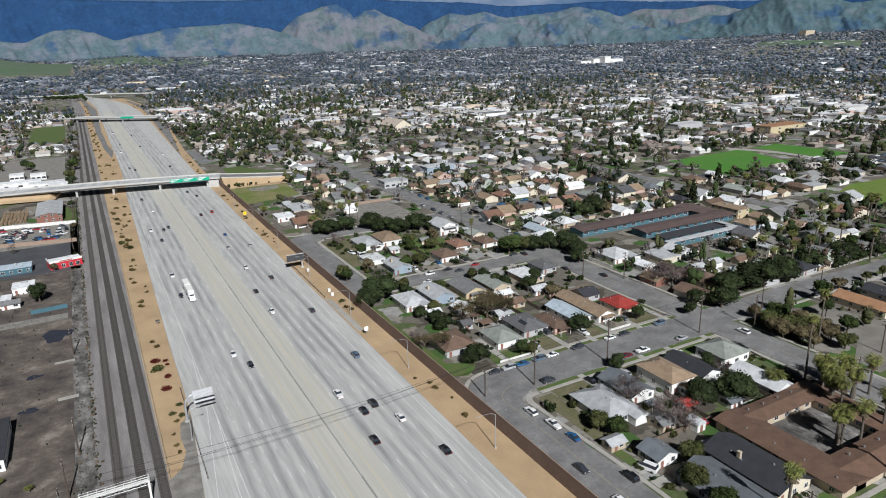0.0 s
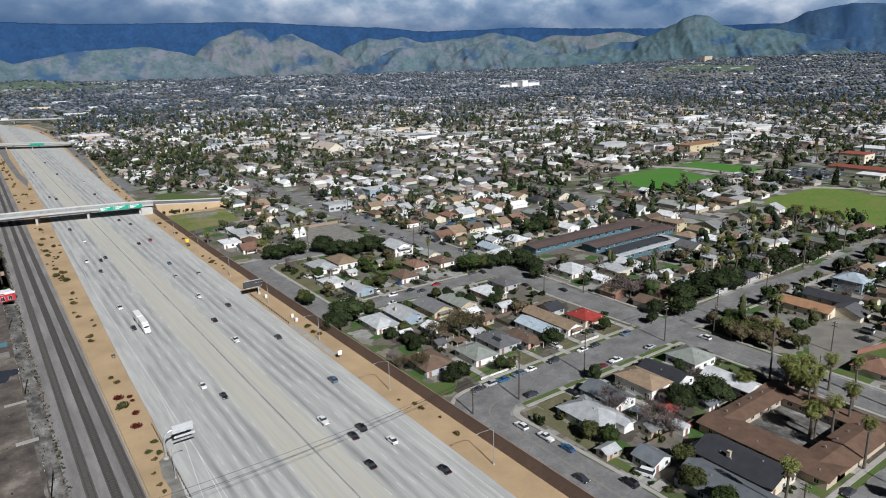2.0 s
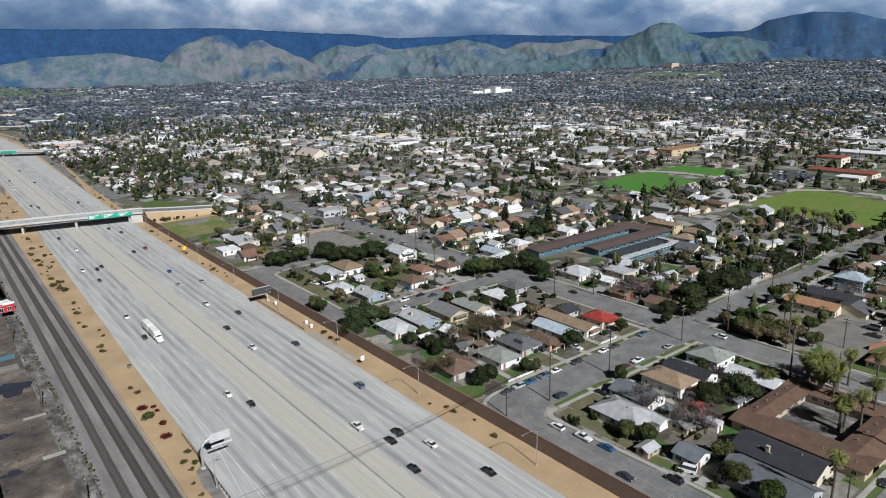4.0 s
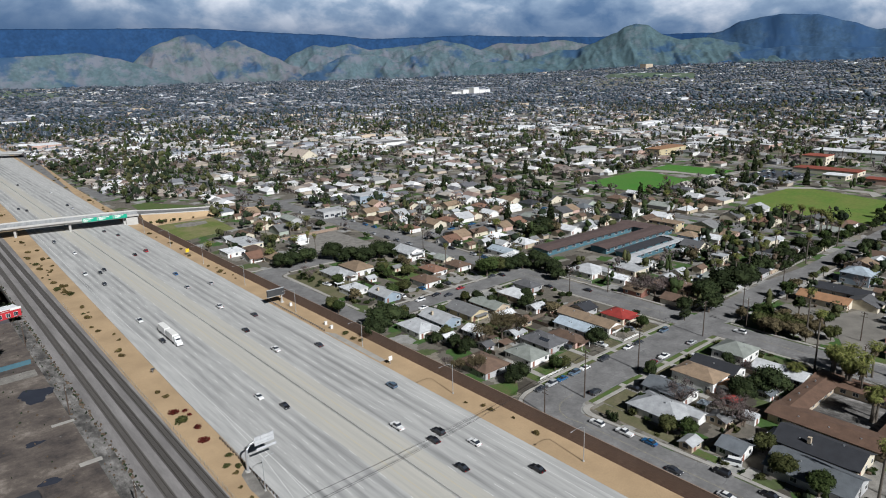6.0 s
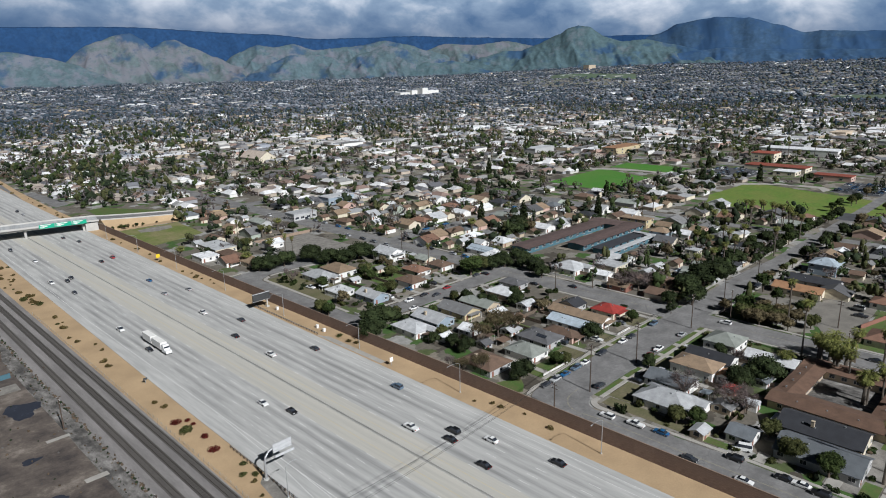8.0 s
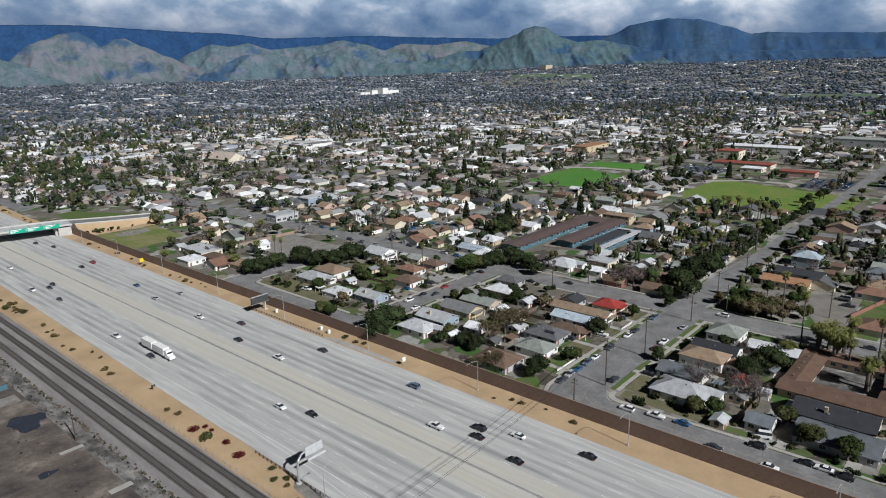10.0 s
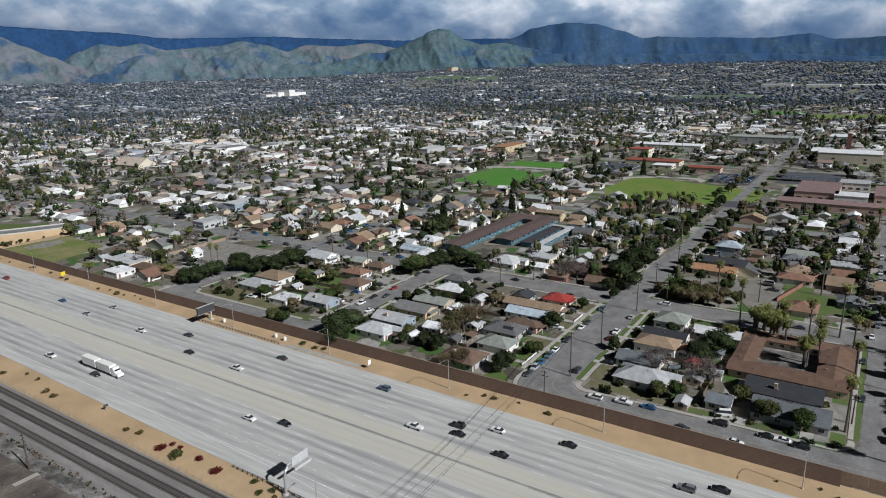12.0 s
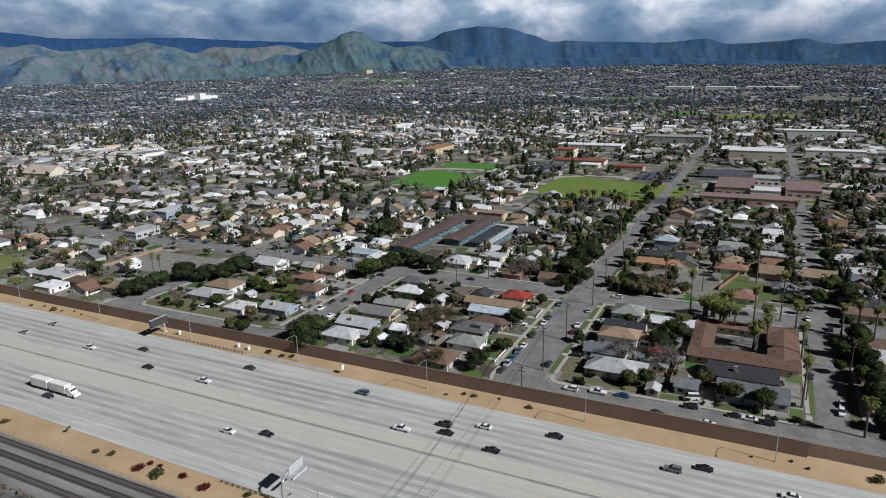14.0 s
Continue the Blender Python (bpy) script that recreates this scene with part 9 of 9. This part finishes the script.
for x, y, t, c, sh in ((84, 179, 0, "silver", "sedan"), (94, 186, 0, "dark", "suv"), (105.5, 178, 0, "white", "pickup"), (127.5, 180, 0, "grey", "sedan"), (83.5, 148, 0, "black", "sedan"), (96, 146, 0, "silver", "suv"), (122.5, 147, 0, "white", "sedan"),
                       (69, 252, 0, "white", "suv"), (84, 254, 0, "dark", "sedan"), (97.5, 250, 0, "maroon", "sedan"), (111, 253, 0, "silver", "pickup"), (85, 280, 0, "white", "sedan"), (99, 282, 0, "blue", "sedan"), (113, 279, 0, "black", "suv"),
                       (65.5, 105, 20, "white", "van"), (52.5, 203, 10, "dark", "sedan"), (67, 214, 80, "silver", "suv"), (70, 212, 70, "black", "sedan"), (99, 93.5, 0, "white", "sedan"), (94, 112, 90, "red", "sedan"), (68, 322, 10, "white", "pickup")):
    car(x, y, t, c, sh, 0.19 if x in (84, 94, 105.5, 127.5, 83.5, 96, 122.5, 69, 97.5, 111, 85, 99, 113) else 0.05, "parked beside a house", rich=False)
for x, y, wx, wy, r, w in ((88, 208, 5, 6, "light", "white"), (102, 226, 5, 5, "white", "tan"), (71, 207, 4, 5, "dark", "grey"), (66, 224, 5, 4, "white", "white"), (110, 116, 5, 5, "slate", "white"), (84, 118, 5, 6, "grey", "tan"), (97, 121, 4, 4, "red", "brick"), (120, 217, 5, 5, "brown", "tan"),
                           (88, 312, 5, 5, "light", "white"), (110, 318, 6, 5, "grey", "cream"), (65, 117, 5, 4, "light", "tan")):
    house(x, y, wx, wy, r, w, "gable", "x", 2.2, rich=False, label="small backyard shed with a %s roof" % r, category="shed", name="shed")


# one white shed with a rounded roof
def round_shed(x, y):
    root = empty("garden_shed", x, y, 0, 0, "small white garden shed with a rounded grey roof", "shed")
    part("wall", boxes((-1.6, 1.6, -2, 2, 0, 2.2)), WALLS["white"], root)
    bm = bmesh.new()
    prof = [(-1.75, 2.15), (-1.5, 2.9), (-0.8, 3.4), (0, 3.55), (0.8, 3.4), (1.5, 2.9), (1.75, 2.15)]
    a = [bm.verts.new((px_, -2.15, pz)) for px_, pz in prof]
    b = [bm.verts.new((px_, 2.15, pz)) for px_, pz in prof]
    for i in range(6):
        bm.faces.new((a[i], a[i + 1], b[i + 1], b[i]))
    bm.faces.new(a[::-1])
    bm.faces.new(b)
    bmesh.ops.recalc_face_normals(bm, faces=bm.faces)
    part("roof", bm, ROOFS["light"], root)
    child("door", DOOR, root, pose(0, -2.0, 0))


round_shed(91, 112)


def lean_to(x, y, wx, wy, turn, mat, label):
    """A sloping sheet roof on four posts."""
    root = empty("patio_cover", x, y, 0, turn, label, "patio cover", "patio covers of the gardens")
    bm = boxes((-wx / 2, wx / 2, -wy / 2, wy / 2, 0, 0.08))
    bmesh.ops.rotate(bm, verts=bm.verts, matrix=Matrix.Rotation(radians(6), 3, "X"))
    bmesh.ops.translate(bm, verts=bm.verts, vec=(0, 0, 2.4))
    part("roof", bm, mat, root)
    for sx in (-1, 1):
        for sy in (-1, 1):
            px, py = sx * (wx / 2 - 0.2), sy * (wy / 2 - 0.2)
            part("post", boxes((px - 0.05, px + 0.05, py - 0.05, py + 0.05, 0, 2.38 + py * 0.105)), M["trim"], root)


YARDS = [(o.matrix_basis.translation.x, o.matrix_basis.translation.y) for o in scene.objects if o.get("category") == "house" and o.parent is None and 60 < o.matrix_basis.translation.x < 260 and 70 < o.matrix_basis.translation.y < 350]
COVERS = [(ROOFS["white"], "white sheet patio cover behind a house"), (ROOFS["light"], "pale grey sheet patio cover behind a house"), (ROOFS["brown"], "brown sheet patio cover behind a house"), (ROOFS["blue"], "pale blue sheet patio cover behind a house")]
tidy = random.Random(23)
for a, b in YARDS:
    mat, label = tidy.choice(COVERS)
    side = tidy.choice((-1, 1))
    y = b + side * tidy.uniform(10.5, 13.0)
    if tidy.random() < 0.7 and all(abs(a - p) > 6 or abs(y - q) > 11 for p, q in YARDS if (p, q) != (a, b)) and all(abs(y - t) > 24 for t in EW) and not (94 < a < 140 and 70 < y < 114):
        lean_to(a + tidy.uniform(-2, 2), y, tidy.uniform(3.5, 6), tidy.uniform(2.8, 4.2), 0 if side > 0 else 180, mat, label)


# low garden shrubs
G1, G2, G3 = shrub(5, "leaf_green", "rounded green garden shrub", 220), shrub(6, "leaf_dark", "dark clipped garden hedge bush", 220), shrub(7, "leaf_olive", "loose yellow-green garden shrub", 200)
own = [(o.matrix_basis.translation.x, o.matrix_basis.translation.y) for o in scene.objects if o.get("category") == "house" and o.parent is None]
made = 0
while made < 185:
    x, y = yard.uniform(62, 146), yard.choice((yard.uniform(176, 256), yard.uniform(74, 149), yard.uniform(276, 356)))
    if any(abs(x - a) < 5.5 and abs(y - b) < 9.5 for a, b in own) or (97 < x < 138 and 72 < y < 111):
        continue
    s = yard.uniform(0.7, 2.0)
    c = copy_thing(yard.choice((G1, G2, G3)), Matrix.Translation((x, y, 0.02)) @ Matrix.Rotation(x, 4, "Z") @ Matrix.Diagonal((s, s, s * yard.uniform(0.7, 1.4), 1)))
    c["group"] = "garden shrubs"
    made += 1
for ob in (G1, G2, G3):
    bpy.data.objects.remove(ob)
for ob in TEMPLATES:
    for o in (*ob.children_recursive, ob):
        bpy.data.objects.remove(o)


# ---- along the railway's west side ----
slab("slab_path", rect(-70.4, -63.9, 257.6, 259.4), 0.05, M["walk"], 0.12, "broken pale concrete slab in the soil", "slab")
slab("slab_path", rect(-69.0, -63.0, 226.9, 229.2), 0.05, M["walk"], 0.12, "broken pale concrete slab in the soil", "slab")


def weeds():
    rng = np.random.default_rng(44)
    rows = [(-59.3, 0.4, 760, (100, 620), 0.36), (-63.2, 0.5, 260, (100, 600), 0.28), (-61.2, 1.4, 150, (100, 600), 0.22), (-92.0, 12.0, 420, (110, 370), 0.30)]
    V, F, T = [], [], []
    for x0, sx, n, (y0, y1), size in rows:
        for i in range(n):
            y = rng.uniform(y0, y1)
            x = x0 + rng.normal() * sx + west_shift(y)
            s = size * rng.uniform(0.5, 1.6, 3)
            p = BODY_V[1] * s * rng.uniform(0.6, 1.25, (len(BODY_V[1]), 1)) + (x, y, 0.05 + s[2] * 0.5)
            F += (BODY_F[1] + len(V) * len(BODY_V[1])).tolist()
            V.append(p)
            T += [int(rng.choice(3, p=(0.30, 0.5, 0.2)))] * len(BODY_F[1])
    tagged(new("weed_clumps", soup("weed_clumps", np.concatenate(V), F, TONE["dark"], TONE["brown"], M["track_dirt"], index=T)), "dark weeds and clods along the railway", "weeds", kind="stuff")


weeds()
